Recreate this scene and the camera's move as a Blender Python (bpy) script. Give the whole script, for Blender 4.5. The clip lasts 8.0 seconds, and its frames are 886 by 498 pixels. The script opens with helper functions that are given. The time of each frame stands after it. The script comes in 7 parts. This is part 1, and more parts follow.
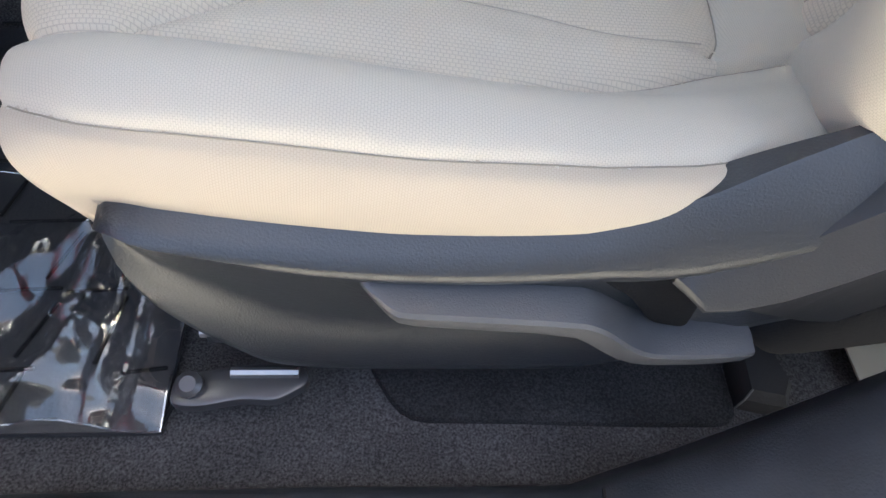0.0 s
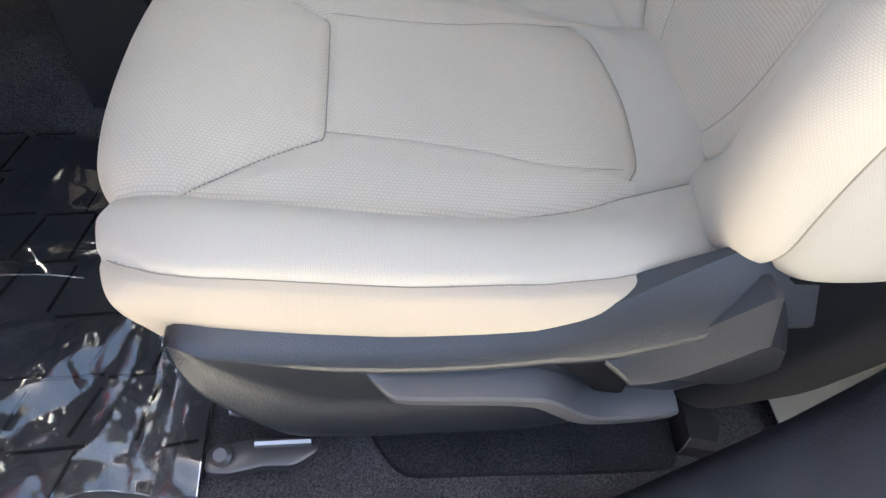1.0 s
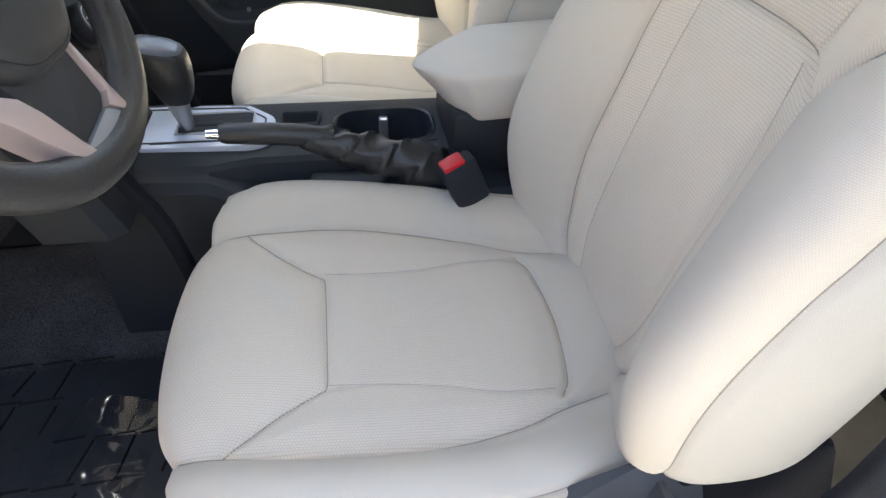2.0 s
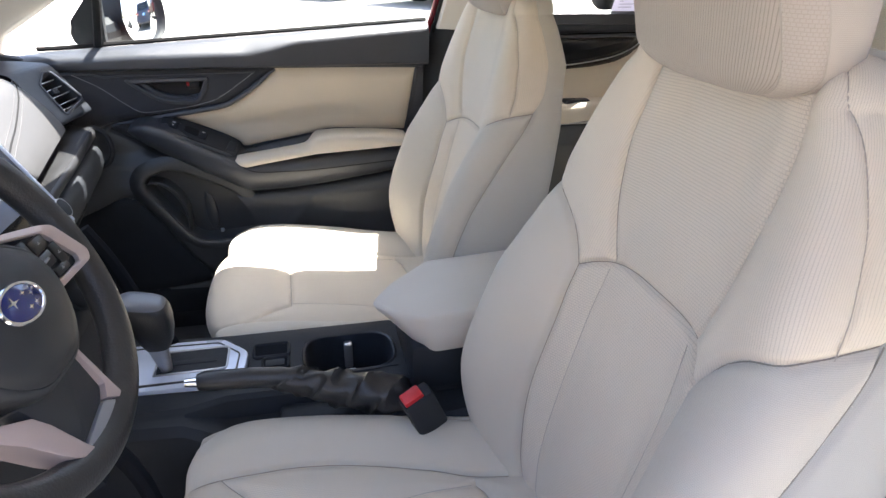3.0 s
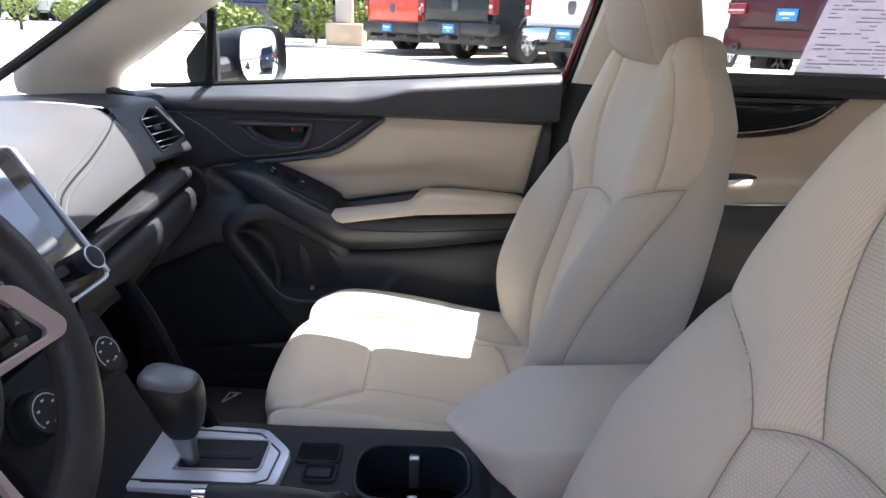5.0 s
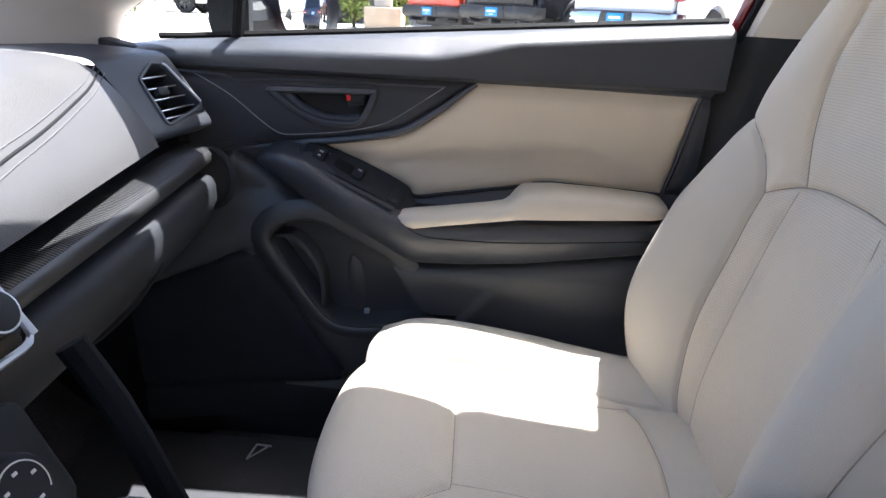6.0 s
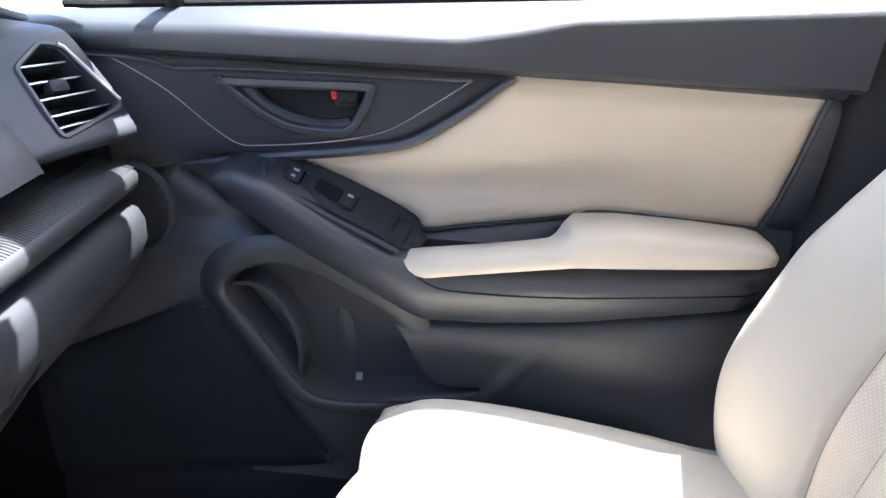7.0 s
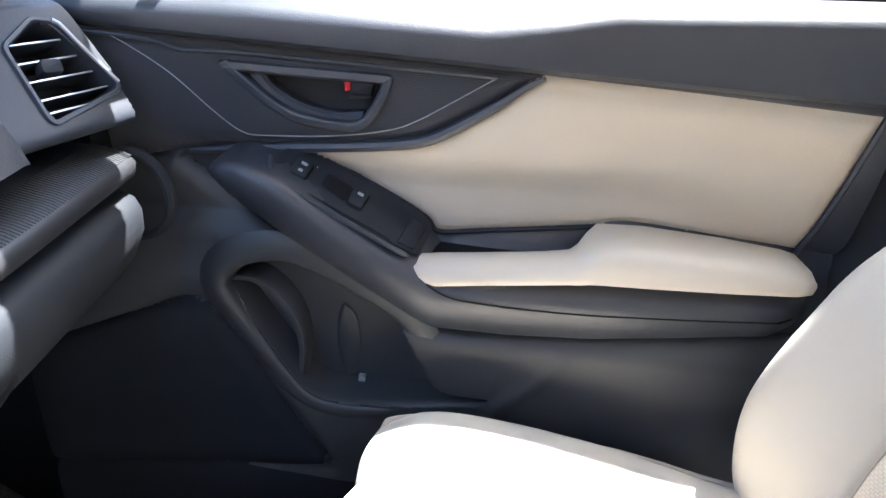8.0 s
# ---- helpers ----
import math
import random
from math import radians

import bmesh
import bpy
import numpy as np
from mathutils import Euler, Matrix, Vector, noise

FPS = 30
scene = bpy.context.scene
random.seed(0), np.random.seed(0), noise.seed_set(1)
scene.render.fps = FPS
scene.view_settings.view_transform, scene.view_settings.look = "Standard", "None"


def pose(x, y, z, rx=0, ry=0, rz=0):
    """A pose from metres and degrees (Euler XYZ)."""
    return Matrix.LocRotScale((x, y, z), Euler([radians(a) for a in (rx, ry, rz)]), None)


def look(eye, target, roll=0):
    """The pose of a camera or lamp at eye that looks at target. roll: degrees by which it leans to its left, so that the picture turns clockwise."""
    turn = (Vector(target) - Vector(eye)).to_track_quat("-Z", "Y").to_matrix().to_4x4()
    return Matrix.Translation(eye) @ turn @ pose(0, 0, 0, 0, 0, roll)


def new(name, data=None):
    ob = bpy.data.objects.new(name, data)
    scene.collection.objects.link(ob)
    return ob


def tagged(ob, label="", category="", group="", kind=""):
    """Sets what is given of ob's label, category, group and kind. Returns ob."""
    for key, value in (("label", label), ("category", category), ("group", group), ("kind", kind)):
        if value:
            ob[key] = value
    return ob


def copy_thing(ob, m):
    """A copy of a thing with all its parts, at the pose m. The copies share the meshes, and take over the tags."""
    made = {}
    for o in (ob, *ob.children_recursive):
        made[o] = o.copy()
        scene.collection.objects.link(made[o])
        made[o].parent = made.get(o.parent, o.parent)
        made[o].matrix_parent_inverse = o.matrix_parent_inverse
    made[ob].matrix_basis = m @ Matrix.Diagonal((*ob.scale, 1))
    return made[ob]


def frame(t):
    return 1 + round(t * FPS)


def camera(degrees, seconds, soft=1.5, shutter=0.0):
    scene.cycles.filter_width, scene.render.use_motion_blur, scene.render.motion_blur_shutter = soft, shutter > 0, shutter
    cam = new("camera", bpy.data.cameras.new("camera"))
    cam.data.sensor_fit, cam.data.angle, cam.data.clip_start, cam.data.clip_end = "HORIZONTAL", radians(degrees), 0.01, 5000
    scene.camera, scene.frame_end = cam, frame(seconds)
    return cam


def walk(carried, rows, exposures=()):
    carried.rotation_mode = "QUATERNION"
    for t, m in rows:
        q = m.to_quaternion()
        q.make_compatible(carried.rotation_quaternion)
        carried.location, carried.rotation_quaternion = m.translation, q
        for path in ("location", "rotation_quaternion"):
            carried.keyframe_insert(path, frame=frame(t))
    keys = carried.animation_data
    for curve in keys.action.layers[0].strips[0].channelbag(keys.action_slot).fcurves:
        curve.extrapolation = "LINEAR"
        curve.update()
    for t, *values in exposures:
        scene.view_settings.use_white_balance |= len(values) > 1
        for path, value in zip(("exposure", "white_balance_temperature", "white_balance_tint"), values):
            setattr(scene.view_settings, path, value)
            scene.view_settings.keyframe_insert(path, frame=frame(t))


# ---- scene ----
cam = camera(71.9, 8.0)
PATH = [
    (0, (0.044, -0.444, 0.789), (0.23, 0.72, -0.826), 8.2),
    (0.5, (0.074, -0.462, 0.808), (0.258, 0.729, -0.789), 6.8),
    (0.8, (0.055, -0.467, 0.862), (0.273, 0.743, -0.715), 7.6),
    (1, (0.034, -0.475, 0.898), (0.274, 0.794, -0.629), 7.5),
    (1.2, (0.015, -0.478, 0.939), (0.285, 0.824, -0.555), 7.8),
    (2.3, (0.05, -0.506, 1.165), (0.341, 1.086, -0.01), 0.4),
    (2.5, (0.045, -0.508, 1.196), (0.395, 1.132, 0.105), 1.0),
    (3, (0.048, -0.517, 1.265), (0.473, 1.23, 0.391), 1.2),
    (3.5, (0.036, -0.535, 1.332), (0.518, 1.272, 0.624), 1.8),
    (4, (0.039, -0.525, 1.355), (0.52, 1.31, 0.722), 2.7),
    (4.5, (0.094, -0.431, 1.307), (0.383, 1.439, 0.66), 2.1),
    (5, (0.121, -0.29, 1.21), (0.149, 1.581, 0.505), 2.3),
    (5.2, (0.104, -0.224, 1.17), (0.062, 1.646, 0.461), 2.1),
    (6.3, (-0.032, 0.181, 1.112), (-0.1, 2.028, 0.349), 2.7),
    (6.5, (-0.045, 0.242, 1.109), (-0.098, 2.084, 0.332), 2.7),
    (7, (-0.062, 0.367, 1.09), (-0.08, 2.204, 0.3), 3.4),
    (7.5, (-0.053, 0.439, 1.105), (-0.055, 2.258, 0.275), 4.5),
    (8, (-0.065, 0.424, 1.108), (-0.12, 2.22, 0.231), 5.9),
]
walk(cam, [(t, look(eye, target, roll)) for t, eye, target, roll in PATH],
     exposures=[(0.0, 2.95, 6900, 4), (1.2, 3.1, 6900, 4), (2.5, 3.0, 6600, 6), (3.0, 2.75, 6400, 10), (4.0, 1.95, 6150, 13), (5.0, 2.25, 6250, 13), (6.5, 2.9, 6000, 12), (7.0, 3.45, 5950, 11), (8.0, 3.4, 5950, 11)])
# exposure and light
world = bpy.data.worlds.new("sky_world")
scene.world = world
world.use_nodes = True
SUN = Vector((0.25, 0.205, 0.837)).normalized()
wn = world.node_tree.nodes
sky = wn.new("ShaderNodeTexSky")
sky.sky_type = 'NISHITA'
sky.sun_disc = False
sky.sun_elevation = math.asin(SUN.z)
sky.sun_rotation = math.atan2(SUN.x, SUN.y)
sky.air_density, sky.dust_density = 0.8, 3.0
wn["Background"].inputs["Strength"].default_value = 0.12
world.node_tree.links.new(sky.outputs[0], wn["Background"].inputs["Color"])
sun_data = bpy.data.lights.new("sun", 'SUN')
sun_data.energy, sun_data.angle, sun_data.color = 5.0, radians(0.53), (1.0, 0.95, 0.87)
sun = new("sun", sun_data)
sun.matrix_world = look((6 * SUN.x, 6 * SUN.y, 6 * SUN.z), (0, 0, 0))


# ---- materials ----
def material(name, color, rough=0.5, metal=0.0, vary=0.12, scale=8.0, bump=0.0, bump_scale=400.0, spec=0.5,
             fine=0.0, coat=0.0, sheen=0.0, flecks=0.0):
    """A surface with slow and fast variation of its colour, and a grain."""
    m = bpy.data.materials.new(name)
    m.use_nodes = True
    n, k = m.node_tree.nodes, m.node_tree.links
    b = n["Principled BSDF"]
    b.inputs["Roughness"].default_value = rough
    b.inputs["Metallic"].default_value = metal
    b.inputs["Specular IOR Level"].default_value = spec
    b.inputs["Coat Weight"].default_value = coat
    b.inputs["Sheen Weight"].default_value = sheen
    co = n.new("ShaderNodeTexCoord")
    slow = n.new("ShaderNodeTexNoise")
    slow.inputs["Scale"].default_value, slow.inputs["Detail"].default_value = scale, 6.0
    k.new(co.outputs["Object"], slow.inputs["Vector"])
    ramp = n.new("ShaderNodeMapRange")
    ramp.inputs["From Min"].default_value, ramp.inputs["From Max"].default_value = 0.3, 0.7
    ramp.inputs["To Min"].default_value, ramp.inputs["To Max"].default_value = 1 - vary, 1 + vary
    k.new(slow.outputs["Fac"], ramp.inputs["Value"])
    mul = n.new("ShaderNodeVectorMath")
    mul.operation = 'SCALE'
    mul.inputs[0].default_value = color[:3]
    k.new(ramp.outputs["Result"], mul.inputs["Scale"])
    k.new(mul.outputs["Vector"], b.inputs["Base Color"])
    if vary:
        rr = n.new("ShaderNodeMapRange")
        rr.inputs["To Min"].default_value, rr.inputs["To Max"].default_value = max(0.02, rough - 0.08), min(1, rough + 0.08)
        k.new(slow.outputs["Fac"], rr.inputs["Value"])
        k.new(rr.outputs["Result"], b.inputs["Roughness"])
    if flecks:
        fibre, spread, both = n.new("ShaderNodeTexNoise"), n.new("ShaderNodeMapRange"), n.new("ShaderNodeMath")
        fibre.inputs["Scale"].default_value, fibre.inputs["Detail"].default_value = 520.0, 4.0
        k.new(co.outputs["Object"], fibre.inputs["Vector"])
        spread.inputs["From Min"].default_value, spread.inputs["From Max"].default_value = 0.35, 0.68
        spread.inputs["To Min"].default_value, spread.inputs["To Max"].default_value = 1 - flecks, 1 + flecks
        k.new(fibre.outputs["Fac"], spread.inputs["Value"])
        both.operation = 'MULTIPLY'
        k.new(spread.outputs["Result"], both.inputs[0])
        k.new(ramp.outputs["Result"], both.inputs[1])
        k.new(both.outputs[0], mul.inputs["Scale"])
    if bump:
        grain = n.new("ShaderNodeTexNoise")
        grain.inputs["Scale"].default_value, grain.inputs["Detail"].default_value = bump_scale, 3.0
        k.new(co.outputs["Object"], grain.inputs["Vector"])
        bu = n.new("ShaderNodeBump")
        bu.inputs["Strength"].default_value, bu.inputs["Distance"].default_value = bump, 0.001
        k.new(grain.outputs["Fac"], bu.inputs["Height"])
        k.new(bu.outputs["Normal"], b.inputs["Normal"])
    return m


def woven(name, color, pitch_u, pitch_v, strength, rough=0.85, dark=0.75, stagger=0.5, swap=False):
    """Cloth with raised cells laid out over its UV map, in metres; every other row is set over by stagger."""
    m = material(name, color, rough, 0, 0.05, 5.0, spec=0.25, sheen=0.15)
    n, k = m.node_tree.nodes, m.node_tree.links
    b = n["Principled BSDF"]
    uv = n.new("ShaderNodeTexCoord")
    brick = n.new("ShaderNodeTexBrick")
    brick.offset = stagger
    brick.inputs["Scale"].default_value = 1.0
    brick.inputs["Brick Width"].default_value, brick.inputs["Row Height"].default_value = pitch_u, pitch_v
    brick.inputs["Mortar Size"].default_value = 0.16 * min(pitch_u, pitch_v)
    brick.inputs["Mortar Smooth"].default_value = 1.0
    brick.inputs["Color1"].default_value = brick.inputs["Color2"].default_value = (1, 1, 1, 1)
    brick.inputs["Mortar"].default_value = (dark, dark, dark, 1)
    if swap:
        parts_, turned = n.new("ShaderNodeSeparateXYZ"), n.new("ShaderNodeCombineXYZ")
        k.new(uv.outputs["UV"], parts_.inputs[0])
        k.new(parts_.outputs[0], turned.inputs[1])
        k.new(parts_.outputs[1], turned.inputs[0])
        k.new(turned.outputs[0], brick.inputs["Vector"])
    else:
        k.new(uv.outputs["UV"], brick.inputs["Vector"])
    old = b.inputs["Base Color"].links[0].from_socket
    mix = n.new("ShaderNodeMix")
    mix.data_type, mix.blend_type = 'RGBA', 'MULTIPLY'
    mix.inputs["Factor"].default_value = 1.0
    k.new(old, mix.inputs[6])
    k.new(brick.outputs["Color"], mix.inputs[7])
    k.new(mix.outputs[2], b.inputs["Base Color"])
    fuzz = n.new("ShaderNodeTexNoise")
    fuzz.inputs["Scale"].default_value = 900.0
    k.new(uv.outputs["UV"], fuzz.inputs["Vector"])
    add = n.new("ShaderNodeMath")
    add.operation = 'MULTIPLY_ADD'
    add.inputs[1].default_value = 0.5
    k.new(fuzz.outputs["Fac"], add.inputs[0])
    k.new(brick.outputs["Color"], add.inputs[2])
    bu = n.new("ShaderNodeBump")
    bu.inputs["Strength"].default_value, bu.inputs["Distance"].default_value = strength, 0.0012
    k.new(add.outputs[0], bu.inputs["Height"])
    k.new(bu.outputs["Normal"], b.inputs["Normal"])
    return m


CREAM = (0.67, 0.605, 0.505)
cloth_rib = woven("cloth_ribbed", CREAM, 0.0036, 0.0030, 0.8, dark=0.78, swap=True)
cloth_shoulder = woven("cloth_shoulder", CREAM, 3.0, 0.0036, 0.6, dark=0.80, swap=True)
cloth_cell = woven("cloth_cells", CREAM, 0.0040, 0.0034, 0.7, dark=0.75)
cloth_fine = woven("cloth_fine", (0.585, 0.545, 0.468), 0.0018, 0.0015, 0.35, dark=0.80)
# Headrest cloths: the seat's cream darkened, with the shade put into the colour.
cloth_head_shaded = woven("cloth_headrest_shaded", (0.40, 0.36, 0.31), 3.0, 0.0034, 0.8, dark=0.68, swap=True)
cloth_band_shaded = woven("cloth_headrest_band_shaded", (0.44, 0.395, 0.345), 0.0040, 0.0030, 0.7, dark=0.86)
cloth_flank_shaded = woven("cloth_headrest_flank_shaded", (0.45, 0.41, 0.36), 0.0016, 0.0014, 0.25, dark=0.84)
pod_weave = woven("dark_pod_weave", (0.040, 0.044, 0.054), 0.0044, 0.0022, 0.5, rough=0.42, dark=0.5)
# cloth_side and cloth_back: the seat cream darkened, side shade put into the colour.
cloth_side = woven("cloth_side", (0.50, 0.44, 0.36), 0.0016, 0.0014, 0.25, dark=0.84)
# Lid: seat cream made paler, with the light on its top in the colour.
lid_cloth_lit = woven("cloth_lid_lit", (0.72, 0.68, 0.61), 0.0016, 0.0014, 0.25, dark=0.86)
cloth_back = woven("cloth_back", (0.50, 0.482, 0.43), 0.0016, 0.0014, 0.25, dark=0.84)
vinyl_cream = material("vinyl_cream", (0.62, 0.56, 0.46), 0.5, bump=0.25, bump_scale=700, vary=0.03)
vinyl_warm = material("vinyl_insert", (0.60, 0.53, 0.42), 0.55, bump=0.3, bump_scale=600, vary=0.03)
liner = material("headliner_cloth", (0.55, 0.51, 0.45), 0.95, bump=0.4, bump_scale=900, vary=0.04, spec=0.1)
pillar_trim = material("pillar_plastic", (0.62, 0.59, 0.53), 0.6, bump=0.2, bump_scale=800, vary=0.03)
black_soft = material("black_soft_plastic", (0.021, 0.024, 0.029), 0.6, spec=0.28, bump=0.35, bump_scale=900, vary=0.15)
black_door = material("black_door_plastic", (0.035, 0.040, 0.050), 0.42, spec=0.62, bump=0.35, bump_scale=800, vary=0.12)
door_low = material("grey_black_door_plastic", (0.044, 0.047, 0.050), 0.42, spec=0.62, bump=0.35, bump_scale=800, vary=0.12)
black_pad = material("black_dash_pad", (0.070, 0.070, 0.073), 0.42, bump=0.5, bump_scale=500, vary=0.1)
sill_m = material("scuffed_sill_plastic", (0.042, 0.047, 0.057), 0.42, bump=0.4, bump_scale=600, vary=0.3, scale=14)
grey_trim = material("charcoal_seat_trim", (0.021, 0.025, 0.033), 0.36, spec=0.8, bump=0.4, bump_scale=700, vary=0.08)
paddle_m = material("dark_lever_plastic", (0.026, 0.028, 0.034), 0.4, spec=0.6, bump=0.3, bump_scale=800, vary=0.08)
grey_lever = material("charcoal_lever", (0.095, 0.098, 0.108), 0.36, spec=0.7, bump=0.3, bump_scale=800, vary=0.08)
black_gloss = material("gloss_black", (0.008, 0.008, 0.009), 0.08, vary=0.0, coat=0.5)
seal_sheen = material("soft_black_seal", (0.012, 0.010, 0.015), 0.38, bump=0.1, vary=0.1)
dash_black = material("dash_end_plastic", (0.020, 0.024, 0.032), 0.45, spec=0.5, bump=0.35, bump_scale=800, vary=0.12)
strip_m = material("dark_strip_plastic", (0.028, 0.029, 0.032), 0.45, vary=0.1)
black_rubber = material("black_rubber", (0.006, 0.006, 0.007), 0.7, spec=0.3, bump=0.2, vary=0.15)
leather = material("black_leather", (0.022, 0.022, 0.023), 0.40, spec=0.6, bump=0.5, bump_scale=350, vary=0.15)
carpet_m = material("carpet", (0.064, 0.062, 0.065), 1.0, bump=1.0, bump_scale=500, vary=0.2, scale=14, spec=0.05, flecks=0.5)
mat_m = material("floor_mat_rubber", (0.030, 0.032, 0.038), 0.5, bump=0.5, bump_scale=300, vary=0.2)
silver = material("satin_silver", (0.52, 0.53, 0.55), 0.32, 0.85, vary=0.05)
# Plate blued and brightened: the sky's reflection is put into the base colour.
silver_sky_plate = material("brushed_plate_sky_tint", (0.66, 0.72, 0.84), 0.30, 0.2, vary=0.05, bump=0.1, bump_scale=300)
chrome = material("chrome", (0.8, 0.8, 0.82), 0.1, 1.0, vary=0.0)
steel = material("steel_rail", (0.35, 0.36, 0.38), 0.35, 0.9, vary=0.15)
dark_steel = material("dark_steel", (0.10, 0.10, 0.11), 0.35, 0.6, vary=0.15)
red_plastic = material("red_plastic", (0.55, 0.012, 0.02), 0.35, vary=0.03)
blue_badge = material("blue_enamel", (0.01, 0.02, 0.13), 0.12, vary=0.0, coat=0.6)
white_mark = material("white_print", (0.7, 0.7, 0.7), 0.5, vary=0.0)
orange_mark = material("orange_mark", (0.75, 0.12, 0.03), 0.5, vary=0.0)
grey_mark = material("grey_print", (0.42, 0.43, 0.45), 0.5, vary=0.0)
seam_cord = material("seam_cord", (0.31, 0.28, 0.235), 0.9, vary=0.1)
pale_cord = material("tonal_thread", (0.40, 0.37, 0.32), 0.9, vary=0.1)
thread = material("pale_thread", (0.30, 0.31, 0.33), 0.7, vary=0.1)
grey_thread = material("grey_thread", (0.10, 0.10, 0.105), 0.7, vary=0.1)
def thin_sheet(m, color, share):
    """Lets a share of the light through, as paper does."""
    n, k = m.node_tree.nodes, m.node_tree.links
    through_it, mix = n.new("ShaderNodeBsdfTranslucent"), n.new("ShaderNodeMixShader")
    through_it.inputs["Color"].default_value = color
    mix.inputs[0].default_value = share
    k.new(n["Principled BSDF"].outputs[0], mix.inputs[1])
    k.new(through_it.outputs[0], mix.inputs[2])
    k.new(mix.outputs[0], n["Material Output"].inputs["Surface"])
    return m


paper = thin_sheet(material("sticker_paper", (0.60, 0.59, 0.66), 0.6, vary=0.02), (0.72, 0.70, 0.78, 1), 0.38)
pale_print = thin_sheet(material("pale_print", (0.40, 0.39, 0.44), 0.6, vary=0.0), (0.42, 0.41, 0.46, 1), 0.38)
red_paint = material("red_car_paint", (0.16, 0.006, 0.012), 0.25, vary=0.03, coat=0.8)
# Tone of the plate that stands in for the driver's seat's shadow.
underseat_dark = material("underseat_shade_tone", (0.028, 0.028, 0.030), 1.0, bump=1.0, bump_scale=500, vary=0.25, scale=14, spec=0.05, flecks=0.4)
speaker_cloth = material("speaker_cloth", (0.022, 0.025, 0.030), 0.95, bump=0.8, bump_scale=700, vary=0.15, spec=0.15)
# Footwell felt's black, also used where deep shade is put into the colour.
deep_black = material("felt_and_shade_black", (0.011, 0.012, 0.015), 1.0, bump=0.8, bump_scale=500, vary=0.2, spec=0.1)
seat_dark = material("black_trim_cloth", (0.015, 0.015, 0.016), 0.9, bump=0.4, bump_scale=500, vary=0.2)


def glass_material(name, tint, rough=0.0, extra=0.0):
    """Thin clear pane: mostly lets light pass, with the gloss of glass."""
    m = bpy.data.materials.new(name)
    m.use_nodes = True
    n, k = m.node_tree.nodes, m.node_tree.links
    n.remove(n["Principled BSDF"])
    t, g, mix, f = (n.new("ShaderNodeBsdfTransparent"), n.new("ShaderNodeBsdfGlossy"), n.new("ShaderNodeMixShader"), n.new("ShaderNodeLayerWeight"))
    t.inputs["Color"].default_value = (*tint, 1)
    g.inputs["Roughness"].default_value = rough
    f.inputs["Blend"].default_value = 0.5
    steep = n.new("ShaderNodeMath")
    steep.operation = 'POWER'
    steep.inputs[1].default_value = 4.0
    k.new(f.outputs["Facing"], steep.inputs[0])
    part_of = n.new("ShaderNodeMath")
    part_of.operation = 'MULTIPLY'
    part_of.inputs[1].default_value = 0.6
    k.new(steep.outputs[0], part_of.inputs[0])
    more = n.new("ShaderNodeMath")
    more.operation, more.use_clamp = 'ADD', True
    more.inputs[1].default_value = extra
    k.new(part_of.outputs[0], more.inputs[0])
    k.new(more.outputs[0], mix.inputs[0])
    k.new(t.outputs[0], mix.inputs[1])
    k.new(g.outputs[0], mix.inputs[2])
    k.new(mix.outputs[0], n["Material Output"].inputs["Surface"])
    return m


window_glass = glass_material("window_glass", (0.94, 0.96, 0.95), 0.0, 0.02)
film_glass = glass_material("clear_film", (0.95, 0.96, 0.97), 0.03, 0.10)
film_edge = glass_material("film_edge", (0.9, 0.92, 0.95), 0.15, 0.4)
mirror_m = material("mirror_silver", (0.9, 0.9, 0.9), 0.01, 1.0, vary=0.0)


# ---- mesh helpers ----
ANCHOR = {}


def thing(name, at, label, category, group="", kind=""):
    """An empty at the base of a thing; its parts are given in the place's own coordinates."""
    ob = new(name)
    ob.empty_display_size = 0.05
    ob.location = at
    ANCHOR[ob.name] = Vector(at)
    return tagged(ob, label, category, group, kind)


def mesh_data(name, verts, faces, mat, base=(0, 0, 0), uvs=None, smooth=True, angle=None):
    me = bpy.data.meshes.new(name)
    bx, by, bz = base
    me.from_pydata([(v[0] - bx, v[1] - by, v[2] - bz) for v in verts], [], [tuple(f) for f in faces])
    if uvs is not None:
        layer = me.uv_layers.new(name="UVMap")
        idx = np.empty(len(me.loops), dtype=np.int32)
        me.loops.foreach_get("vertex_index", idx)
        layer.data.foreach_set("uv", np.asarray(uvs, dtype=np.float32)[idx].ravel())
    me.materials.append(mat)
    if smooth:
        me.shade_smooth()
    if angle:
        me.set_sharp_from_angle(angle=radians(angle))
    me.update()
    return me


def part(name, geo, mat, parent=None, label="", angle=35, uvs=None):
    """Links verts and faces as ONE mesh object, under a thing or a part."""
    verts, faces = geo
    base = ANCHOR[parent.name] if parent else Vector((0, 0, 0))
    me = mesh_data(name, verts, faces, mat, base, uvs, True, angle)
    ob = new(name, me)
    if parent:
        ob.parent = parent
    ANCHOR[ob.name] = base
    if label:
        ob["label"] = label
    return ob


def single(name, geo, mat, label, category="", kind="", group="", angle=35, at=None):
    """A top-level thing of one mesh, with its origin at its lowest middle."""
    verts, faces = geo
    v = np.array([tuple(p) for p in verts])
    at = Vector(at) if at else Vector(((v[:, 0].min() + v[:, 0].max()) / 2, (v[:, 1].min() + v[:, 1].max()) / 2, v[:, 2].min()))
    ob = new(name, mesh_data(name, verts, faces, mat, at, None, True, angle))
    ob.location = at
    ANCHOR[ob.name] = at
    return tagged(ob, label, category, group, kind)


def join(*geos):
    verts, faces = [], []
    for v, f in geos:
        o = len(verts)
        verts += [tuple(p) for p in v]
        faces += [tuple(i + o for i in q) for q in f]
    return verts, faces


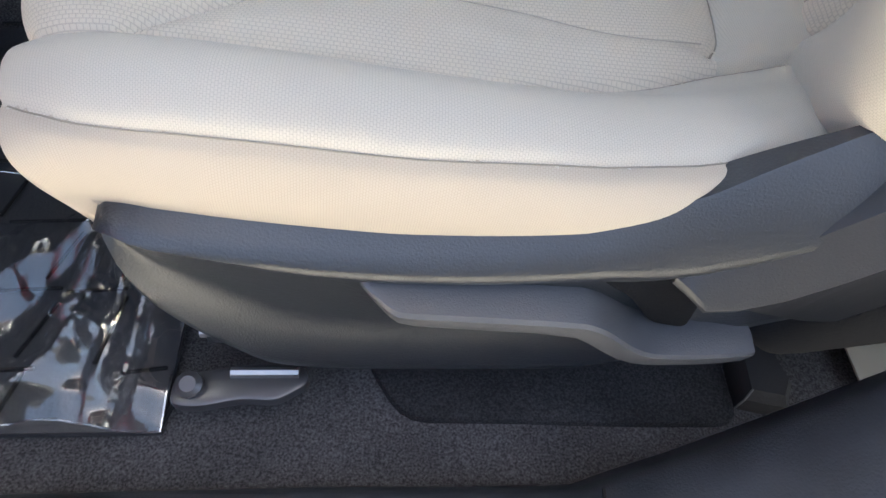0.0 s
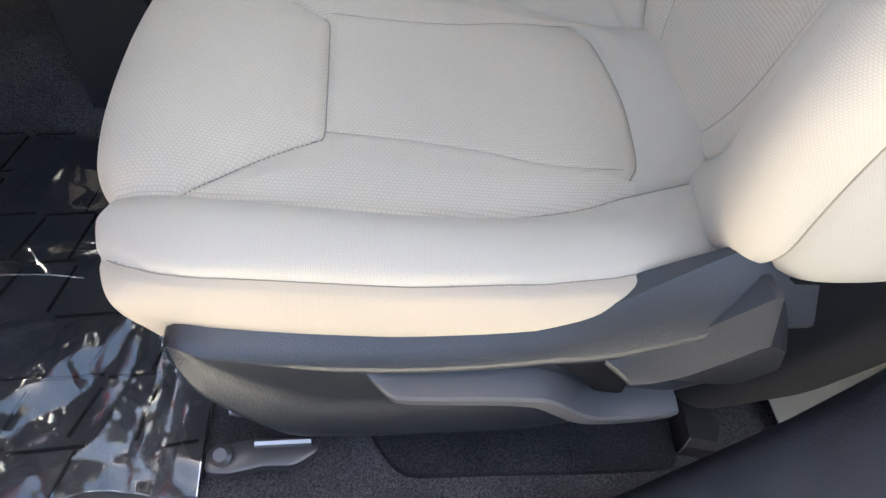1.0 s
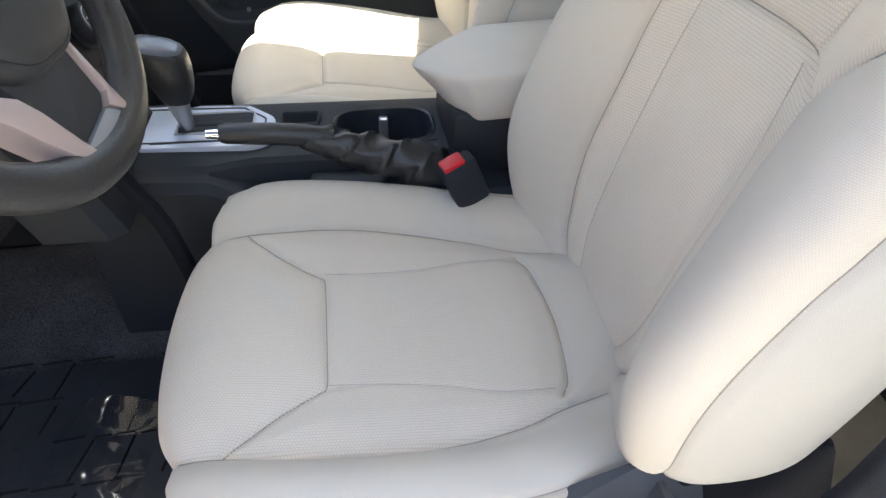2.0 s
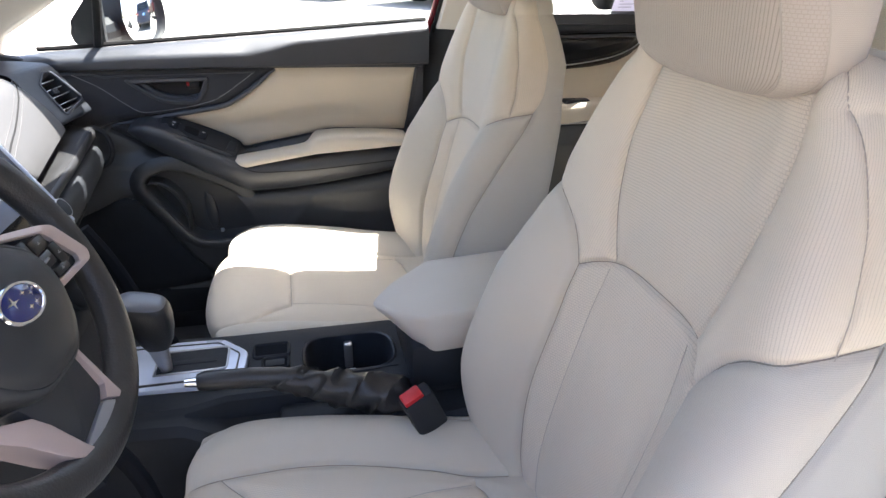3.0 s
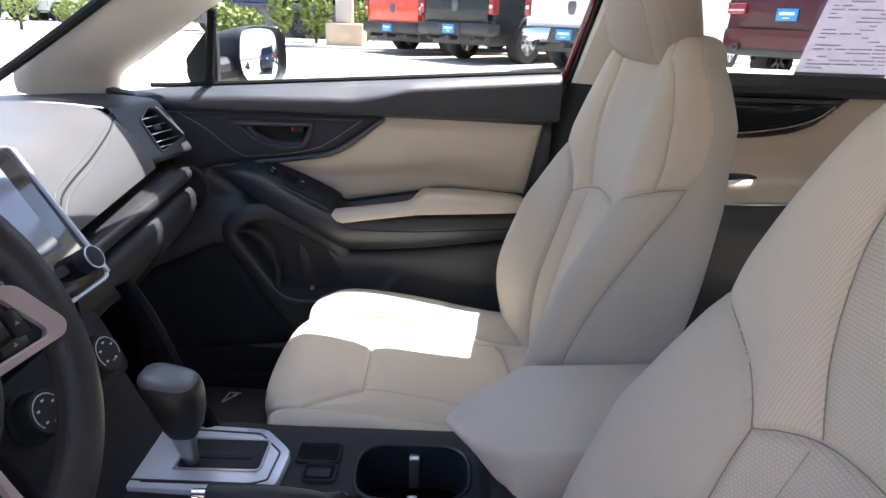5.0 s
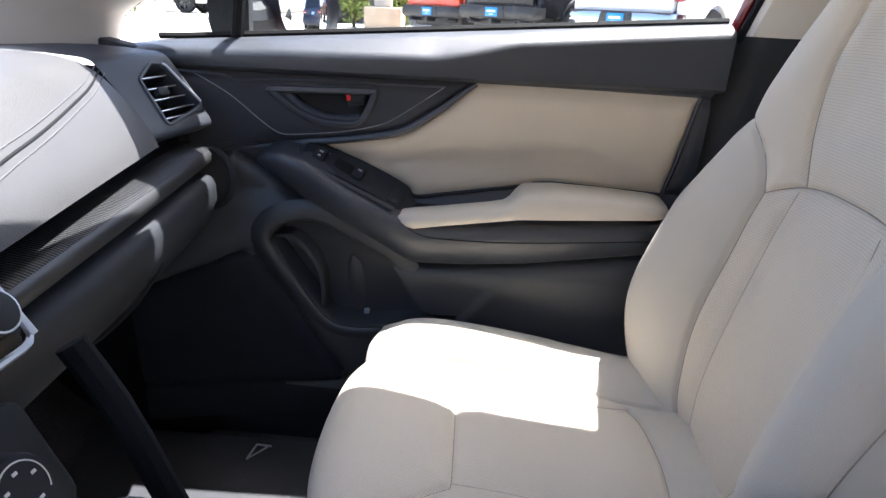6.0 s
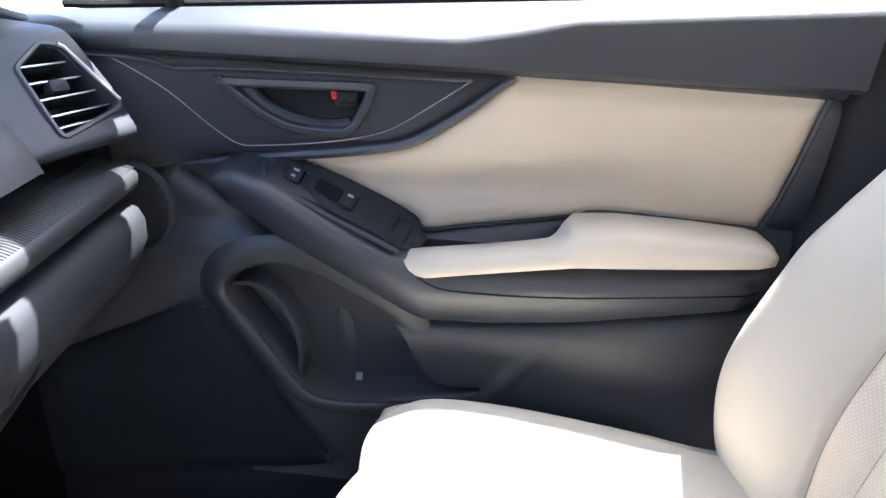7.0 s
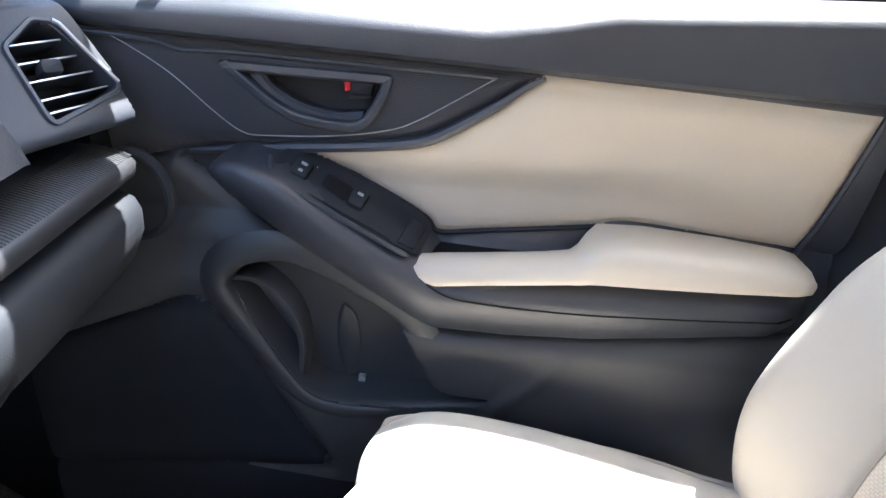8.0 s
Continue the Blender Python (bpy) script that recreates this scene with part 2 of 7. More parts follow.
def from_bm(bm):
    bm.verts.ensure_lookup_table()
    bm.verts.index_update()
    geo = [tuple(v.co) for v in bm.verts], [tuple(v.index for v in f.verts) for f in bm.faces]
    bm.free()
    return geo


def moved(geo, m):
    return [tuple(m @ Vector(v)) for v in geo[0]], geo[1]


def box(x0, x1, y0, y1, z0, z1, r=0.004, seg=2):
    """A box with rounded edges."""
    bm = bmesh.new()
    bmesh.ops.create_cube(bm, size=1)
    for v in bm.verts:
        v.co = ((x0 + x1) / 2 + v.co.x * (x1 - x0), (y0 + y1) / 2 + v.co.y * (y1 - y0), (z0 + z1) / 2 + v.co.z * (z1 - z0))
    r = min(r, 0.49 * min(x1 - x0, y1 - y0, z1 - z0))
    if r > 0:
        bmesh.ops.bevel(bm, geom=bm.edges[:], offset=r, segments=seg, affect='EDGES', profile=0.5)
    return from_bm(bm)


def spline(pts, n):
    """n points along a smooth line through pts, evenly spaced along its length."""
    p = np.array(pts, float)
    p = np.vstack([2 * p[0] - p[1], p, 2 * p[-1] - p[-2]])
    out = []
    for i in range(1, len(p) - 2):
        for t in np.linspace(0, 1, 24, endpoint=False):
            a, b, c, d = p[i - 1:i + 3]
            out.append(0.5 * (2 * b + (c - a) * t + (2 * a - 5 * b + 4 * c - d) * t * t + (3 * b - a - 3 * c + d) * t ** 3))
    out.append(p[-2])
    return even(out, n)


def even(pts, n):
    p = np.array(pts, float)
    s = np.r_[0, np.cumsum(np.linalg.norm(np.diff(p, axis=0), axis=1))]
    t = np.linspace(0, s[-1], n)
    return np.stack([np.interp(t, s, p[:, i]) for i in range(p.shape[1])], 1)


def loft(rings, closed=True, caps=True):
    """Skin over rings of equal point counts."""
    n = len(rings[0])
    verts = [tuple(p) for r in rings for p in r]
    faces = []
    for i in range(len(rings) - 1):
        for j in range(n if closed else n - 1):
            a, b = i * n + j, i * n + (j + 1) % n
            faces.append((a, b, b + n, a + n))
    if caps and closed:
        faces.append(tuple(range(n))[::-1])
        faces.append(tuple(range((len(rings) - 1) * n, len(rings) * n)))
    return verts, faces


def tube(pts, radius, n=10, caps=True):
    """A round bar along pts; radius a number or one for each point."""
    p = [Vector(q) for q in pts]
    radii = radius if hasattr(radius, "__len__") else [radius] * len(p)
    rings, side = [], None
    for i, q in enumerate(p):
        d = (p[min(i + 1, len(p) - 1)] - p[max(i - 1, 0)]).normalized()
        if side is None:
            side = d.cross(Vector((0, 0, 1)) if abs(d.z) < 0.9 else Vector((1, 0, 0))).normalized()
        side = (side - d * side.dot(d)).normalized()
        up = d.cross(side)
        rings.append([q + (side * math.cos(a) + up * math.sin(a)) * radii[i] for a in np.linspace(0, 2 * math.pi, n, endpoint=False)])
    return loft(rings, True, caps)


def slab(outline, axis, a, b, bevel=0.0):
    """A flat outline of two coordinates, run along the axis from a to b, with its rim bevelled at b."""
    pts = np.array(outline, float)
    rings = [(pts, a)]
    if bevel:
        c = inset(pts, bevel)
        rings += [(pts, b - math.copysign(bevel, b - a)), (inset(pts, bevel * 0.3), b - math.copysign(bevel * 0.3, b - a)), (c, b)]
    else:
        rings.append((pts, b))
    out = []
    for ring, h in rings:
        out.append([{'x': (h, q[0], q[1]), 'y': (q[0], h, q[1]), 'z': (q[0], q[1], h)}[axis] for q in ring])
    return loft(out)


def inset(pts, d):
    p = np.asarray(pts, float)
    area = 0.5 * np.sum(p[:, 0] * np.roll(p[:, 1], -1) - np.roll(p[:, 0], -1) * p[:, 1])
    e0, e1 = p - np.roll(p, 1, 0), np.roll(p, -1, 0) - p
    def left(e):
        e = e / np.maximum(np.linalg.norm(e, axis=1, keepdims=True), 1e-9)
        return np.stack([-e[:, 1], e[:, 0]], 1)
    n = left(e0) + left(e1)
    n /= np.maximum(np.linalg.norm(n, axis=1, keepdims=True), 0.5)
    return p + n * d * (1 if area > 0 else -1)


def rounded(pts, r, n=4):
    """A closed outline with rounded corners."""
    p = [Vector(q) for q in pts]
    out = []
    for i, q in enumerate(p):
        a, b = p[i - 1], p[(i + 1) % len(p)]
        ra = min(r, 0.45 * (a - q).length, 0.45 * (b - q).length)
        s, e = q + (a - q).normalized() * ra, q + (b - q).normalized() * ra
        for t in np.linspace(0, 1, n):
            out.append(tuple((1 - t) ** 2 * s + 2 * t * (1 - t) * q + t * t * e))
    return out


def lathe(profile, n=24):
    """Rings of (radius, height) turned about z."""
    rings = [[(r * math.cos(a), r * math.sin(a), h) for a in np.linspace(0, 2 * math.pi, n, endpoint=False)] for r, h in profile]
    return loft(rings)


def facing(at, normal, up=(0, 0, 1)):
    """A pose whose z runs along the normal and whose y is as near to up as can be."""
    z = Vector(normal).normalized()
    x = Vector(up).cross(z).normalized()
    y = z.cross(x)
    m = Matrix((x, y, z)).transposed().to_4x4()
    m.translation = at
    return m


def seam_distance(p, line):
    """Distance from points p (n, 2) to a polyline, and the nearest place on it."""
    best, near = np.full(len(p), 1e9), p.copy()
    for a, b in zip(line[:-1], line[1:]):
        d = b - a
        t = np.clip(((p - a) @ d) / max(d @ d, 1e-12), 0, 1)[:, None]
        q = a + t * d
        dist = np.linalg.norm(p - q, axis=1)
        hit = dist < best
        best[hit], near[hit] = dist[hit], q[hit]
    return best, near


def course(pts, axis=1):
    """The other coordinate along a seam, as a function of one: axis is the known one."""
    line = spline(pts, 90)
    line = line[np.argsort(line[:, axis])]
    return lambda t: np.interp(t, line[:, axis], line[:, 1 - axis])


def inside(poly):
    """A test for points within a closed outline."""
    q = np.asarray(poly, float)
    def test(u, v):
        hit = np.zeros(len(u), bool)
        for (x0, y0), (x1, y1) in zip(q, np.roll(q, -1, 0)):
            cross = (y0 > v) != (y1 > v)
            hit ^= cross & (u < (x1 - x0) * (v - y0) / (y1 - y0 + 1e-12) + x0)
        return hit
    return test


def quilt(parent, us, vs, surface, seams, regions, wrap=False, depth=0.003, width=0.004, puff=0.0, reach=0.03, flip=False, cord=None, cord_name="seam"):
    """A padded surface over a grid of u and v, drawn in along the seams and parted there into panels.
    seams: (polyline, depth factor); regions: (name, material, label, test(u, v)), the first that fits takes a face."""
    us, vs = np.asarray(us, float), np.asarray(vs, float)
    u, v = np.meshgrid(us, vs, indexing="ij")
    p = np.stack([u.ravel(), v.ravel()], 1)
    lines = [(spline(s, 90), f) for s, f in seams]
    grid = p.reshape(len(us), len(vs), 2)
    for line, f in lines:
        # one vertex of each row or column that the seam crosses is drawn onto it
        for a, b in zip(line[:-1], line[1:]):
            along = 1 if abs(b[1] - a[1]) * len(vs) / np.ptp(vs) >= abs(b[0] - a[0]) * len(us) / np.ptp(us) else 0
            ticks, other = (vs, us) if along else (us, vs)
            lo, hi = sorted((a[along], b[along]))
            for i in np.nonzero((ticks >= lo) & (ticks <= hi))[0]:
                t = (ticks[i] - a[along]) / (b[along] - a[along] + 1e-12)
                at = a[1 - along] + t * (b[1 - along] - a[1 - along])
                j = int(np.argmin(abs(other - at)))
                if along:
                    grid[j, i, 0] = at
                else:
                    grid[i, j, 1] = at
    p = grid.reshape(-1, 2)
    groove, soft = np.zeros(len(p)), np.full(len(p), 1.0)
    for line, f in lines:
        dist, _ = seam_distance(p, line)
        groove = np.maximum(groove, f * np.exp(-(dist / width) ** 2))
        soft = np.minimum(soft, 1 - f * np.exp(-(dist / reach) ** 2))
    xyz = surface(p[:, 0], p[:, 1])
    e = 1e-4
    du = surface(p[:, 0] + e, p[:, 1]) - surface(p[:, 0] - e, p[:, 1])
    dv = surface(p[:, 0], p[:, 1] + e) - surface(p[:, 0], p[:, 1] - e)
    nrm = np.cross(du, dv)
    nrm /= np.maximum(np.linalg.norm(nrm, axis=1, keepdims=True), 1e-12)
    if flip:
        nrm = -nrm
    xyz = xyz + nrm * (puff * soft - depth * groove)[:, None]
    nu, nv = len(us), len(vs)
    i, j = np.meshgrid(np.arange(nu - 1), np.arange(nv - 1), indexing="ij")
    a = (i * nv + j).ravel()
    quads = np.stack([a, a + nv, a + nv + 1, a + 1], 1)
    if flip:
        quads = quads[:, ::-1]
    mid = p[quads].mean(1)
    left = np.ones(len(quads), bool)
    if cord:
        for line, f in lines:
            if f < 0.25:
                continue
            q = surface(line[:, 0], line[:, 1])
            a, b = surface(line[:, 0] + e, line[:, 1]) - surface(line[:, 0] - e, line[:, 1]), surface(line[:, 0], line[:, 1] + e) - surface(line[:, 0], line[:, 1] - e)
            n = np.cross(a, b) * (-1 if flip else 1)
            n /= np.maximum(np.linalg.norm(n, axis=1, keepdims=True), 1e-12)
            q = q + n * (0.0003 - depth * f + puff * (1 - f))
            part(cord_name, tube(q, 0.0008 if f > 0.55 else 0.0005, 5), cord if f > 0.4 else pale_cord, parent, "sewn seam")
    made = {}
    for name, mat, label, test in regions:
        take = left & test(mid[:, 0], mid[:, 1])
        left &= ~take
        if not name:
            continue
        q = quads[take]
        if not len(q):
            continue
        used, inv = np.unique(q, return_inverse=True)
        faces = inv.reshape(-1, 4)
        made.setdefault(name, []).append(part(name, (xyz[used], faces.tolist()), mat, parent, label, None, p[used]))
    return made
# ---- the car's shell ----
MID = 0.3715          # the car's middle line


def mirrored(geo):
    return [(v[0], 2 * MID - v[1], v[2]) for v in geo[0]], [tuple(q)[::-1] for q in geo[1]]


def sheet(nu, nv, fn):
    """A grid of faces over fn(s, t), s and t from 0 to 1."""
    verts = [tuple(fn(i / nu, j / nv)) for i in range(nu + 1) for j in range(nv + 1)]
    faces = [(i * (nv + 1) + j, (i + 1) * (nv + 1) + j, (i + 1) * (nv + 1) + j + 1, i * (nv + 1) + j + 1) for i in range(nu) for j in range(nv)]
    return verts, faces


def thick(geo, d):
    """Gives a sheet a thickness d against its faces' normals."""
    bm = bmesh.new()
    vs = [bm.verts.new(v) for v in geo[0]]
    for q in geo[1]:
        bm.faces.new([vs[i] for i in q])
    bmesh.ops.recalc_face_normals(bm, faces=bm.faces[:])
    bm.normal_update()
    bmesh.ops.solidify(bm, geom=bm.faces[:], thickness=d)
    return from_bm(bm)


def floor_z(x, y):
    z = 0.30 + 0.30 * max(0, min(1, (-0.62 - x) / 0.30)) ** 1.4
    tunnel = math.exp(-((y - MID) / 0.11) ** 4)
    return z + 0.10 * tunnel + 0.006 * noise.noise((x * 7, y * 7, 0))


single("floor", thick(sheet(70, 46, lambda s, t: (-1.0 + 2.7 * s, -0.345 + 1.433 * t, floor_z(-1.0 + 2.7 * s, -0.345 + 1.433 * t))), 0.03), carpet_m,
       "dark charcoal carpet over the car's floor", kind="structure")

# sill of the open driver's door, rising into the middle pillar
sill = []
for x, yi, zi in ((-1.0, -0.325, 0.325), (-0.3, -0.322, 0.325), (0.0, -0.322, 0.327), (0.12, -0.325, 0.330), (0.19, -0.328, 0.340), (0.27, -0.312, 0.372), (0.325, -0.302, 0.415),
                  (0.39, -0.292, 0.480), (0.43, -0.286, 0.545), (0.47, -0.280, 0.65), (0.50, -0.275, 0.85)):
    sill.append([(x, yi + 0.012, zi - 0.05), (x, yi, zi - 0.008), (x, yi - 0.010, zi + 0.006), (x, yi - 0.035, zi + 0.016), (x, yi - 0.10, zi + 0.018), (x, yi - 0.125, zi + 0.004),
                 (x, yi - 0.13, zi - 0.05), (x, yi - 0.06, zi - 0.07)])
single("door_sill", loft(sill), sill_m, "scuffed black plastic door sill rising to the middle pillar", kind="structure")
single("sill_ridge", tube([(r[4][0], r[4][1] + 0.02, r[4][2] + 0.0005) for r in sill], 0.0035, 8), sill_m, "raised line along the door sill", kind="structure")
single("sill_joint", moved(box(-0.001, 0.001, -0.06, 0.055, -0.0015, 0.0012, 0.0004), pose(0.190, -0.392, 0.3585, 4, 0, -6)), black_rubber, "fine joint across the door sill", kind="structure")
single("far_sill", mirrored(loft(sill)), black_soft, "black plastic sill along the passenger's door", kind="structure")


def win_y(z):
    return 1.10 - 0.125 * (z - 1.05) / 0.39


A_LINE = [(-0.60, 1.065), (-0.53, 1.10), (-0.30, 1.245), (-0.08, 1.355), (0.013, 1.392), (0.15, 1.422), (0.293, 1.437), (0.463, 1.445), (0.62, 1.446), (0.85, 1.448), (1.05, 1.445), (1.25, 1.43), (1.5, 1.39), (1.7, 1.33)]

# headliner: one vaulted sheet from the windscreen's header to the tail
def roof_z(x, y):
    rail = np.interp(x, [-0.25, -0.10, 0.013, 0.15, 0.30, 0.46, 0.85, 1.05, 1.25, 1.5, 1.75], [1.352, 1.378, 1.400, 1.424, 1.437, 1.445, 1.448, 1.445, 1.43, 1.39, 1.31])
    a = min(1, abs(y - MID) / 0.61)
    return rail + 0.055 * (1 - a ** 2.6)


def header_x(y):
    return -0.235 + 0.27 * min(1, abs(y - MID) / 0.60) ** 2.2


def ceil_at(s, t):
    y = MID - 0.612 + 1.224 * t
    x0 = header_x(y)
    x = x0 + (1.70 - x0) * s
    return (x, y, roof_z(x, y))


ceil = sheet(48, 36, ceil_at)
single("ceiling", thick(ceil, 0.012), liner, "light beige woven headliner", kind="structure")
def skin_at(s, t):
    y = MID - 0.625 + 1.25 * t
    x0 = header_x(y) - 0.015
    x = x0 + (1.80 - x0) * s
    return (x, y, roof_z(x, MID + (t - 0.5) * 1.22) + 0.035 - 0.02 * abs(2 * t - 1) ** 6)


skin = sheet(40, 36, skin_at)
single("roof_skin", thick(skin, 0.01), red_paint, "dark red painted roof panel", kind="structure")


def pillar_bar(line, n=48):
    """Padded trim between the side window and the windscreen, running on as the roof rail."""
    rings = []
    for x, z in spline(line, n):
        y = win_y(z)
        k = np.interp(x, [-0.6, -0.05, 0.12, 0.30, 0.5], [1.0, 1.0, 0.55, 0.2, 0.10])
        a = Vector((x, y - 0.004, z))
        b = Vector((x - 0.168 * k, y - 0.088 * max(k, 0.35), z + 0.012 * k + 0.03 * (1 - k)))
        bulge = Vector((0.10 * k, -0.8, -0.1 - 0.4 * (1 - k))).normalized()
        w = 0.030 * (0.35 + 0.65 * k)
        ring = [a + Vector((0, 0.018, 0))]
        for t in (0.0, 0.08, 0.2, 0.35, 0.5, 0.65, 0.8, 0.92, 1.0):
            ring.append(a.lerp(b, t) + bulge * w * math.sin(math.pi * t) ** 0.6)
        ring += [b + Vector((-0.004, 0.016, 0.006)), a.lerp(b, 0.5) + Vector((0, 0.03, 0.012))]
        rings.append(ring)
    return loft(rings)


rail_geo = pillar_bar([(-0.594, 1.022), (-0.592, 1.045), (-0.576, 1.074), (-0.53, 1.104)] + A_LINE[2:8], 56)
single("front_pillar_trim", rail_geo, pillar_trim, "pale beige padded trim of the windscreen pillar and roof rail", kind="structure")
single("near_pillar_trim", moved(mirrored(rail_geo), pose(0, 0.022, -0.031)), pillar_trim, "pale beige trim of the pillar over the open door", kind="structure")


def rail_tube(off_x, off_y, off_z, r, a=0, b=14, n=40):
    return tube([(x + off_x * np.interp(x, [-0.5, 0.1], [1, 0]), win_y(z) + off_y, z + off_z) for x, z in spline(A_LINE[a:b], n)], r, 10)


# underside of the roof edge over the open door: black seal, then the red body
def edge_strip(a0, z0, a1, z1, n=40):
    line = spline(A_LINE[1:], n)
    def at(s, t):
        x, z = line[min(int(round(s * (n - 1))), n - 1)]
        k = np.interp(x, [-0.5, 0.1], [0.6, 1.0])
        return (x, 2 * MID - win_y(z) - (a0 + (a1 - a0) * t) * k, z - 0.035 + z0 + (z1 - z0) * t)
    return thick(sheet(n - 1, 4, at), 0.008)


def edge_bead(a, z0, r, n=40):
    line = spline(A_LINE[1:], n)
    return tube([(x, 2 * MID - win_y(z) - a * np.interp(x, [-0.5, 0.1], [0.6, 1.0]), z - 0.035 + z0) for x, z in line], r, 10)


single("near_seal", edge_strip(0.004, 0.008, 0.026, 0.030), black_rubber, "black rubber seal round the open door", kind="structure")
single("near_seal_bulb", edge_bead(0.006, 0.004, 0.0075), seal_sheen, "hollow black rubber bulb of the door seal", kind="structure")
single("near_seal_lip", edge_bead(0.019, 0.018, 0.0075), seal_sheen, "raised lip of the black door seal", kind="structure")
single("near_rail_skin", edge_strip(0.026, 0.030, 0.12, 0.10), red_paint, "dark red painted roof rail over the open door", kind="structure")
single("far_seal", rail_tube(-0.01, 0.016, 0.004, 0.006), black_rubber, "black rubber window seal", kind="structure")
single("far_rail_skin", rail_tube(-0.03, 0.022, 0.026, 0.018), red_paint, "dark red painted roof rail", kind="structure")


# middle pillar of the passenger's side
def pillar_mid():
    rings = []
    for z, x0, x1, yo in ((0.35, 0.36, 0.62, 1.07), (0.60, 0.36, 0.60, 1.075), (0.80, 0.365, 0.58, 1.085), (0.98, 0.375, 0.57, 1.085), (1.10, 0.395, 0.58, 1.075)):
        rings.append([(x0, yo + 0.07, z), (x0 + 0.005, yo + 0.02, z), (x0 + 0.03, yo, z), (x0 + 0.08, yo - 0.012, z), (x1 - 0.05, yo - 0.012, z), (x1, yo + 0.02, z), (x1, yo + 0.07, z)])
    return loft(rings)


def pillar_up():
    rings = []
    for z, x0, x1 in ((1.09, 0.40, 0.60), (1.18, 0.42, 0.605), (1.30, 0.45, 0.61), (1.40, 0.468, 0.625), (1.45, 0.46, 0.66), (1.47, 0.44, 0.70)):
        y = win_y(z)
        rings.append([(x0, y + 0.02, z), (x0 + 0.012, y - 0.012, z), (x0 + 0.05, y - 0.032, z), (x1 - 0.05, y - 0.032, z), (x1 - 0.012, y - 0.012, z), (x1, y + 0.02, z)])
    return loft(rings)


single("middle_pillar_base", pillar_mid(), black_soft, "black plastic lower pillar trim behind the passenger's door", kind="structure")
single("middle_pillar_trim", pillar_up(), pillar_trim, "light grey upper pillar trim", kind="structure")
single("near_middle_pillar", mirrored(join(pillar_up())), pillar_trim, "light grey upper pillar trim beside the open door", kind="structure")
single("middle_pillar_skin", tube([(0.392, 1.112, 1.08), (0.428, 1.060, 1.25), (0.466, 1.002, 1.44)], 0.008, 8), red_paint, "dark red painted window frame edge", kind="structure")
single("middle_pillar_seal", tube([(0.404, 1.098, 1.08), (0.438, 1.048, 1.25), (0.474, 0.990, 1.44)], 0.007, 8), black_rubber, "black rubber seal along the pillar", kind="structure")

# rear quarter
def quarter():
    rings = []
    for z, x0, x1 in ((0.35, 1.2, 1.8), (0.9, 1.25, 1.8), (1.10, 1.25, 1.8), (1.20, 1.30, 1.8)):
        y = 1.08 if z < 1.1 else win_y(z)
        rings.append([(x0, y + 0.05, z), (x0, y, z), (x0 + 0.1, y - 0.03, z), (x1, y - 0.05, z), (x1, y + 0.05, z)])
    return loft(rings)


single("rear_quarter_trim", quarter(), pillar_trim, "light beige trim beside the rear seat", kind="structure")
single("rear_pillar_trim", loft([[(x0, win_y(z) + 0.03, z), (x0 + 0.01, win_y(z) - 0.025, z), (x1, win_y(z) - 0.03, z), (x1 + 0.01, win_y(z) + 0.03, z)]
                                 for z, x0, x1 in ((1.18, 1.16, 1.36), (1.26, 1.16, 1.34), (1.34, 1.18, 1.34), (1.40, 1.22, 1.36), (1.45, 1.22, 1.45))]), pillar_trim,
       "light beige pillar trim behind the rear door", kind="structure")
single("tail_pillar_trim", loft([[(x0, win_y(z) + 0.03, z), (x0, win_y(z) - 0.03, z), (x1, win_y(z) - 0.04, z), (x1, win_y(z) + 0.03, z)]
                                 for z, x0, x1 in ((1.18, 1.50, 1.8), (1.28, 1.55, 1.8), (1.37, 1.52, 1.8), (1.42, 1.36, 1.8))]), pillar_trim,
       "light beige trim of the tail pillar", kind="structure")
single("tail_wall", box(1.78, 1.84, MID - 0.72, MID + 0.72, 0.30, 1.05, 0.01), black_soft, "plain black tailgate trim", kind="structure")
single("firewall", box(-1.06, -1.0, MID - 0.74, MID + 0.74, 0.25, 0.99, 0.01), deep_black, "black firewall ahead of the footwells", kind="structure")
single("hood", thick(sheet(20, 16, lambda s, t: (-1.9 + 0.88 * s, MID - 0.74 + 1.48 * t, 0.80 + 0.17 * s + 0.03 * math.sin(math.pi * t))), 0.02), red_paint, "dark red painted bonnet ahead of the windscreen", kind="structure")
single("near_rear_side", thick(sheet(14, 8, lambda s, t: (0.58 + 1.22 * s, -0.33, 0.32 + 0.74 * t)), 0.05), black_soft, "plain black trim of the rear door on the driver's side", kind="structure")


# glass
def pane_geo(outline, n_mid=0):
    verts = [(x, win_y(z) + 0.012, z) for x, z in outline]
    back = [(x, win_y(z) + 0.016, z) for x, z in outline]
    n = len(outline)
    return verts + back, [tuple(range(n)), tuple(range(n, 2 * n))[::-1]] + [(i, i + n, (i + 1) % n + n, (i + 1) % n) for i in range(n)]


def glazing(name, outline, label):
    ob = single(name, pane_geo(outline), window_glass, label, kind="structure", angle=30)
    ob.visible_shadow = False
    return ob


front_top = [tuple(p) for p in spline(A_LINE[1:8], 24)]
glazing("window_1", [(-0.50, 1.045), (0.385, 1.105)] + front_top[::-1], "clear front door window, shut")
glazing("window_2", [(0.60, 1.10), (1.17, 1.13), (1.22, 1.40), (1.10, 1.44), (0.64, 1.444)], "clear rear door window, shut")
glazing("window_3", [(1.36, 1.21), (1.50, 1.24), (1.56, 1.30), (1.52, 1.358), (1.38, 1.40)], "small rear quarter window, shut")
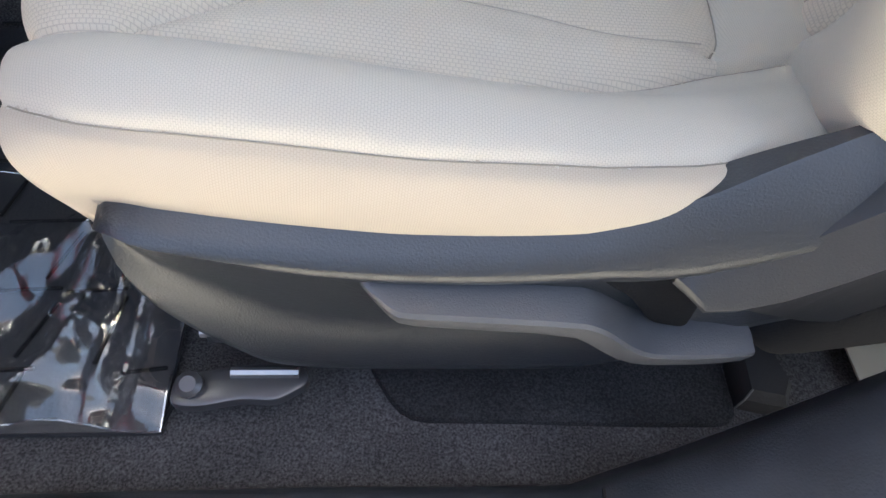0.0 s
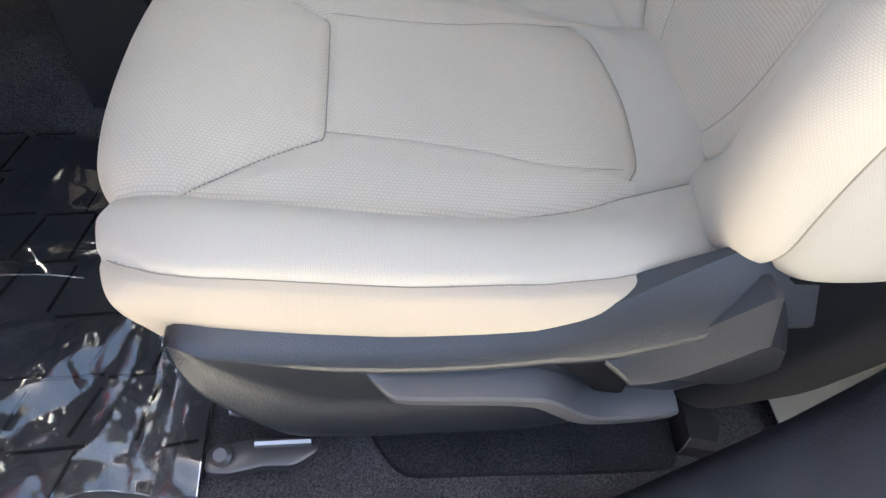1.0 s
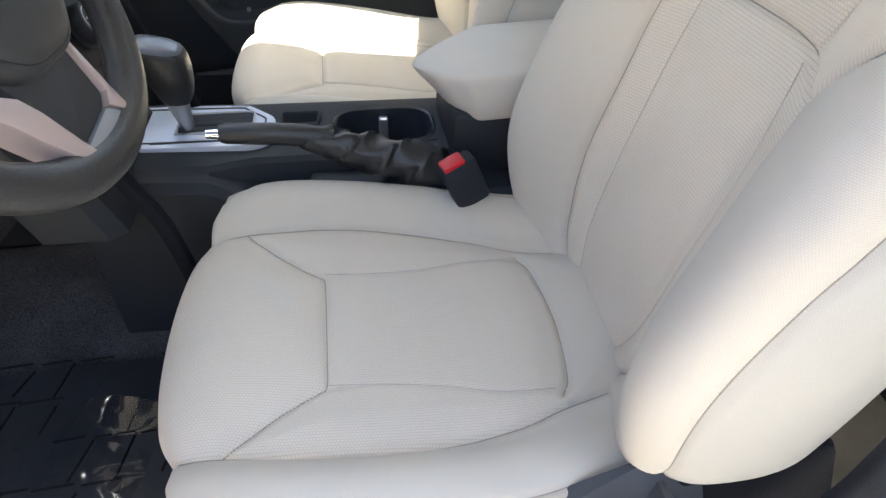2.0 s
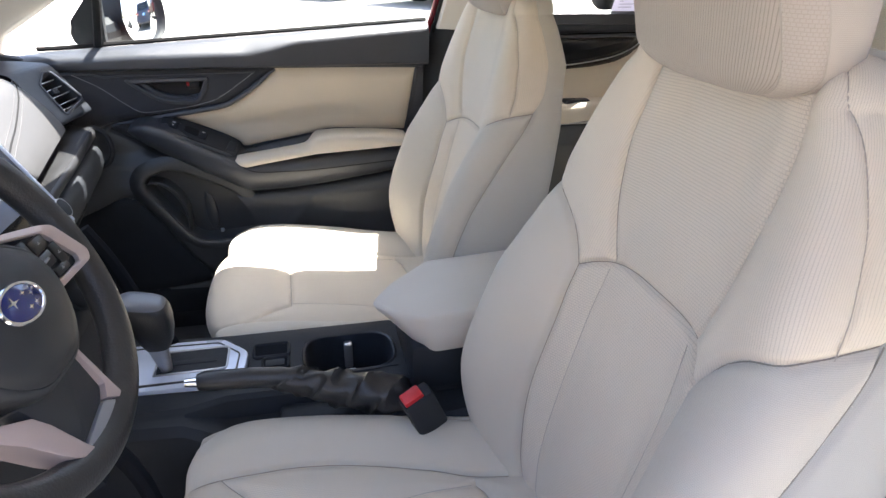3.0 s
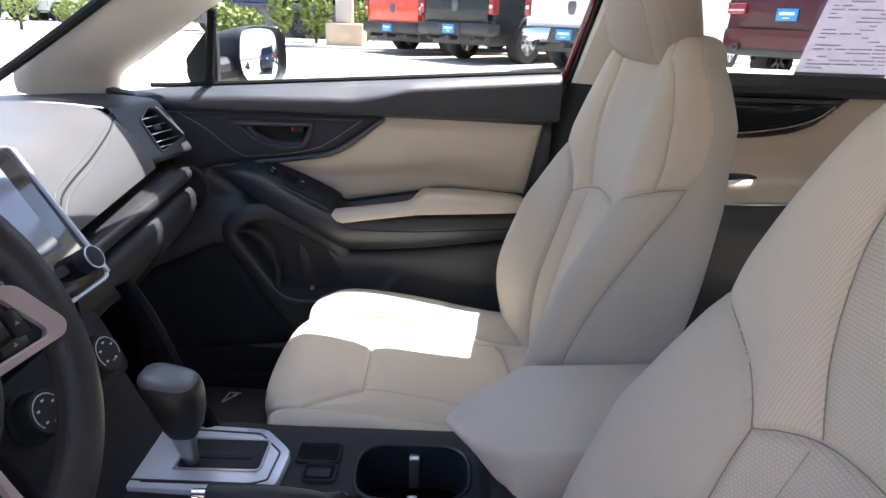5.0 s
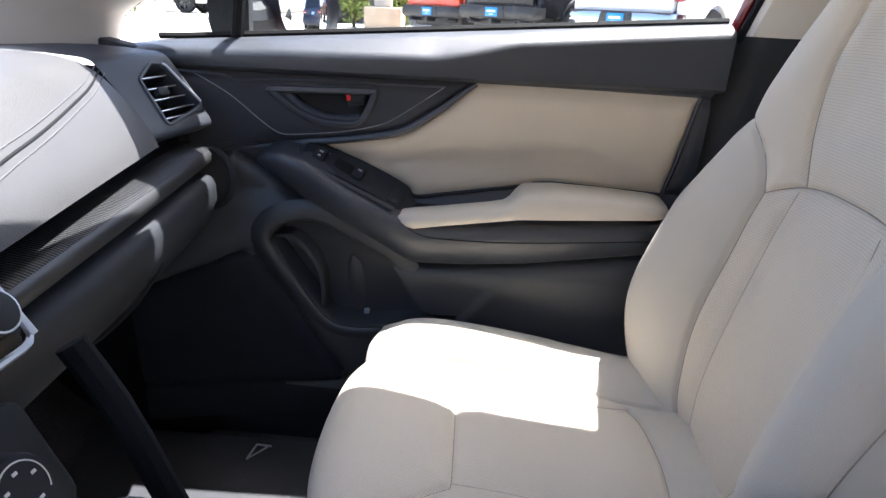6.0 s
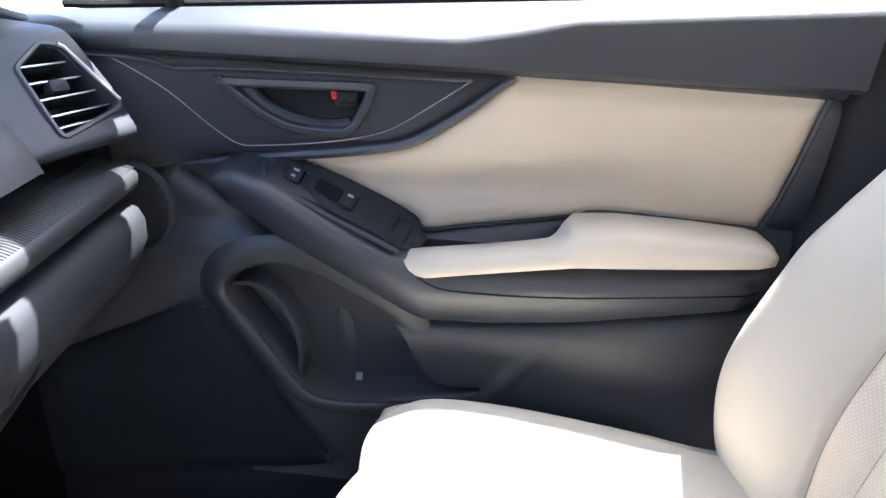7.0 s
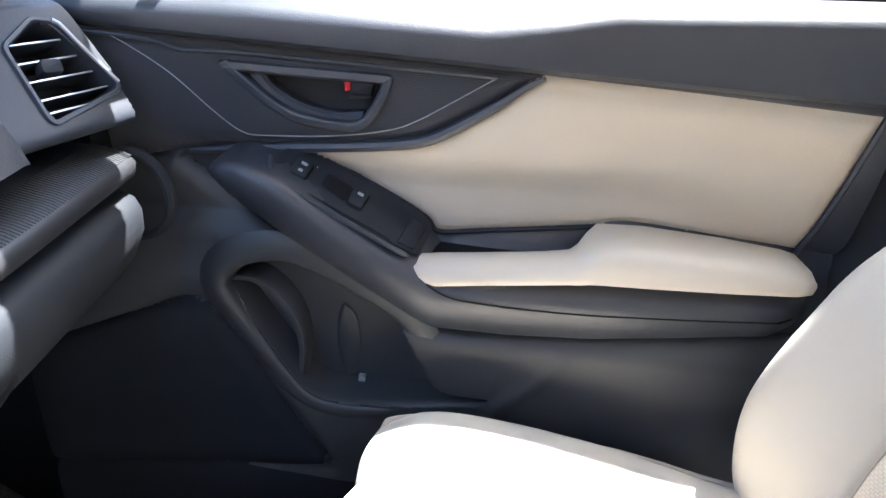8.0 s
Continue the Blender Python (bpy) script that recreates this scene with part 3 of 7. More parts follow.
SCREEN_SIDE = spline([(-0.92, 0.985, 0.975), (-0.757, 0.972, 1.062), (-0.60, 0.957, 1.158), (-0.46, 0.943, 1.246), (-0.257, 0.924, 1.360), (-0.10, 0.910, 1.405)], 25)


def screen_at(s, t):
    p = SCREEN_SIDE[min(24, int(round(s * 24)))]
    a = abs(2 * t - 1)
    return (p[0] - 0.13 * (1 - a ** 2.2), MID + (2 * t - 1) * (p[1] - MID), p[2] + 0.03 * (1 - a ** 2))


ws = thick(sheet(24, 16, screen_at), 0.005)
screen = single("windscreen", ws, window_glass, "clear raked windscreen", kind="structure")
screen.visible_shadow = False
tail = single("tail_window", thick(sheet(6, 8, lambda s, t: (1.82 - 0.10 * s, MID + (2 * t - 1) * 0.6, 1.05 + 0.33 * s)), 0.005), window_glass, "clear tailgate window", kind="structure")
tail.visible_shadow = False
single("window_divider", tube([(-0.393, 1.108, 1.035), (-0.374, 1.085, 1.12), (-0.354, 1.062, 1.21)], [0.010, 0.010, 0.010], 8), black_rubber, "black divider bar of the front quarter light", kind="structure")
single("windscreen_seal", tube([(p[0] - 0.004, p[1] - 0.004, p[2] + 0.006) for p in SCREEN_SIDE], 0.010, 8), black_rubber, "black edge band of the windscreen beside the pillar", kind="structure")

# hook in the headliner over the rear door
hook = thing("grab_handle", (0.92, 0.70, 1.46), "folded beige grab handle on the headliner", "grab handle")
for x, y in ((0.862, 0.690), (0.962, 0.640)):
    part("mount", box(x - 0.022, x + 0.022, y - 0.018, y + 0.018, roof_z(x, y) - 0.016, roof_z(x, y) + 0.004, 0.006), pillar_trim, hook)
part("grip", tube(spline([(0.862, 0.690, 1.466), (0.875, 0.676, 1.455), (0.912, 0.658, 1.450), (0.950, 0.640, 1.456), (0.962, 0.640, 1.466)], 16), 0.008, 8), pillar_trim, hook)

# driver's door, swung open ahead of the camera's stand
open_door = thing("door_3", (-0.75, -0.8, 0.35), "open driver's door, black inside and dark red outside", "car door", kind="structure")
swing = Matrix.Translation((-0.63, -0.36, 0)) @ Matrix.Rotation(radians(-118), 4, 'Z')
part("inner_panel", moved(box(0.0, 1.0, -0.06, 0.0, 0.36, 1.04, 0.03), swing), black_door, open_door, "black inner panel")
part("outer_skin", moved(box(-0.01, 1.01, 0.002, 0.05, 0.33, 1.03, 0.02), swing), red_paint, open_door, "dark red outer skin")
part("window_frame", moved(tube([(0.02, 0.02, 1.03), (0.30, 0.03, 1.25), (0.62, 0.04, 1.40), (1.0, 0.04, 1.43), (0.98, 0.02, 1.03)], 0.018, 8), swing), black_rubber, open_door, "black window frame")

# unseen band added below the windscreen's header to block sun from the glove box
def band_at(s, t):
    y = MID - 0.50 + 1.0 * t
    x0 = header_x(y)
    x = x0 + min(0.0, -0.226 - x0) * s - 0.012 * s
    return (x, y, roof_z(x0, y) + 0.012 + 0.45 * (x - x0))


single("windscreen_sun_block", thick(sheet(6, 24, band_at), 0.003), black_gloss, "unseen black band added along the windscreen's upper edge to block sun", kind="structure")
# ---- front seats ----
def curve_at(pts, n=400):
    """A smooth line by its length: its samples, for np.interp."""
    c = spline(pts, n)
    return np.r_[0, np.cumsum(np.linalg.norm(np.diff(c, axis=0), axis=1))], c


CUSHION_PROFILE = [(-0.03, 0.42), (-0.098, 0.475), (-0.152, 0.517), (-0.176, 0.542), (-0.171, 0.568), (-0.150, 0.583), (-0.110, 0.588),
                   (0.0, 0.576), (0.13, 0.563), (0.263, 0.556), (0.37, 0.565)]
CUSHION_SECTION = [(0, 0), (0.06, 0), (0.115, 0.001), (0.145, 0.003), (0.165, 0.007), (0.19, 0.023), (0.212, 0.033), (0.230, 0.033), (0.244, 0.022), (0.247, -0.005), (0.238, -0.04), (0.226, -0.085)]
BACK_PROFILE = [(0.325, 0.50), (0.345, 0.60), (0.372, 0.72), (0.398, 0.83), (0.417, 0.94), (0.438, 1.05), (0.456, 1.12), (0.466, 1.165)]
BACK_SECTION = [(0, 0), (0.060, 0.000), (0.085, 0.004), (0.108, 0.014), (0.132, 0.030), (0.162, 0.049), (0.200, 0.069), (0.230, 0.075), (0.250, 0.058), (0.262, 0.012),
                (0.262, -0.05), (0.246, -0.088), (0.20, -0.105), (0.10, -0.115), (0, -0.12)]
HEAD_SECTION = [(0, 0.046), (0.05, 0.045), (0.10, 0.038), (0.126, 0.022), (0.134, 0.0), (0.128, -0.028), (0.09, -0.050), (0.04, -0.056), (0, -0.056)]
SV, CV = curve_at(CUSHION_PROFILE)
SS, CS = curve_at(CUSHION_SECTION)
BS, BC = curve_at(BACK_SECTION, 500)
HS, HC = curve_at(HEAD_SECTION, 300)
BACK_FINE = spline(BACK_PROFILE, 200)
TOP = int(np.argmax(CV[:, 1] > 0.580))


def cushion_v(x):
    """How far along the cushion's profile the top lies over x."""
    return float(np.interp(x, CV[TOP:, 0], SV[TOP:]))


def smooth_at(v, knots, values):
    """A smooth course through the knots."""
    line = spline(list(zip(knots, values)), 120)
    return np.interp(v, line[:, 0], line[:, 1])


RISE_V = [0, cushion_v(-0.15) * 0.55, cushion_v(-0.15), cushion_v(-0.10), cushion_v(-0.02), cushion_v(0.10), cushion_v(0.20), SV[-1]]


def cushion_surface(u, v):
    x, z = np.interp(v, SV, CV[:, 0]), np.interp(v, SV, CV[:, 1])
    tx = np.interp(v + 4e-3, SV, CV[:, 0]) - np.interp(v - 4e-3, SV, CV[:, 0])
    tz = np.interp(v + 4e-3, SV, CV[:, 1]) - np.interp(v - 4e-3, SV, CV[:, 1])
    length = np.maximum(np.hypot(tx, tz), 1e-9)
    nx, nz = -tz / length, tx / length
    y, d = np.interp(abs(u), SS, CS[:, 0]), np.interp(abs(u), SS, CS[:, 1])
    rise = smooth_at(v, RISE_V, [0.0, 0.0, 0.35, 0.75, 1.05, 0.95, 0.7, 0.45])
    low = np.clip(v / RISE_V[1], 0, 1)
    wide = (0.80 + 0.20 * low) * np.interp(x, [-0.17, -0.15, -0.08, 0.05, 0.15, 0.20, 0.25, 0.30, 0.37], [0.95, 0.965, 0.99, 1.0, 0.995, 0.975, 0.935, 0.90, 0.87])
    d = np.where(d > 0, d * rise, d)
    x = x + (0.028 + 0.34 * (1 - np.clip(v / RISE_V[2], 0, 1))) * (y / 0.25) ** 2.5 * np.clip((-0.04 - x) / 0.08, 0, 1)
    lean = np.clip((v - 0.03) / (RISE_V[2] - 0.03), 0, 1)
    nx, nz = nx * (0.25 + 0.5 * lean), np.where(d < 0, np.maximum(nz, 0.85), nz)
    y = np.sign(u) * y * wide
    return np.stack([x + nx * d, y, z + nz * d + 0.05 * y], 1)


def back_surface(u, v):
    s = np.abs(u)
    y, d = np.interp(s, BS, BC[:, 0]), np.interp(s, BS, BC[:, 1])
    z = np.minimum(v, 1.165)
    x = np.interp(z, BACK_FINE[:, 1], BACK_FINE[:, 0])
    wide = smooth_at(z, [0.50, 0.545, 0.578, 0.605, 0.65, 0.75, 0.86, 0.96, 1.04, 1.10, 1.14, 1.165], [0.60, 0.70, 0.88, 0.96, 0.98, 0.985, 0.97, 0.90, 0.81, 0.75, 0.69, 0.62])
    rise = smooth_at(z, [0.50, 0.55, 0.60, 0.71, 0.84, 0.90, 0.95, 1.02, 1.08, 1.13, 1.165], [0.1, 0.38, 0.85, 1.34, 1.22, 0.94, 0.68, 0.50, 0.42, 0.38, 0.36])
    thin = np.interp(z, [0.50, 0.97, 1.08, 1.13, 1.165], [1.0, 1.0, 0.88, 0.62, 0.45])
    over = np.clip((v - 1.165) / 0.06, 0, 1)
    close = np.sqrt(np.maximum(0, 1 - over ** 2)) * 0.97 + 0.03 * (1 - over)
    d = np.where(d > 0, d * rise, d * thin)
    d = -0.015 + (d + 0.015) * close
    y = y * wide * (0.45 + 0.55 * close)
    return np.stack([x - d + over * 0.01, np.sign(u) * y, z + 0.030 * np.sin(over * math.pi / 2)], 1)


def head_surface(u, v):
    s = np.abs(u)
    y, d = np.interp(s, HS, HC[:, 0]), np.interp(s, HS, HC[:, 1])
    t = v / 0.235
    low, high = np.clip(1 - t / 0.16, 0, 1), np.clip((t - 0.72) / 0.28, 0, 1)
    fat = np.sqrt(np.maximum(1 - low ** 2.6, 0)) * np.sqrt(np.maximum(1 - high ** 2.4, 0))
    behind = np.sqrt(np.maximum(1 - low ** 2.6, 0)) * np.sqrt(np.maximum(1 - np.clip((t - 0.30) / 0.70, 0, 1) ** 2.3, 0))
    d = np.where(d < 0, d * behind / np.maximum(fat, 1e-6), d)
    wide = smooth_at(t, [0, 0.1, 0.3, 0.5, 0.7, 0.85, 1], [0.87, 0.94, 1.0, 0.98, 0.89, 0.775, 0.63]) * (1 - 0.42 * low ** 3) * (1 - 0.5 * high ** 3.5)
    x = np.interp(t, [0, 0.3, 1], [0.462, 0.450, 0.434])
    return np.stack([x - d * fat, np.sign(u) * y * wide * np.where(fat < 0.02, 0.0, 1.0), 1.158 + v], 1)


# ---- end of seat shapes ----
def front_seat(at_y=0.0):
    seat = thing("front_seat", (0.1, at_y, 0.30), "cream cloth bucket seat with ribbed inserts and tonal seams", "car seat", "front seats")
    part("cushion_base", box(-0.10, 0.33, -0.20, 0.20, 0.40, 0.53, 0.03), seat_dark, seat, "black seat pan")
    end, vat = SV[-1], cushion_v
    flip2 = lambda pts: [(-a, b) for a, b in pts]
    half = [(0.040, vat(0.0)), (0.080, vat(-0.001)), (0.088, vat(-0.010)), (0.104, vat(-0.034)), (0.132, vat(-0.071)), (0.163, vat(-0.108))]
    front = flip2(half)[::-1] + half
    rear = [(-0.118, vat(0.258)), (-0.09, vat(0.271)), (0.0, vat(0.279)), (0.09, vat(0.271)), (0.118, vat(0.258))]
    inner = [(0.152, 0.0), (0.160, vat(-0.14) * 0.7), (0.163, vat(-0.085)), (0.168, vat(0.0)), (0.166, vat(0.08)), (0.158, vat(0.15)), (0.148, vat(0.21)), (0.135, vat(0.262)), (0.120, end)]
    pipe = [(0.0, 0.165), (0.14, 0.180), (0.19, 0.200), (0.218, 0.224), (0.236, 0.2475), (0.246, 0.262), (0.254, vat(-0.11)), (0.255, vat(-0.05)), (0.254, vat(0.05)), (0.249, vat(0.13)), (0.244, vat(0.21)), (0.240, end)]
    stitch = [(0.084, vat(0.0)), (0.085, vat(0.06)), (0.092, vat(0.128)), (0.104, vat(0.181)), (0.112, vat(0.25))]
    seams = [(front, 1.0), (rear, 1.0), (inner, 1.0), (flip2(inner), 1.0), (pipe, 0.41), (flip2(pipe), 0.41), (stitch, 0.3), (flip2(stitch), 0.3)]
    f_front, f_rear, f_in, f_pipe = course(front, 0), course(rear, 0), course(inner), course(pipe)
    regions = [
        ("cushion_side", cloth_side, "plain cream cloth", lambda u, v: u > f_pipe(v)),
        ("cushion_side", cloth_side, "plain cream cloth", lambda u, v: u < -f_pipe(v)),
        ("cushion_bolster", cloth_fine, "smooth cream cloth", lambda u, v: u < -f_in(v)),
        ("cushion_bolster", cloth_fine, "smooth cream cloth", lambda u, v: u > f_in(v)),
        ("cushion_rear_panel", cloth_fine, "", lambda u, v: v > f_rear(u)),
        ("cushion_front_panel", cloth_rib, "ribbed cream cloth", lambda u, v: v < f_front(u)),
        ("cushion_centre_panel", cloth_rib, "ribbed cream cloth", lambda u, v: u < 9)]
    quilt(seat, np.linspace(-SS[-1], SS[-1], 261), np.linspace(0, end, 220), cushion_surface, seams, regions, depth=0.0060, width=0.0038, puff=0.008,
          reach=0.026, flip=True, cord=seam_cord)

    # backrest
    half = [(0.045, 0.930), (0.090, 0.925), (0.118, 0.916), (0.141, 0.905)]
    arch = flip2(half)[::-1] + [(0.0, 0.931)] + half
    lower = [(0.128, 0.50), (0.130, 0.60), (0.134, 0.67), (0.136, 0.75), (0.137, 0.84), (0.141, 0.905)]
    shoulder = [(0.141, 0.905), (0.155, 0.925), (0.18, 0.949), (0.215, 0.971), (0.25, 0.985), (0.29, 0.995), (0.33, 1.0), (0.372, 1.004)]
    upper = [(0.090, 0.925), (0.116, 0.972), (0.143, 1.025), (0.163, 1.075), (0.172, 1.12), (0.180, 1.15), (0.198, 1.19), (0.205, 1.225)]
    edge_low = [(0.285, 0.50), (0.290, 0.775), (0.302, 0.860), (0.319, 0.909), (0.342, 0.948), (0.360, 0.980), (0.372, 1.004)]
    edge_up = [(0.316, 0.999), (0.325, 1.035), (0.315, 1.08), (0.293, 1.118), (0.273, 1.156), (0.256, 1.178), (0.246, 1.225)]
    edge_out = [(0.372, 1.004), (0.388, 1.04), (0.386, 1.10), (0.365, 1.16), (0.335, 1.225)]
    fold = [(0.080, 0.50), (0.083, 0.58), (0.091, 0.64), (0.094, 0.73), (0.095, 0.84), (0.090, 0.918)]
    seams = [(arch, 1.0)]
    for line, k in ((lower, 1.0), (shoulder, 1.0), (upper, 1.0), (edge_low, 0.7), (edge_up, 0.4), (edge_out, 0.2), (fold, 0.3)):
        seams += [(line, k), (flip2(line), k)]
    f_arch, f_low, f_sh, f_up, f_e0, f_e1, f_e2 = course(arch, 0), course(lower), course(shoulder, 0), course(upper), course(edge_low), course(edge_up), course(edge_out)
    side = lambda u, v: np.where(v < 1.004, abs(u) > f_e0(v), abs(u) > f_e2(v))
    regions = [
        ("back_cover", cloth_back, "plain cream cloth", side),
        ("lower_back_panel", cloth_cell, "cream cloth with small woven cells", lambda u, v: (abs(u) < f_low(v)) & (v < f_arch(u))),
        ("upper_back_panel", cloth_cell, "cream cloth with small woven cells", lambda u, v: (abs(u) < f_up(v)) & (v > 0.9)),
        ("back_bolster", cloth_fine, "smooth cream cloth", lambda u, v: (u < 0) & (v < f_sh(-u)) & ((v < 0.9) | (abs(u) > 0.12))),
        ("back_bolster", cloth_fine, "smooth cream cloth", lambda u, v: (u > 0) & (v < f_sh(u)) & ((v < 0.9) | (abs(u) > 0.12))),
        ("shoulder_flank", cloth_shoulder, "ribbed cream cloth", lambda u, v: (u < 0) & (v > 0.99) & (-u > f_e1(v))),
        ("shoulder_flank", cloth_shoulder, "ribbed cream cloth", lambda u, v: (u > 0) & (v > 0.99) & (u > f_e1(v))),
        ("shoulder_panel", cloth_shoulder, "ribbed cream cloth", lambda u, v: u < 0),
        ("shoulder_panel", cloth_shoulder, "ribbed cream cloth", lambda u, v: u >= 0)]
    vv = np.r_[np.linspace(0.50, 1.165, 240), 1.165 + 0.06 * np.sin(np.linspace(0.08, math.pi / 2, 16))]
    quilt(seat, np.linspace(-BS[-1], BS[-1], 330), vv, back_surface, seams, regions, depth=0.0065, width=0.0038, puff=0.007, reach=0.024, flip=True, cord=seam_cord)

    # head restraint
    face = [(-0.122, 0.0), (-0.110, 0.06), (-0.099, 0.11), (-0.096, 0.17), (-0.084, 0.204), (-0.050, 0.213), (0.050, 0.213), (0.084, 0.204), (0.096, 0.17), (0.099, 0.11), (0.110, 0.06), (0.122, 0.0)]
    flank = [(0.152, 0.0), (0.143, 0.06), (0.132, 0.115), (0.130, 0.16), (0.136, 0.222)]
    f_flank = course(flank)
    regions = [
        ("headrest_front", cloth_head_shaded, "cream cloth with small woven cells", inside(spline(face, 90))),
        ("headrest_band", cloth_band_shaded, "woven cream cloth band darkened with its shade", lambda u, v: abs(u) < f_flank(v)),
        ("headrest_back", cloth_flank_shaded, "plain cream cloth", lambda u, v: abs(u) < 9)]
    t = np.linspace(0, 1, 90)
    quilt(seat, np.linspace(-HS[-1], HS[-1], 171), 0.235 * (0.5 - 0.5 * np.cos(math.pi * t)) ** 0.9, head_surface, [(face, 0.6), (flank, 0.5), (flip2(flank), 0.5)], regions, depth=0.0022, width=0.0035,
          puff=0.002, flip=True, cord=pale_cord, cord_name="headrest_seam")
    for s in (-1, 1):
        part("headrest_post", tube([(0.475, s * 0.065, 1.10), (0.476, s * 0.065, 1.16)], 0.006), chrome, seat, "chrome post")
    return seat


passenger_seat = front_seat()
driver_seat = copy_thing(passenger_seat, pose(0.1, 0, 0.30))
passenger_seat.location = (0.1, 0.743, 0.30)
ANCHOR[driver_seat.name] = Vector((0.1, 0, 0.30))
ANCHOR[passenger_seat.name] = Vector((0.1, 0.743, 0.30))
for ob in driver_seat.children:
    if ob.name.startswith("headrest") and "post" not in ob.name:
        ob.location.x -= 0.015
lean = Matrix.Translation((0.362, 0, 0.87)) @ Matrix.Rotation(radians(-7), 4, 'Y') @ Matrix.Translation((-0.362, 0, -0.87))
for ob in passenger_seat.children:
    if ob.name.startswith("headrest") and "post" not in ob.name:
        ob.matrix_local = lean @ ob.matrix_local
for ob, side in ((driver_seat, "driver's"), (passenger_seat, "passenger's")):
    for s in (-1, 1):
        rail = part("seat_rail", box(-0.10, 0.30, s * 0.19 - 0.02 + ANCHOR[ob.name].y, s * 0.19 + 0.02 + ANCHOR[ob.name].y, 0.325, 0.36, 0.006), steel, ob, "steel slide rail")


# driver's seat: side cover, levers, rail end
def trim_cover():
    tops = spline([(-0.103, 0.534), (-0.097, 0.545), (-0.085, 0.549), (-0.05, 0.546), (-0.008, 0.541), (0.049, 0.538), (0.108, 0.541), (0.166, 0.550), (0.193, 0.556), (0.212, 0.563), (0.235, 0.576), (0.263, 0.590), (0.295, 0.602), (0.345, 0.600)], 56)
    bots = spline([(-0.106, 0.514), (-0.100, 0.480), (-0.084, 0.437), (-0.057, 0.396), (-0.036, 0.375), (0.01, 0.367), (0.06, 0.366), (0.11, 0.365), (0.16, 0.364), (0.20, 0.370), (0.23, 0.385), (0.265, 0.41), (0.30, 0.43), (0.345, 0.45)], 56)
    rings = []
    for i in range(56):
        t, b = tops[i], bots[i]
        k = min(1, (t[1] - b[1]) / 0.08)
        f = i / 55
        out = 0.265 + 0.004 * math.sin(f * math.pi)
        lip = np.interp(f, [0, 0.68, 0.78, 0.88, 1], [0.247, 0.247, 0.240, 0.233, 0.232])
        c = np.interp(f, [0, 0.3, 0.6, 0.8, 1], [0.12, 0.12, 0.15, 0.24, 0.30])
        prof = [(0, 0.226), (0.0, lip - 0.002), (0.010, lip), (0.5 * c, lip + 0.50 * (out - lip)), (c - 0.025, out - 0.0015), (c, out), (c + 0.03, out - 0.0015), (c + 0.10, out - 0.009), (0.45, out - 0.016), (0.54, out - 0.019), (0.60, out - 0.019),
                (0.66, out - 0.017), (0.84, out - 0.010), (0.90, out - 0.011), (0.95, out - 0.017), (1.0, out - 0.032), (1.0, 0.205)]
        rings.append([(t[0] + (b[0] - t[0]) * q, -(0.225 + (w - 0.225) * (0.45 + 0.55 * k)), t[1] + (b[1] - t[1]) * q) for q, w in prof])
    return loft(rings)


part("side_cover", trim_cover(), grey_trim, driver_seat, "grained charcoal plastic side cover", 40)


def lever():
    """A flat-topped bar with a crisp front edge and an obliquely cut tip, falling in a neck to its pivot."""
    rows = spline([(0.030, 0.508, 0.03, 0.004), (0.037, 0.508, 0.40, 0.013), (0.049, 0.507, 0.92, 0.022), (0.060, 0.506, 1.0, 0.026), (0.10, 0.502, 1.0, 0.027), (0.148, 0.497, 1.0, 0.028), (0.163, 0.493, 1.0, 0.031),
                   (0.178, 0.481, 0.95, 0.033), (0.195, 0.464, 0.9, 0.031), (0.212, 0.452, 0.85, 0.028), (0.235, 0.447, 0.8, 0.026), (0.265, 0.447, 0.75, 0.026), (0.287, 0.445, 0.6, 0.024)], 60)
    return loft([[(x, -0.240, z), (x, -0.262, z), (x, -0.262 - 0.0190 * d, z - 0.0030), (x, -0.262 - 0.0210 * d, z - 0.0055), (x, -0.262 - 0.0200 * d, z - 0.4 * h), (x, -0.262 - 0.0150 * d, z - 0.92 * h), (x, -0.262 - 0.0120 * d, z - h), (x, -0.240, z - h)] for x, z, d, h in rows])


part("height_lever", lever(), grey_lever, driver_seat, "grey plastic height lever", 28)
# Near-black plate stands in for the shade of the notch between the levers.
part("lever_shade_plate", slab(rounded([(0.150, 0.517), (0.205, 0.517), (0.236, 0.490), (0.240, 0.448), (0.213, 0.456), (0.190, 0.486)], 0.008), 'y', -0.240, -0.2600, 0.002), deep_black, driver_seat, "near-black plate in place of the shaded notch between the levers")


def paddle():
    rings = []
    for x, top, mid, bot in ((0.203, 0.519, 0.517, 0.514), (0.211, 0.523, 0.513, 0.506), (0.222, 0.528, 0.506, 0.491), (0.240, 0.536, 0.507, 0.479), (0.262, 0.550, 0.517, 0.470), (0.285, 0.573, 0.536, 0.462),
                             (0.300, 0.589, 0.551, 0.458), (0.306, 0.589, 0.555, 0.456), (0.318, 0.571, 0.548, 0.453), (0.330, 0.551, 0.535, 0.452), (0.342, 0.513, 0.506, 0.452)):
        e = np.interp(x, [0.203, 0.222, 0.31, 0.342], [0.2, 1, 1, 0.5])
        rings.append([(x, -0.236, top - 0.002), (x, -0.260, top), (x, -0.2625 - 0.001 * e, top - 0.0012), (x, -0.264 - 0.0150 * e, mid + 0.003), (x, -0.264 - 0.0165 * e, mid), (x, -0.264 - 0.0155 * e, mid - 0.003), (x, -0.258, bot + 0.003), (x, -0.254, bot), (x, -0.236, bot + 0.002)])
    return loft(rings)


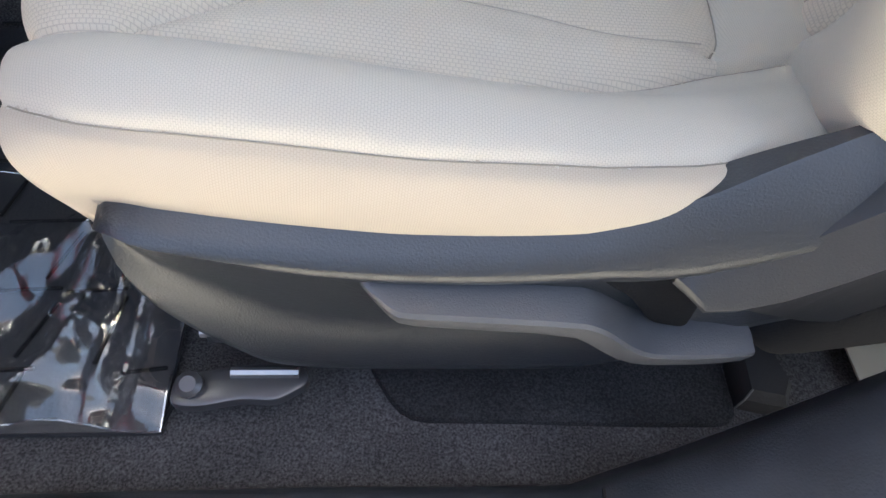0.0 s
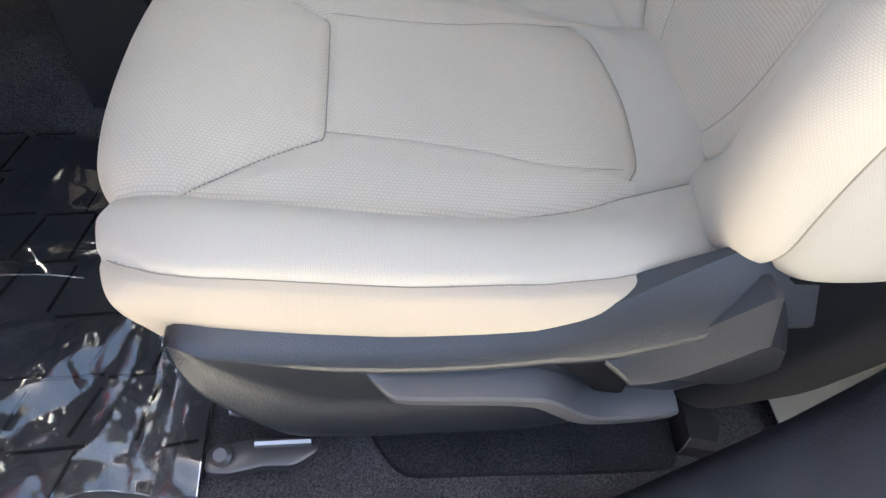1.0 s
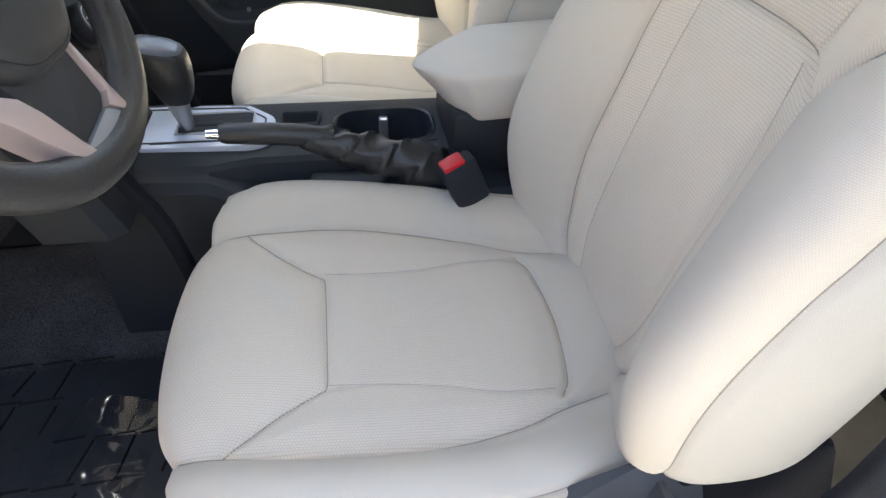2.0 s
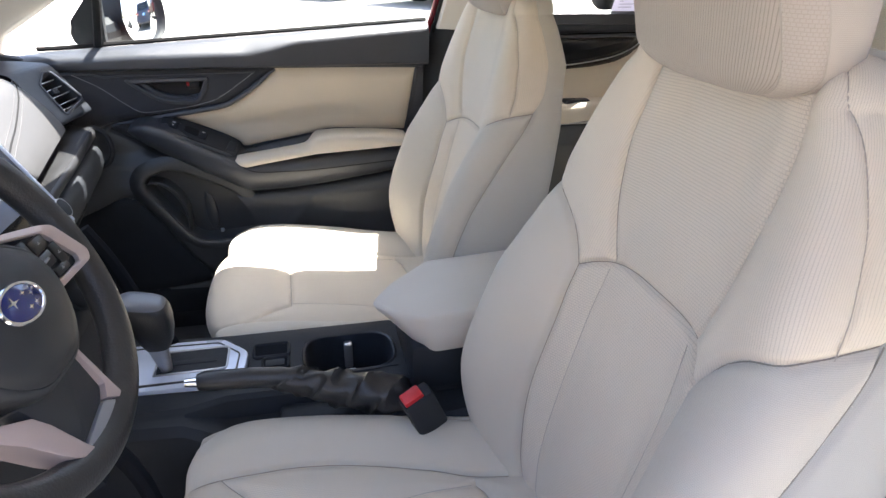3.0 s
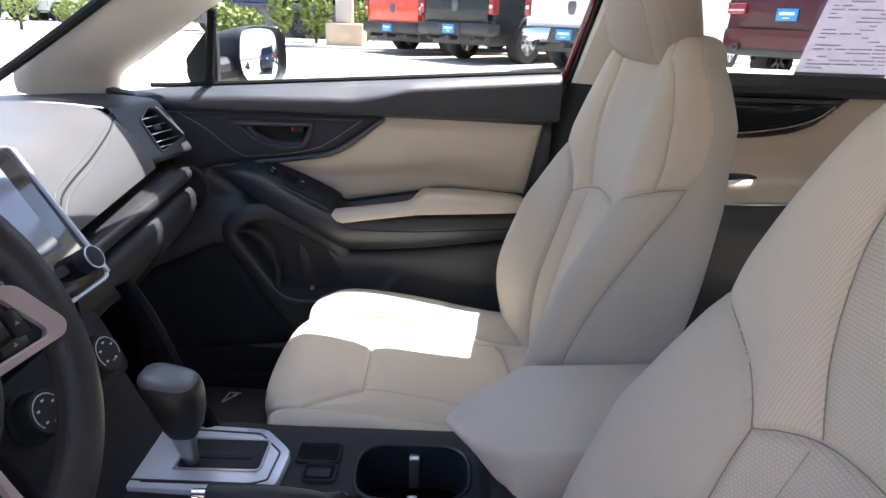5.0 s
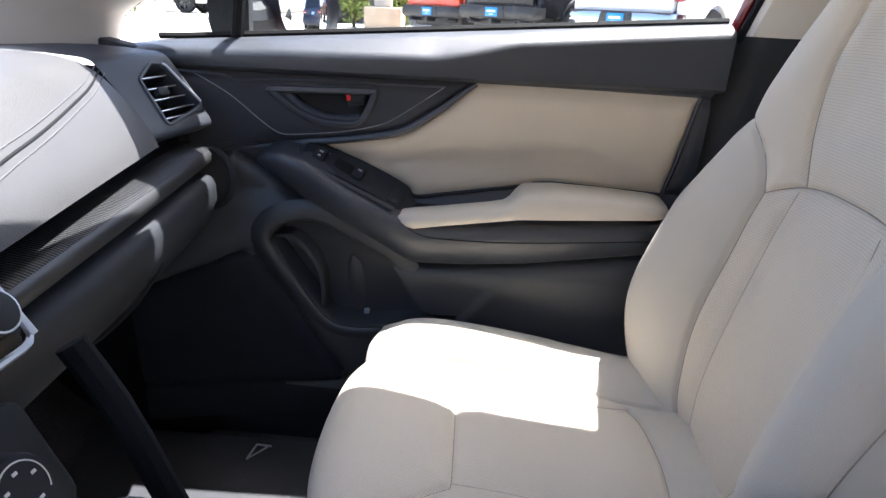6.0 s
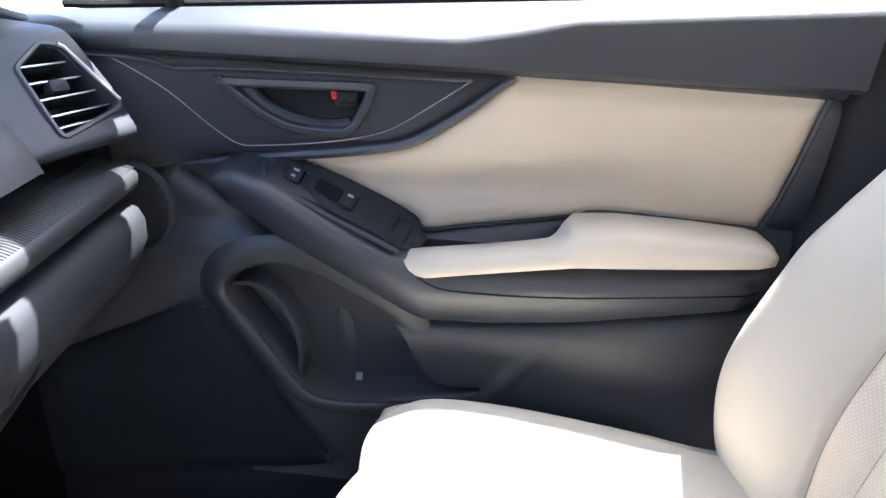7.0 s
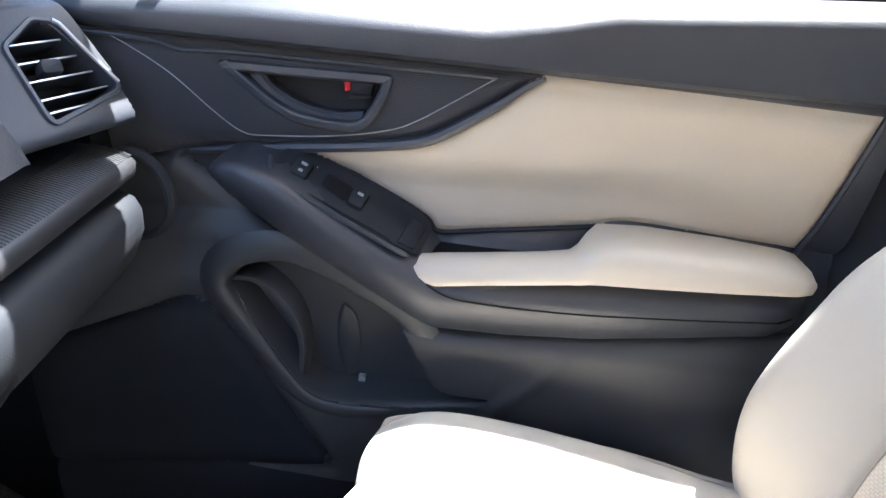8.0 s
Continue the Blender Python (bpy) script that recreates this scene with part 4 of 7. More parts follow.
part("recline_lever", paddle(), paddle_m, driver_seat, "dark grey recline lever", 26)
# Cover's plastic taken near black; the deep shade under the backrest is in it.
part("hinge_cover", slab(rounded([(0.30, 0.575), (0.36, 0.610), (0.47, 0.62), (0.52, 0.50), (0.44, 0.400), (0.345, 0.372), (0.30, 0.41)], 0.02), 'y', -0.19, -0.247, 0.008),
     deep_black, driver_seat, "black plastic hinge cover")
part("rail_end", slab(rounded([(-0.112, -0.246), (-0.050, -0.236), (-0.014, -0.240), (-0.012, -0.254), (-0.035, -0.268), (-0.06, -0.266), (-0.09, -0.272), (-0.112, -0.270)], 0.008), 'z', 0.340, 0.350, 0.003), dark_steel, driver_seat, "dark steel rail end")
part("rail_lip", tube([(-0.07, -0.246, 0.3515), (-0.02, -0.246, 0.3515)], 0.0045, 8), steel, driver_seat, "bright edge of the rail end")
part("rail_bar", tube([(-0.09, -0.226, 0.378), (-0.02, -0.226, 0.380)], 0.004, 8), steel, driver_seat, "bright steel bar")
part("rail_bolt", moved(lathe([(0.010, 0), (0.010, 0.006), (0.006, 0.009), (0.0005, 0.009)], 12), facing((-0.098, -0.255, 0.350), (0, -0.3, 1))), dark_steel, driver_seat, "bolt head")
foot = [[(0.347, -0.258, z), (0.382, -0.266, z), (0.394, -0.245, z), (0.386, -0.20, z), (0.352, -0.20, z)] for z in (0.300, 0.320)]
foot.append([(0.352, -0.252, 0.328), (0.379, -0.258, 0.328), (0.388, -0.243, 0.328), (0.381, -0.205, 0.328), (0.357, -0.205, 0.328)])
part("rear_foot", loft(foot), seat_dark, driver_seat, "black plastic foot cover", 30)
part("foot_edge", tube([(0.3465, -0.2585, 0.303), (0.3465, -0.2585, 0.320), (0.352, -0.2525, 0.3285)], 0.001, 6), grey_lever, driver_seat, "paler edge of the foot cover")
# Dark plate added over the carpet in place of the shadow under the seat.
felt = single("underseat_shade", slab(rounded([(0.028, -0.215), (0.060, -0.266), (0.20, -0.272), (0.345, -0.275), (0.345, 0.22), (0.03, 0.22)], 0.02), 'z', 0.290, 0.3085, 0.004), underseat_dark, "dark plate standing in for the shadow under the seat", "felt cover")
# ---- passenger's front door ----
door = thing("door_1", (0, 1.08, 0.35), "shut passenger's door with black and cream panels", "car door", kind="structure")


def step(t):
    t = np.clip(t, 0, 1)
    return t * t * (3 - 2 * t)


def door_y(x, z):
    """The inner face: a scooped insert, a flat lower panel with one slanting ridge."""
    y = np.interp(z, [0.36, 0.50, 0.62, 0.68, 0.70, 0.72, 0.76, 0.80, 0.86, 0.92, 0.99, 1.01, 1.05], [1.049, 1.046, 1.046, 1.050, 1.056, 1.062, 1.080, 1.090, 1.090, 1.083, 1.080, 1.072, 1.072])
    front = np.clip((-0.30 - x) / 0.25, 0, 1)
    edge = np.interp(x, [-0.25, 0.13, 0.19, 0.26, 0.37], [0.884, 0.896, 0.890, 0.862, 0.845])
    scoop = 0.011 * step((edge + 0.022 - z) / 0.050) * step((z - 0.76) / 0.05)
    t = np.clip(((x + 0.001) * 0.072 + (z - 0.585) * 0.086) / 0.01258, 0, 1)
    away = np.hypot(x + 0.001 - 0.072 * t, z - 0.585 - 0.086 * t)
    return y - 0.035 * front ** 2 + scoop - 0.006 * np.exp(-(away / 0.011) ** 2) * (1 - 0.6 * t)


belt_l = [(-0.58, 1.006), (-0.3, 1.003), (0.0, 0.999), (0.17, 0.997), (0.372, 0.993)]
pod_l = [(-0.58, 0.835), (-0.47, 0.853), (-0.416, 0.865), (-0.389, 0.873), (-0.329, 0.882), (-0.264, 0.892), (-0.212, 0.899), (-0.155, 0.908), (-0.124, 0.915), (-0.100, 0.926), (-0.071, 0.945), (-0.043, 0.965), (-0.016, 0.987), (0.002, 0.999)]
waist_l = [(-0.36, 0.885), (-0.266, 0.889), (-0.214, 0.870), (-0.147, 0.840), (-0.108, 0.818), (-0.093, 0.803), (-0.043, 0.810), (0.055, 0.826), (0.09, 0.832), (0.13, 0.841), (0.24, 0.836), (0.372, 0.828)]
low_seam = [(-0.40, 0.86), (-0.36, 0.835), (-0.30, 0.795), (-0.24, 0.760), (-0.18, 0.728), (-0.132, 0.704), (-0.104, 0.695), (-0.029, 0.695), (0.072, 0.702), (0.203, 0.717), (0.304, 0.730), (0.372, 0.737)]
belt, pod_low, waist, crease = course(belt_l, 0), course(pod_l, 0), course(waist_l, 0), course(low_seam, 0)


def door_surface(u, v):
    return np.stack([u, door_y(u, v), v], 1)


rear_l = [(0.324, 0.81), (0.340, 0.912), (0.354, 0.998)]
rear_end = course(rear_l)
seams = [(belt_l, 1.0), (pod_l, 1.0), (low_seam, 1.3), (waist_l, 0.8), (rear_l, 0.8)]
hx = [(-0.346, 0.982), (-0.249, 0.984), (-0.153, 0.986), (-0.159, 0.963), (-0.175, 0.931), (-0.193, 0.920), (-0.236, 0.921), (-0.262, 0.925), (-0.289, 0.937), (-0.319, 0.959)]
pocket_l = [(-0.338, 0.714), (-0.341, 0.730), (-0.324, 0.752), (-0.281, 0.765), (-0.238, 0.757), (-0.19, 0.733), (-0.134, 0.702), (-0.117, 0.685), (-0.095, 0.650), (-0.075, 0.617), (-0.055, 0.608), (-0.008, 0.608), (-0.002, 0.600), (-0.014, 0.587), (-0.06, 0.578), (-0.124, 0.570), (-0.198, 0.566), (-0.242, 0.581), (-0.292, 0.647)]
pocket_o = spline(pocket_l + [pocket_l[0]], 90)[:-1]
grille_l = [(-0.58, 0.625), (-0.45, 0.675), (-0.419, 0.690), (-0.389, 0.698), (-0.364, 0.690), (-0.343, 0.668), (-0.316, 0.629), (-0.285, 0.572), (-0.251, 0.520), (-0.215, 0.472), (-0.220, 0.446), (-0.358, 0.431), (-0.58, 0.432)]
seams.append((grille_l, 1.0))
regions = [
    ("", None, "", inside(inset(rounded(hx, 0.012, 4), 0.006))),
    ("", None, "", inside(inset(pocket_o, 0.004))),
    ("speaker_grille", speaker_cloth, "black cloth speaker grille", inside(grille_l)),
    ("door_foot", speaker_cloth, "black lower edge of the door", lambda u, v: v < 0.431),
    ("belt_trim", black_door, "black soft belt trim", lambda u, v: v > belt(u)),
    ("handle_pod", pod_weave, "black stitched handle surround", lambda u, v: (v > pod_low(u)) & (u < 0.0)),
    ("rear_edge", black_door, "black rear edge of the door panel", lambda u, v: (v > waist(u)) & (u > rear_end(v))),
    ("insert", vinyl_warm, "cream door insert", lambda u, v: (v > waist(u)) & (u > -0.285)),
    ("armrest_apron", black_door, "", lambda u, v: v > crease(u)),
    ("lower_panel", door_low, "grained black lower panel", lambda u, v: u < 9)]
quilt(door, np.linspace(-0.58, 0.372, 290), np.linspace(0.36, 1.02, 210), door_surface, seams, regions, depth=0.005, width=0.0035, puff=0.006, reach=0.014)

# sill top: rounded black ledge that climbs to the rear
rings = []
for x in np.linspace(-0.56, 0.385, 60):
    zt = np.interp(x, [-0.56, -0.50, -0.067, 0.38], [1.036, 1.044, 1.074, 1.106])
    k = np.interp(x, [-0.56, -0.3, 0.0, 0.06, 0.20, 0.385], [1.0, 1.0, 0.78, 0.5, 0.15, 0.0])
    zl = zt - np.interp(x, [-0.56, -0.3, -0.06, 0.0, 0.06, 0.2, 0.385], [0.012, 0.020, 0.033, 0.026, 0.016, 0.014, 0.012])
    yi = 1.062 - 0.014 * k
    rings.append([(x, yi + 0.012, 1.004), (x, yi + 0.002, 1.010), (x, yi, zl - 0.010), (x, yi + 0.003, zl - 0.002), (x, yi + 0.010, zl + 0.003), (x, yi + 0.010 + 0.5 * (1.096 - yi - 0.010), zl + 0.003 + 0.62 * (zt - zl - 0.003)), (x, 1.096, zt), (x, 1.114, zt - 0.003), (x, 1.116, 1.0)])
part("sill_ledge", loft(rings), black_door, door, "black soft sill ledge under the window", 50)
part("glass_seal", tube([(x, 1.108, np.interp(x, [-0.50, -0.067, 0.38], [1.048, 1.078, 1.110])) for x in np.linspace(-0.52, 0.385, 24)], 0.0055, 6), black_rubber, door, "black rubber wiper seal")
part("outer_skin", thick(sheet(20, 10, lambda s, t: (-0.62 + 1.01 * s, 1.122 + 0.045 * math.sin(math.pi * t), 0.32 + 0.70 * t + 0.050 * t * s)), 0.01), red_paint, door, "dark red painted outer skin")
part("corner_cap", slab(rounded([(-0.60, 1.012), (-0.52, 1.014), (-0.535, 1.032), (-0.60, 1.044)], 0.006), 'y', 1.09, 1.060, 0.006), black_soft, door, "black corner cap at the pillar's foot")

# handle: raised bezel, deep recess, swept pull, lock
outer = rounded(hx, 0.010, 5)
rings = []
for pts, y in ((outer, 1.080), (outer, 1.0715), (inset(outer, 0.0015), 1.0695), (inset(outer, 0.0075), 1.0685), (inset(outer, 0.0095), 1.0695), (inset(outer, 0.0115), 1.0735), (inset(outer, 0.013), 1.104)):
    rings.append([(p[0], y, p[1]) for p in pts])
bezel = part("handle_bezel", loft(rings, True, False), black_door, door, "satin black handle bezel")
part("recess_back", slab(inset(outer, 0.010), 'y', 1.110, 1.1035), black_soft, door)
pull = spline([(-0.326, 0.9755), (-0.306, 0.969), (-0.284, 0.950), (-0.253, 0.9365), (-0.218, 0.932), (-0.186, 0.9345)], 26)
rings = []
for i, (x, z) in enumerate(pull):
    d = pull[min(i + 1, 25)] - pull[max(i - 1, 0)]
    d /= np.linalg.norm(d)
    w = np.interp(i, [0, 3, 10, 20, 25], [0.003, 0.0075, 0.0070, 0.0060, 0.0080])
    y = np.interp(i, [0, 6, 25], [1.084, 1.077, 1.075])
    rings.append([(x - d[1] * a * w, y + b, z + d[0] * a * w) for a, b in ((-1, 0.024), (-1, 0.004), (-0.7, 0.0), (0.5, 0.0), (1, 0.004), (0.8, 0.024))])
part("pull_lever", loft(rings), black_door, door, "satin black inner door pull", 40)
part("lock_housing", slab(rounded([(-0.2075, 0.9725), (-0.176, 0.974), (-0.180, 0.956), (-0.2045, 0.954)], 0.003), 'y', 1.100, 1.079, 0.003), black_soft, door, "black lock button")
part("lock_slot", box(-0.199, -0.178, 1.0775, 1.082, 0.9585, 0.9605, 0.0006), black_rubber, door)
part("lock_flag", slab(rounded([(-0.2085, 0.974), (-0.2015, 0.9745), (-0.2010, 0.9640), (-0.2070, 0.9625)], 0.0015), 'y', 1.090, 1.0765, 0.0012), red_plastic, door, "red lock flag")


def on_door(line, d):
    return [(p[0], float(door_y(p[0], p[1])) - d, p[1]) for p in line]


# pale stitched line round the pod, and the raised edge over it
stitch = spline([(-0.449, 0.998), (-0.397, 0.965), (-0.352, 0.926), (-0.322, 0.905), (-0.294, 0.9035), (-0.212, 0.913), (-0.156, 0.926), (-0.126, 0.940), (-0.080, 0.971), (-0.047, 0.994)], 90)
part("stitch_line", tube(on_door(stitch, 0.0066), 0.0007, 5), thread, door, "pale stitched line")
part("pod_edge", tube(on_door(spline([(-0.50, 1.000), (-0.448, 0.999), (-0.406, 0.995), (-0.382, 0.9885), (-0.333, 0.9905), (-0.213, 0.9925), (-0.047, 0.994)], 60), 0.0055), 0.0022, 8), black_door, door, "raised black edge over the handle")
part("pod_lip", tube(on_door(spline(pod_l[3:], 60), 0.005), [0.0065 - 0.004 * abs(2 * t - 1) ** 4 for t in np.linspace(0, 1, 60)], 8), black_door, door, "rounded black edge of the handle surround")
part("insert_lip", tube(on_door(spline(waist_l[1:9], 60), 0.0045), 0.0030, 6), black_soft, door, "black edge below the insert")
part("rear_welt", tube(on_door(spline(rear_l, 30), 0.004), 0.0036, 6), black_door, door, "rounded black edge behind the insert")

# armrest base: a ledge for the switches that runs back as the apron under the pad
base_rows = ((-0.354, 0.868, 0.866, 0.860, 1.054), (-0.348, 0.878, 0.874, 0.854, 1.040), (-0.334, 0.888, 0.881, 0.843, 1.029), (-0.310, 0.894, 0.884, 0.828, 1.021), (-0.268, 0.892, 0.872, 0.802, 1.016), (-0.214, 0.870, 0.838, 0.771, 1.014),
             (-0.147, 0.840, 0.802, 0.733, 1.013), (-0.118, 0.823, 0.788, 0.716, 1.013), (-0.100, 0.806, 0.779, 0.706, 1.014), (-0.085, 0.786, 0.772, 0.701, 1.015), (0.0, 0.789, 0.777, 0.701, 1.017),
             (0.10, 0.797, 0.784, 0.708, 1.019), (0.20, 0.803, 0.789, 0.721, 1.023), (0.30, 0.806, 0.793, 0.733, 1.030), (0.332, 0.806, 0.793, 0.738, 1.050))


def base_at(x):
    cols = np.array(base_rows)
    return [float(np.interp(x, cols[:, 0], cols[:, i])) for i in range(1, 5)]


rings = []
for x in np.r_[np.linspace(-0.354, -0.31, 9), np.linspace(-0.30, 0.332, 56)]:
    zt, zl, zb, yi = base_at(x)
    h = zl - zb
    rings.append([(x, 1.094, zt - 0.001), (x, yi + 0.024, zl + 0.30 * (zt - zl)), (x, yi + 0.012, zl + 0.001), (x, yi + 0.005, zl - 0.002), (x, yi + 0.001, zl - 0.08 * h - 0.003), (x, yi, zl - 0.30 * h), (x, yi + 0.005, zl - 0.60 * h), (x, yi + 0.016, zl - 0.88 * h),
                  (x, yi + 0.024, zb + 0.002), (x, yi + 0.032, zb), (x, 1.092, zb - 0.002)])
part("armrest_base", loft(rings), black_door, door, "black armrest base", 50)
line = []
for x, z in spline([(-0.098, 0.773), (-0.082, 0.7635), (-0.048, 0.7565), (0.062, 0.755), (0.188, 0.761), (0.318, 0.768)], 50):
    zt, zl, zb, yi = base_at(x)
    k = (zl - z) / (zl - zb)
    line.append((x, yi + np.interp(k, [0.0, 0.12, 0.30, 0.60, 0.88], [0.005, 0.001, 0.0, 0.005, 0.016]) - 0.0002, z))
part("apron_joint", tube(line, 0.0011, 6), black_rubber, door, "fine dark joint below the pad")
pad = []
for x, zt, zb, yi, yo in ((-0.120, 0.786, 0.782, 1.036, 1.050), (-0.117, 0.791, 0.777, 1.025, 1.052), (-0.108, 0.795, 0.772, 1.018, 1.053), (-0.088, 0.798, 0.770, 1.013, 1.054), (-0.040, 0.804, 0.779, 1.010, 1.055), (0.030, 0.814, 0.790, 1.008, 1.056), (0.058, 0.819, 0.794, 1.008, 1.058),
                           (0.068, 0.824, 0.795, 1.008, 1.066), (0.078, 0.833, 0.797, 1.008, 1.080), (0.090, 0.840, 0.798, 1.008, 1.093), (0.140, 0.843, 0.800, 1.009, 1.093), (0.230, 0.840, 0.804, 1.012, 1.092), (0.300, 0.835, 0.807, 1.017, 1.090), (0.318, 0.831, 0.809, 1.022, 1.090), (0.325, 0.824, 0.813, 1.032, 1.088)):
    h = zt - zb
    pad.append([(x, yo, zb), (x, yi + 0.006, zb), (x, yi + 0.0015, zb + 0.0025), (x, yi, zb + 0.35 * h), (x, yi + 0.003, zb + 0.72 * h), (x, yi + 0.009, zt - 0.0035), (x, yi + 0.019, zt), (x, yo - 0.006, zt + 0.0005), (x, yo, zt - 0.003)])
part("armrest_pad", loft(pad), vinyl_cream, door, "cream padded armrest", 50)
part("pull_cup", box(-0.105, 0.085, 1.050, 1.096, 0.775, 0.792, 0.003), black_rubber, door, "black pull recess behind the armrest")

# switch panel on the sloping ledge
base = Vector((-0.268, 1.090, 0.892))
along = (Vector((-0.101, 1.090, 0.8175)) - base).normalized()
slope = Vector((-0.19, 1.032, 0.829)) - (base + along * (Vector((-0.19, 1.032, 0.829)) - base).dot(along))
across = slope.normalized()
up = along.cross(across).normalized()
if up.z < 0:
    up = -up
frame_m = Matrix((along, across, up)).transposed().to_4x4()
frame_m.translation = base + up * 0.001
panel = part("switch_panel", moved(slab(rounded([(-0.006, 0.018), (0.004, 0.0), (0.165, -0.002), (0.186, 0.010), (0.182, 0.060), (0.148, 0.063), (0.016, 0.058), (-0.004, 0.044)], 0.008), 'z', -0.012, 0.0035, 0.002), frame_m), black_soft, door, "black window switch panel")
part("panel_lip", moved(tube(spline([(-0.012, 0.034, 0.003), (0.0, 0.056, 0.003), (0.02, 0.063, 0.003), (0.085, 0.066, 0.003), (0.150, 0.068, 0.003), (0.170, 0.068, 0.002)], 30), 0.0032, 8), frame_m), black_door, panel, "rounded black lip")
part("panel_groove", moved(tube(spline([(0.002, 0.044, 0.0035), (0.018, 0.0555, 0.0037), (0.085, 0.0585, 0.0037), (0.145, 0.060, 0.0037)], 24), 0.0010, 6), frame_m), black_rubber, panel, "dark joint")
for u, w, nm in ((0.0235, 0.019, "lock_switch"), (0.0935, 0.018, "window_switch")):
    sw = part(nm, moved(slab(rounded([(u - w / 2, 0.018), (u + w / 2, 0.018), (u + w / 2 - 0.001, 0.044), (u - w / 2, 0.044)], 0.004), 'z', 0.002, 0.0085, 0.002), frame_m), black_soft, panel, "small black rocker switch")
    part("switch_gap", moved(slab(rounded([(u - w / 2 - 0.0015, 0.0165), (u + w / 2 + 0.0015, 0.0165), (u + w / 2 + 0.0005, 0.0455), (u - w / 2 - 0.0015, 0.0455)], 0.005), 'z', 0.002, 0.0042, 0.0003), frame_m), black_rubber, panel)
    part("switch_mark", moved(box(u - 0.0035, u + 0.0035, 0.0235, 0.0275, 0.0080, 0.0089, 0.0002), frame_m), grey_mark, panel, "pale switch mark")
    if nm == "lock_switch":
        part("switch_mark", moved(box(u - 0.0025, u + 0.0025, 0.0345, 0.0385, 0.0080, 0.0089, 0.0002), frame_m), grey_mark, panel, "pale switch mark")
part("switch_well", moved(slab(rounded([(0.050, 0.016), (0.083, 0.017), (0.083, 0.043), (0.050, 0.038)], 0.006), 'z', 0.002, 0.0040, 0.0002), frame_m), black_rubber, panel, "dark finger well")
part("pull_step", moved(slab(rounded([(0.158, 0.016), (0.178, 0.020), (0.175, 0.058), (0.153, 0.060)], 0.004), 'z', 0.0, 0.0075, 0.003), frame_m), black_soft, panel, "raised black end of the switch panel")
part("panel_dot", moved(box(0.036, 0.0375, 0.016, 0.0175, 0.0034, 0.0042, 0.0002), frame_m), grey_mark, panel)

# map pocket: deep bin, with a proud rim towards the front and the floor
rings = []
o = pocket_o
for off, k, dy in ((-0.034, 0.0, 0.006), (-0.024, 0.45, 0.0), (-0.012, 0.9, 0.0), (-0.004, 1.0, 0.0), (0.0, 0.95, 0.002), (0.003, 0.8, 0.006), (0.006, 0.5, 0.016), (0.009, 0.0, 0.046)):
    ring = []
    for p, c in zip(inset(o, off), o):
        w = float(step(((c[0] + 0.19) * -0.72 + (c[1] - 0.655) * -0.70) / 0.10 + 0.55))
        ring.append((p[0], 1.047 - 0.011 * w * k + dy, p[1]))
    rings.append(ring)
geo = loft(rings, True, False)
geo[1].append(tuple(range(len(geo[0]) - len(o), len(geo[0]))))
part("map_pocket", geo, door_low, door, "black map pocket in the door", 60)
arc = spline([(-0.330, 0.731), (-0.306, 0.730), (-0.280, 0.712), (-0.258, 0.678), (-0.249, 0.640), (-0.250, 0.590)], 30)
part("bottle_wall", loft([[(x + 0.003, 1.092, z + 0.003), (x + 0.005, 1.058, z + 0.004), (x + 0.002, 1.052, z + 0.002), (x - 0.003, 1.052, z - 0.003), (x - 0.006, 1.058, z - 0.005), (x - 0.010, 1.092, z - 0.007)] for x, z in arc]), door_low, door, "curved black wall of the bottle holder", 50)
part("pocket_swell", slab(spline([(-0.205, 0.690), (-0.188, 0.672), (-0.180, 0.630), (-0.184, 0.585), (-0.20, 0.576), (-0.212, 0.62), (-0.213, 0.67), (-0.205, 0.690)], 30)[:-1], 'y', 1.096, 1.0895, 0.006), door_low, door, "soft swelling at the back of the pocket")
part("pocket_label", box(-0.181, -0.172, 1.082, 1.090, 0.572, 0.582, 0.0005), grey_mark, door, "small pale clip in the pocket")

# door mirror
dm = thing("door_mirror", (-0.37, 1.20, 1.05), "door mirror in a black and dark red housing", "mirror")
shape = [(-0.085, 0.0), (-0.07, 0.055), (-0.03, 0.072), (0.05, 0.072), (0.095, 0.058), (0.108, 0.01), (0.095, -0.045), (0.045, -0.070), (-0.035, -0.068), (-0.075, -0.04)]
mo = spline(shape + [shape[0]], 40)[:-1]
m_face = facing((-0.325, 1.285, 1.105), (0.93, -0.36, 0.06))
rings = []
for k, d in ((0.35, -0.135), (0.66, -0.115), (0.88, -0.075), (0.99, -0.02), (1.0, 0.0), (0.97, 0.006), (0.92, 0.0), (0.90, -0.006)):
    rings.append([(p[0] * k - 0.02 * (1 - k), p[1] * k, d) for p in mo])
part("housing", moved(loft(rings), m_face), black_soft, dm, "dark housing", 50)
part("mirror_glass", moved(slab(mo * 0.905, 'z', -0.010, -0.003, 0.001), m_face), mirror_m, dm, "mirror glass")
part("mirror_foot", slab(rounded([(-0.438, 1.045), (-0.378, 1.045), (-0.372, 1.165), (-0.392, 1.168), (-0.445, 1.105)], 0.008), 'y', 1.125, 1.155, 0.01), black_soft, dm, "black mirror foot")
part("mirror_arm", tube([(-0.43, 1.14, 1.075), (-0.40, 1.20, 1.075), (-0.37, 1.26, 1.085)], [0.03, 0.028, 0.035], 10), black_soft, dm)

weave_black = woven("gloss_weave", (0.012, 0.013, 0.015), 0.006, 0.006, 0.5, rough=0.2, dark=0.4)
# ---- rear door, behind the passenger's seat ----
rdoor = thing("door_2", (0.9, 1.08, 0.35), "shut rear door with black belt and cream panel", "car door", kind="structure")


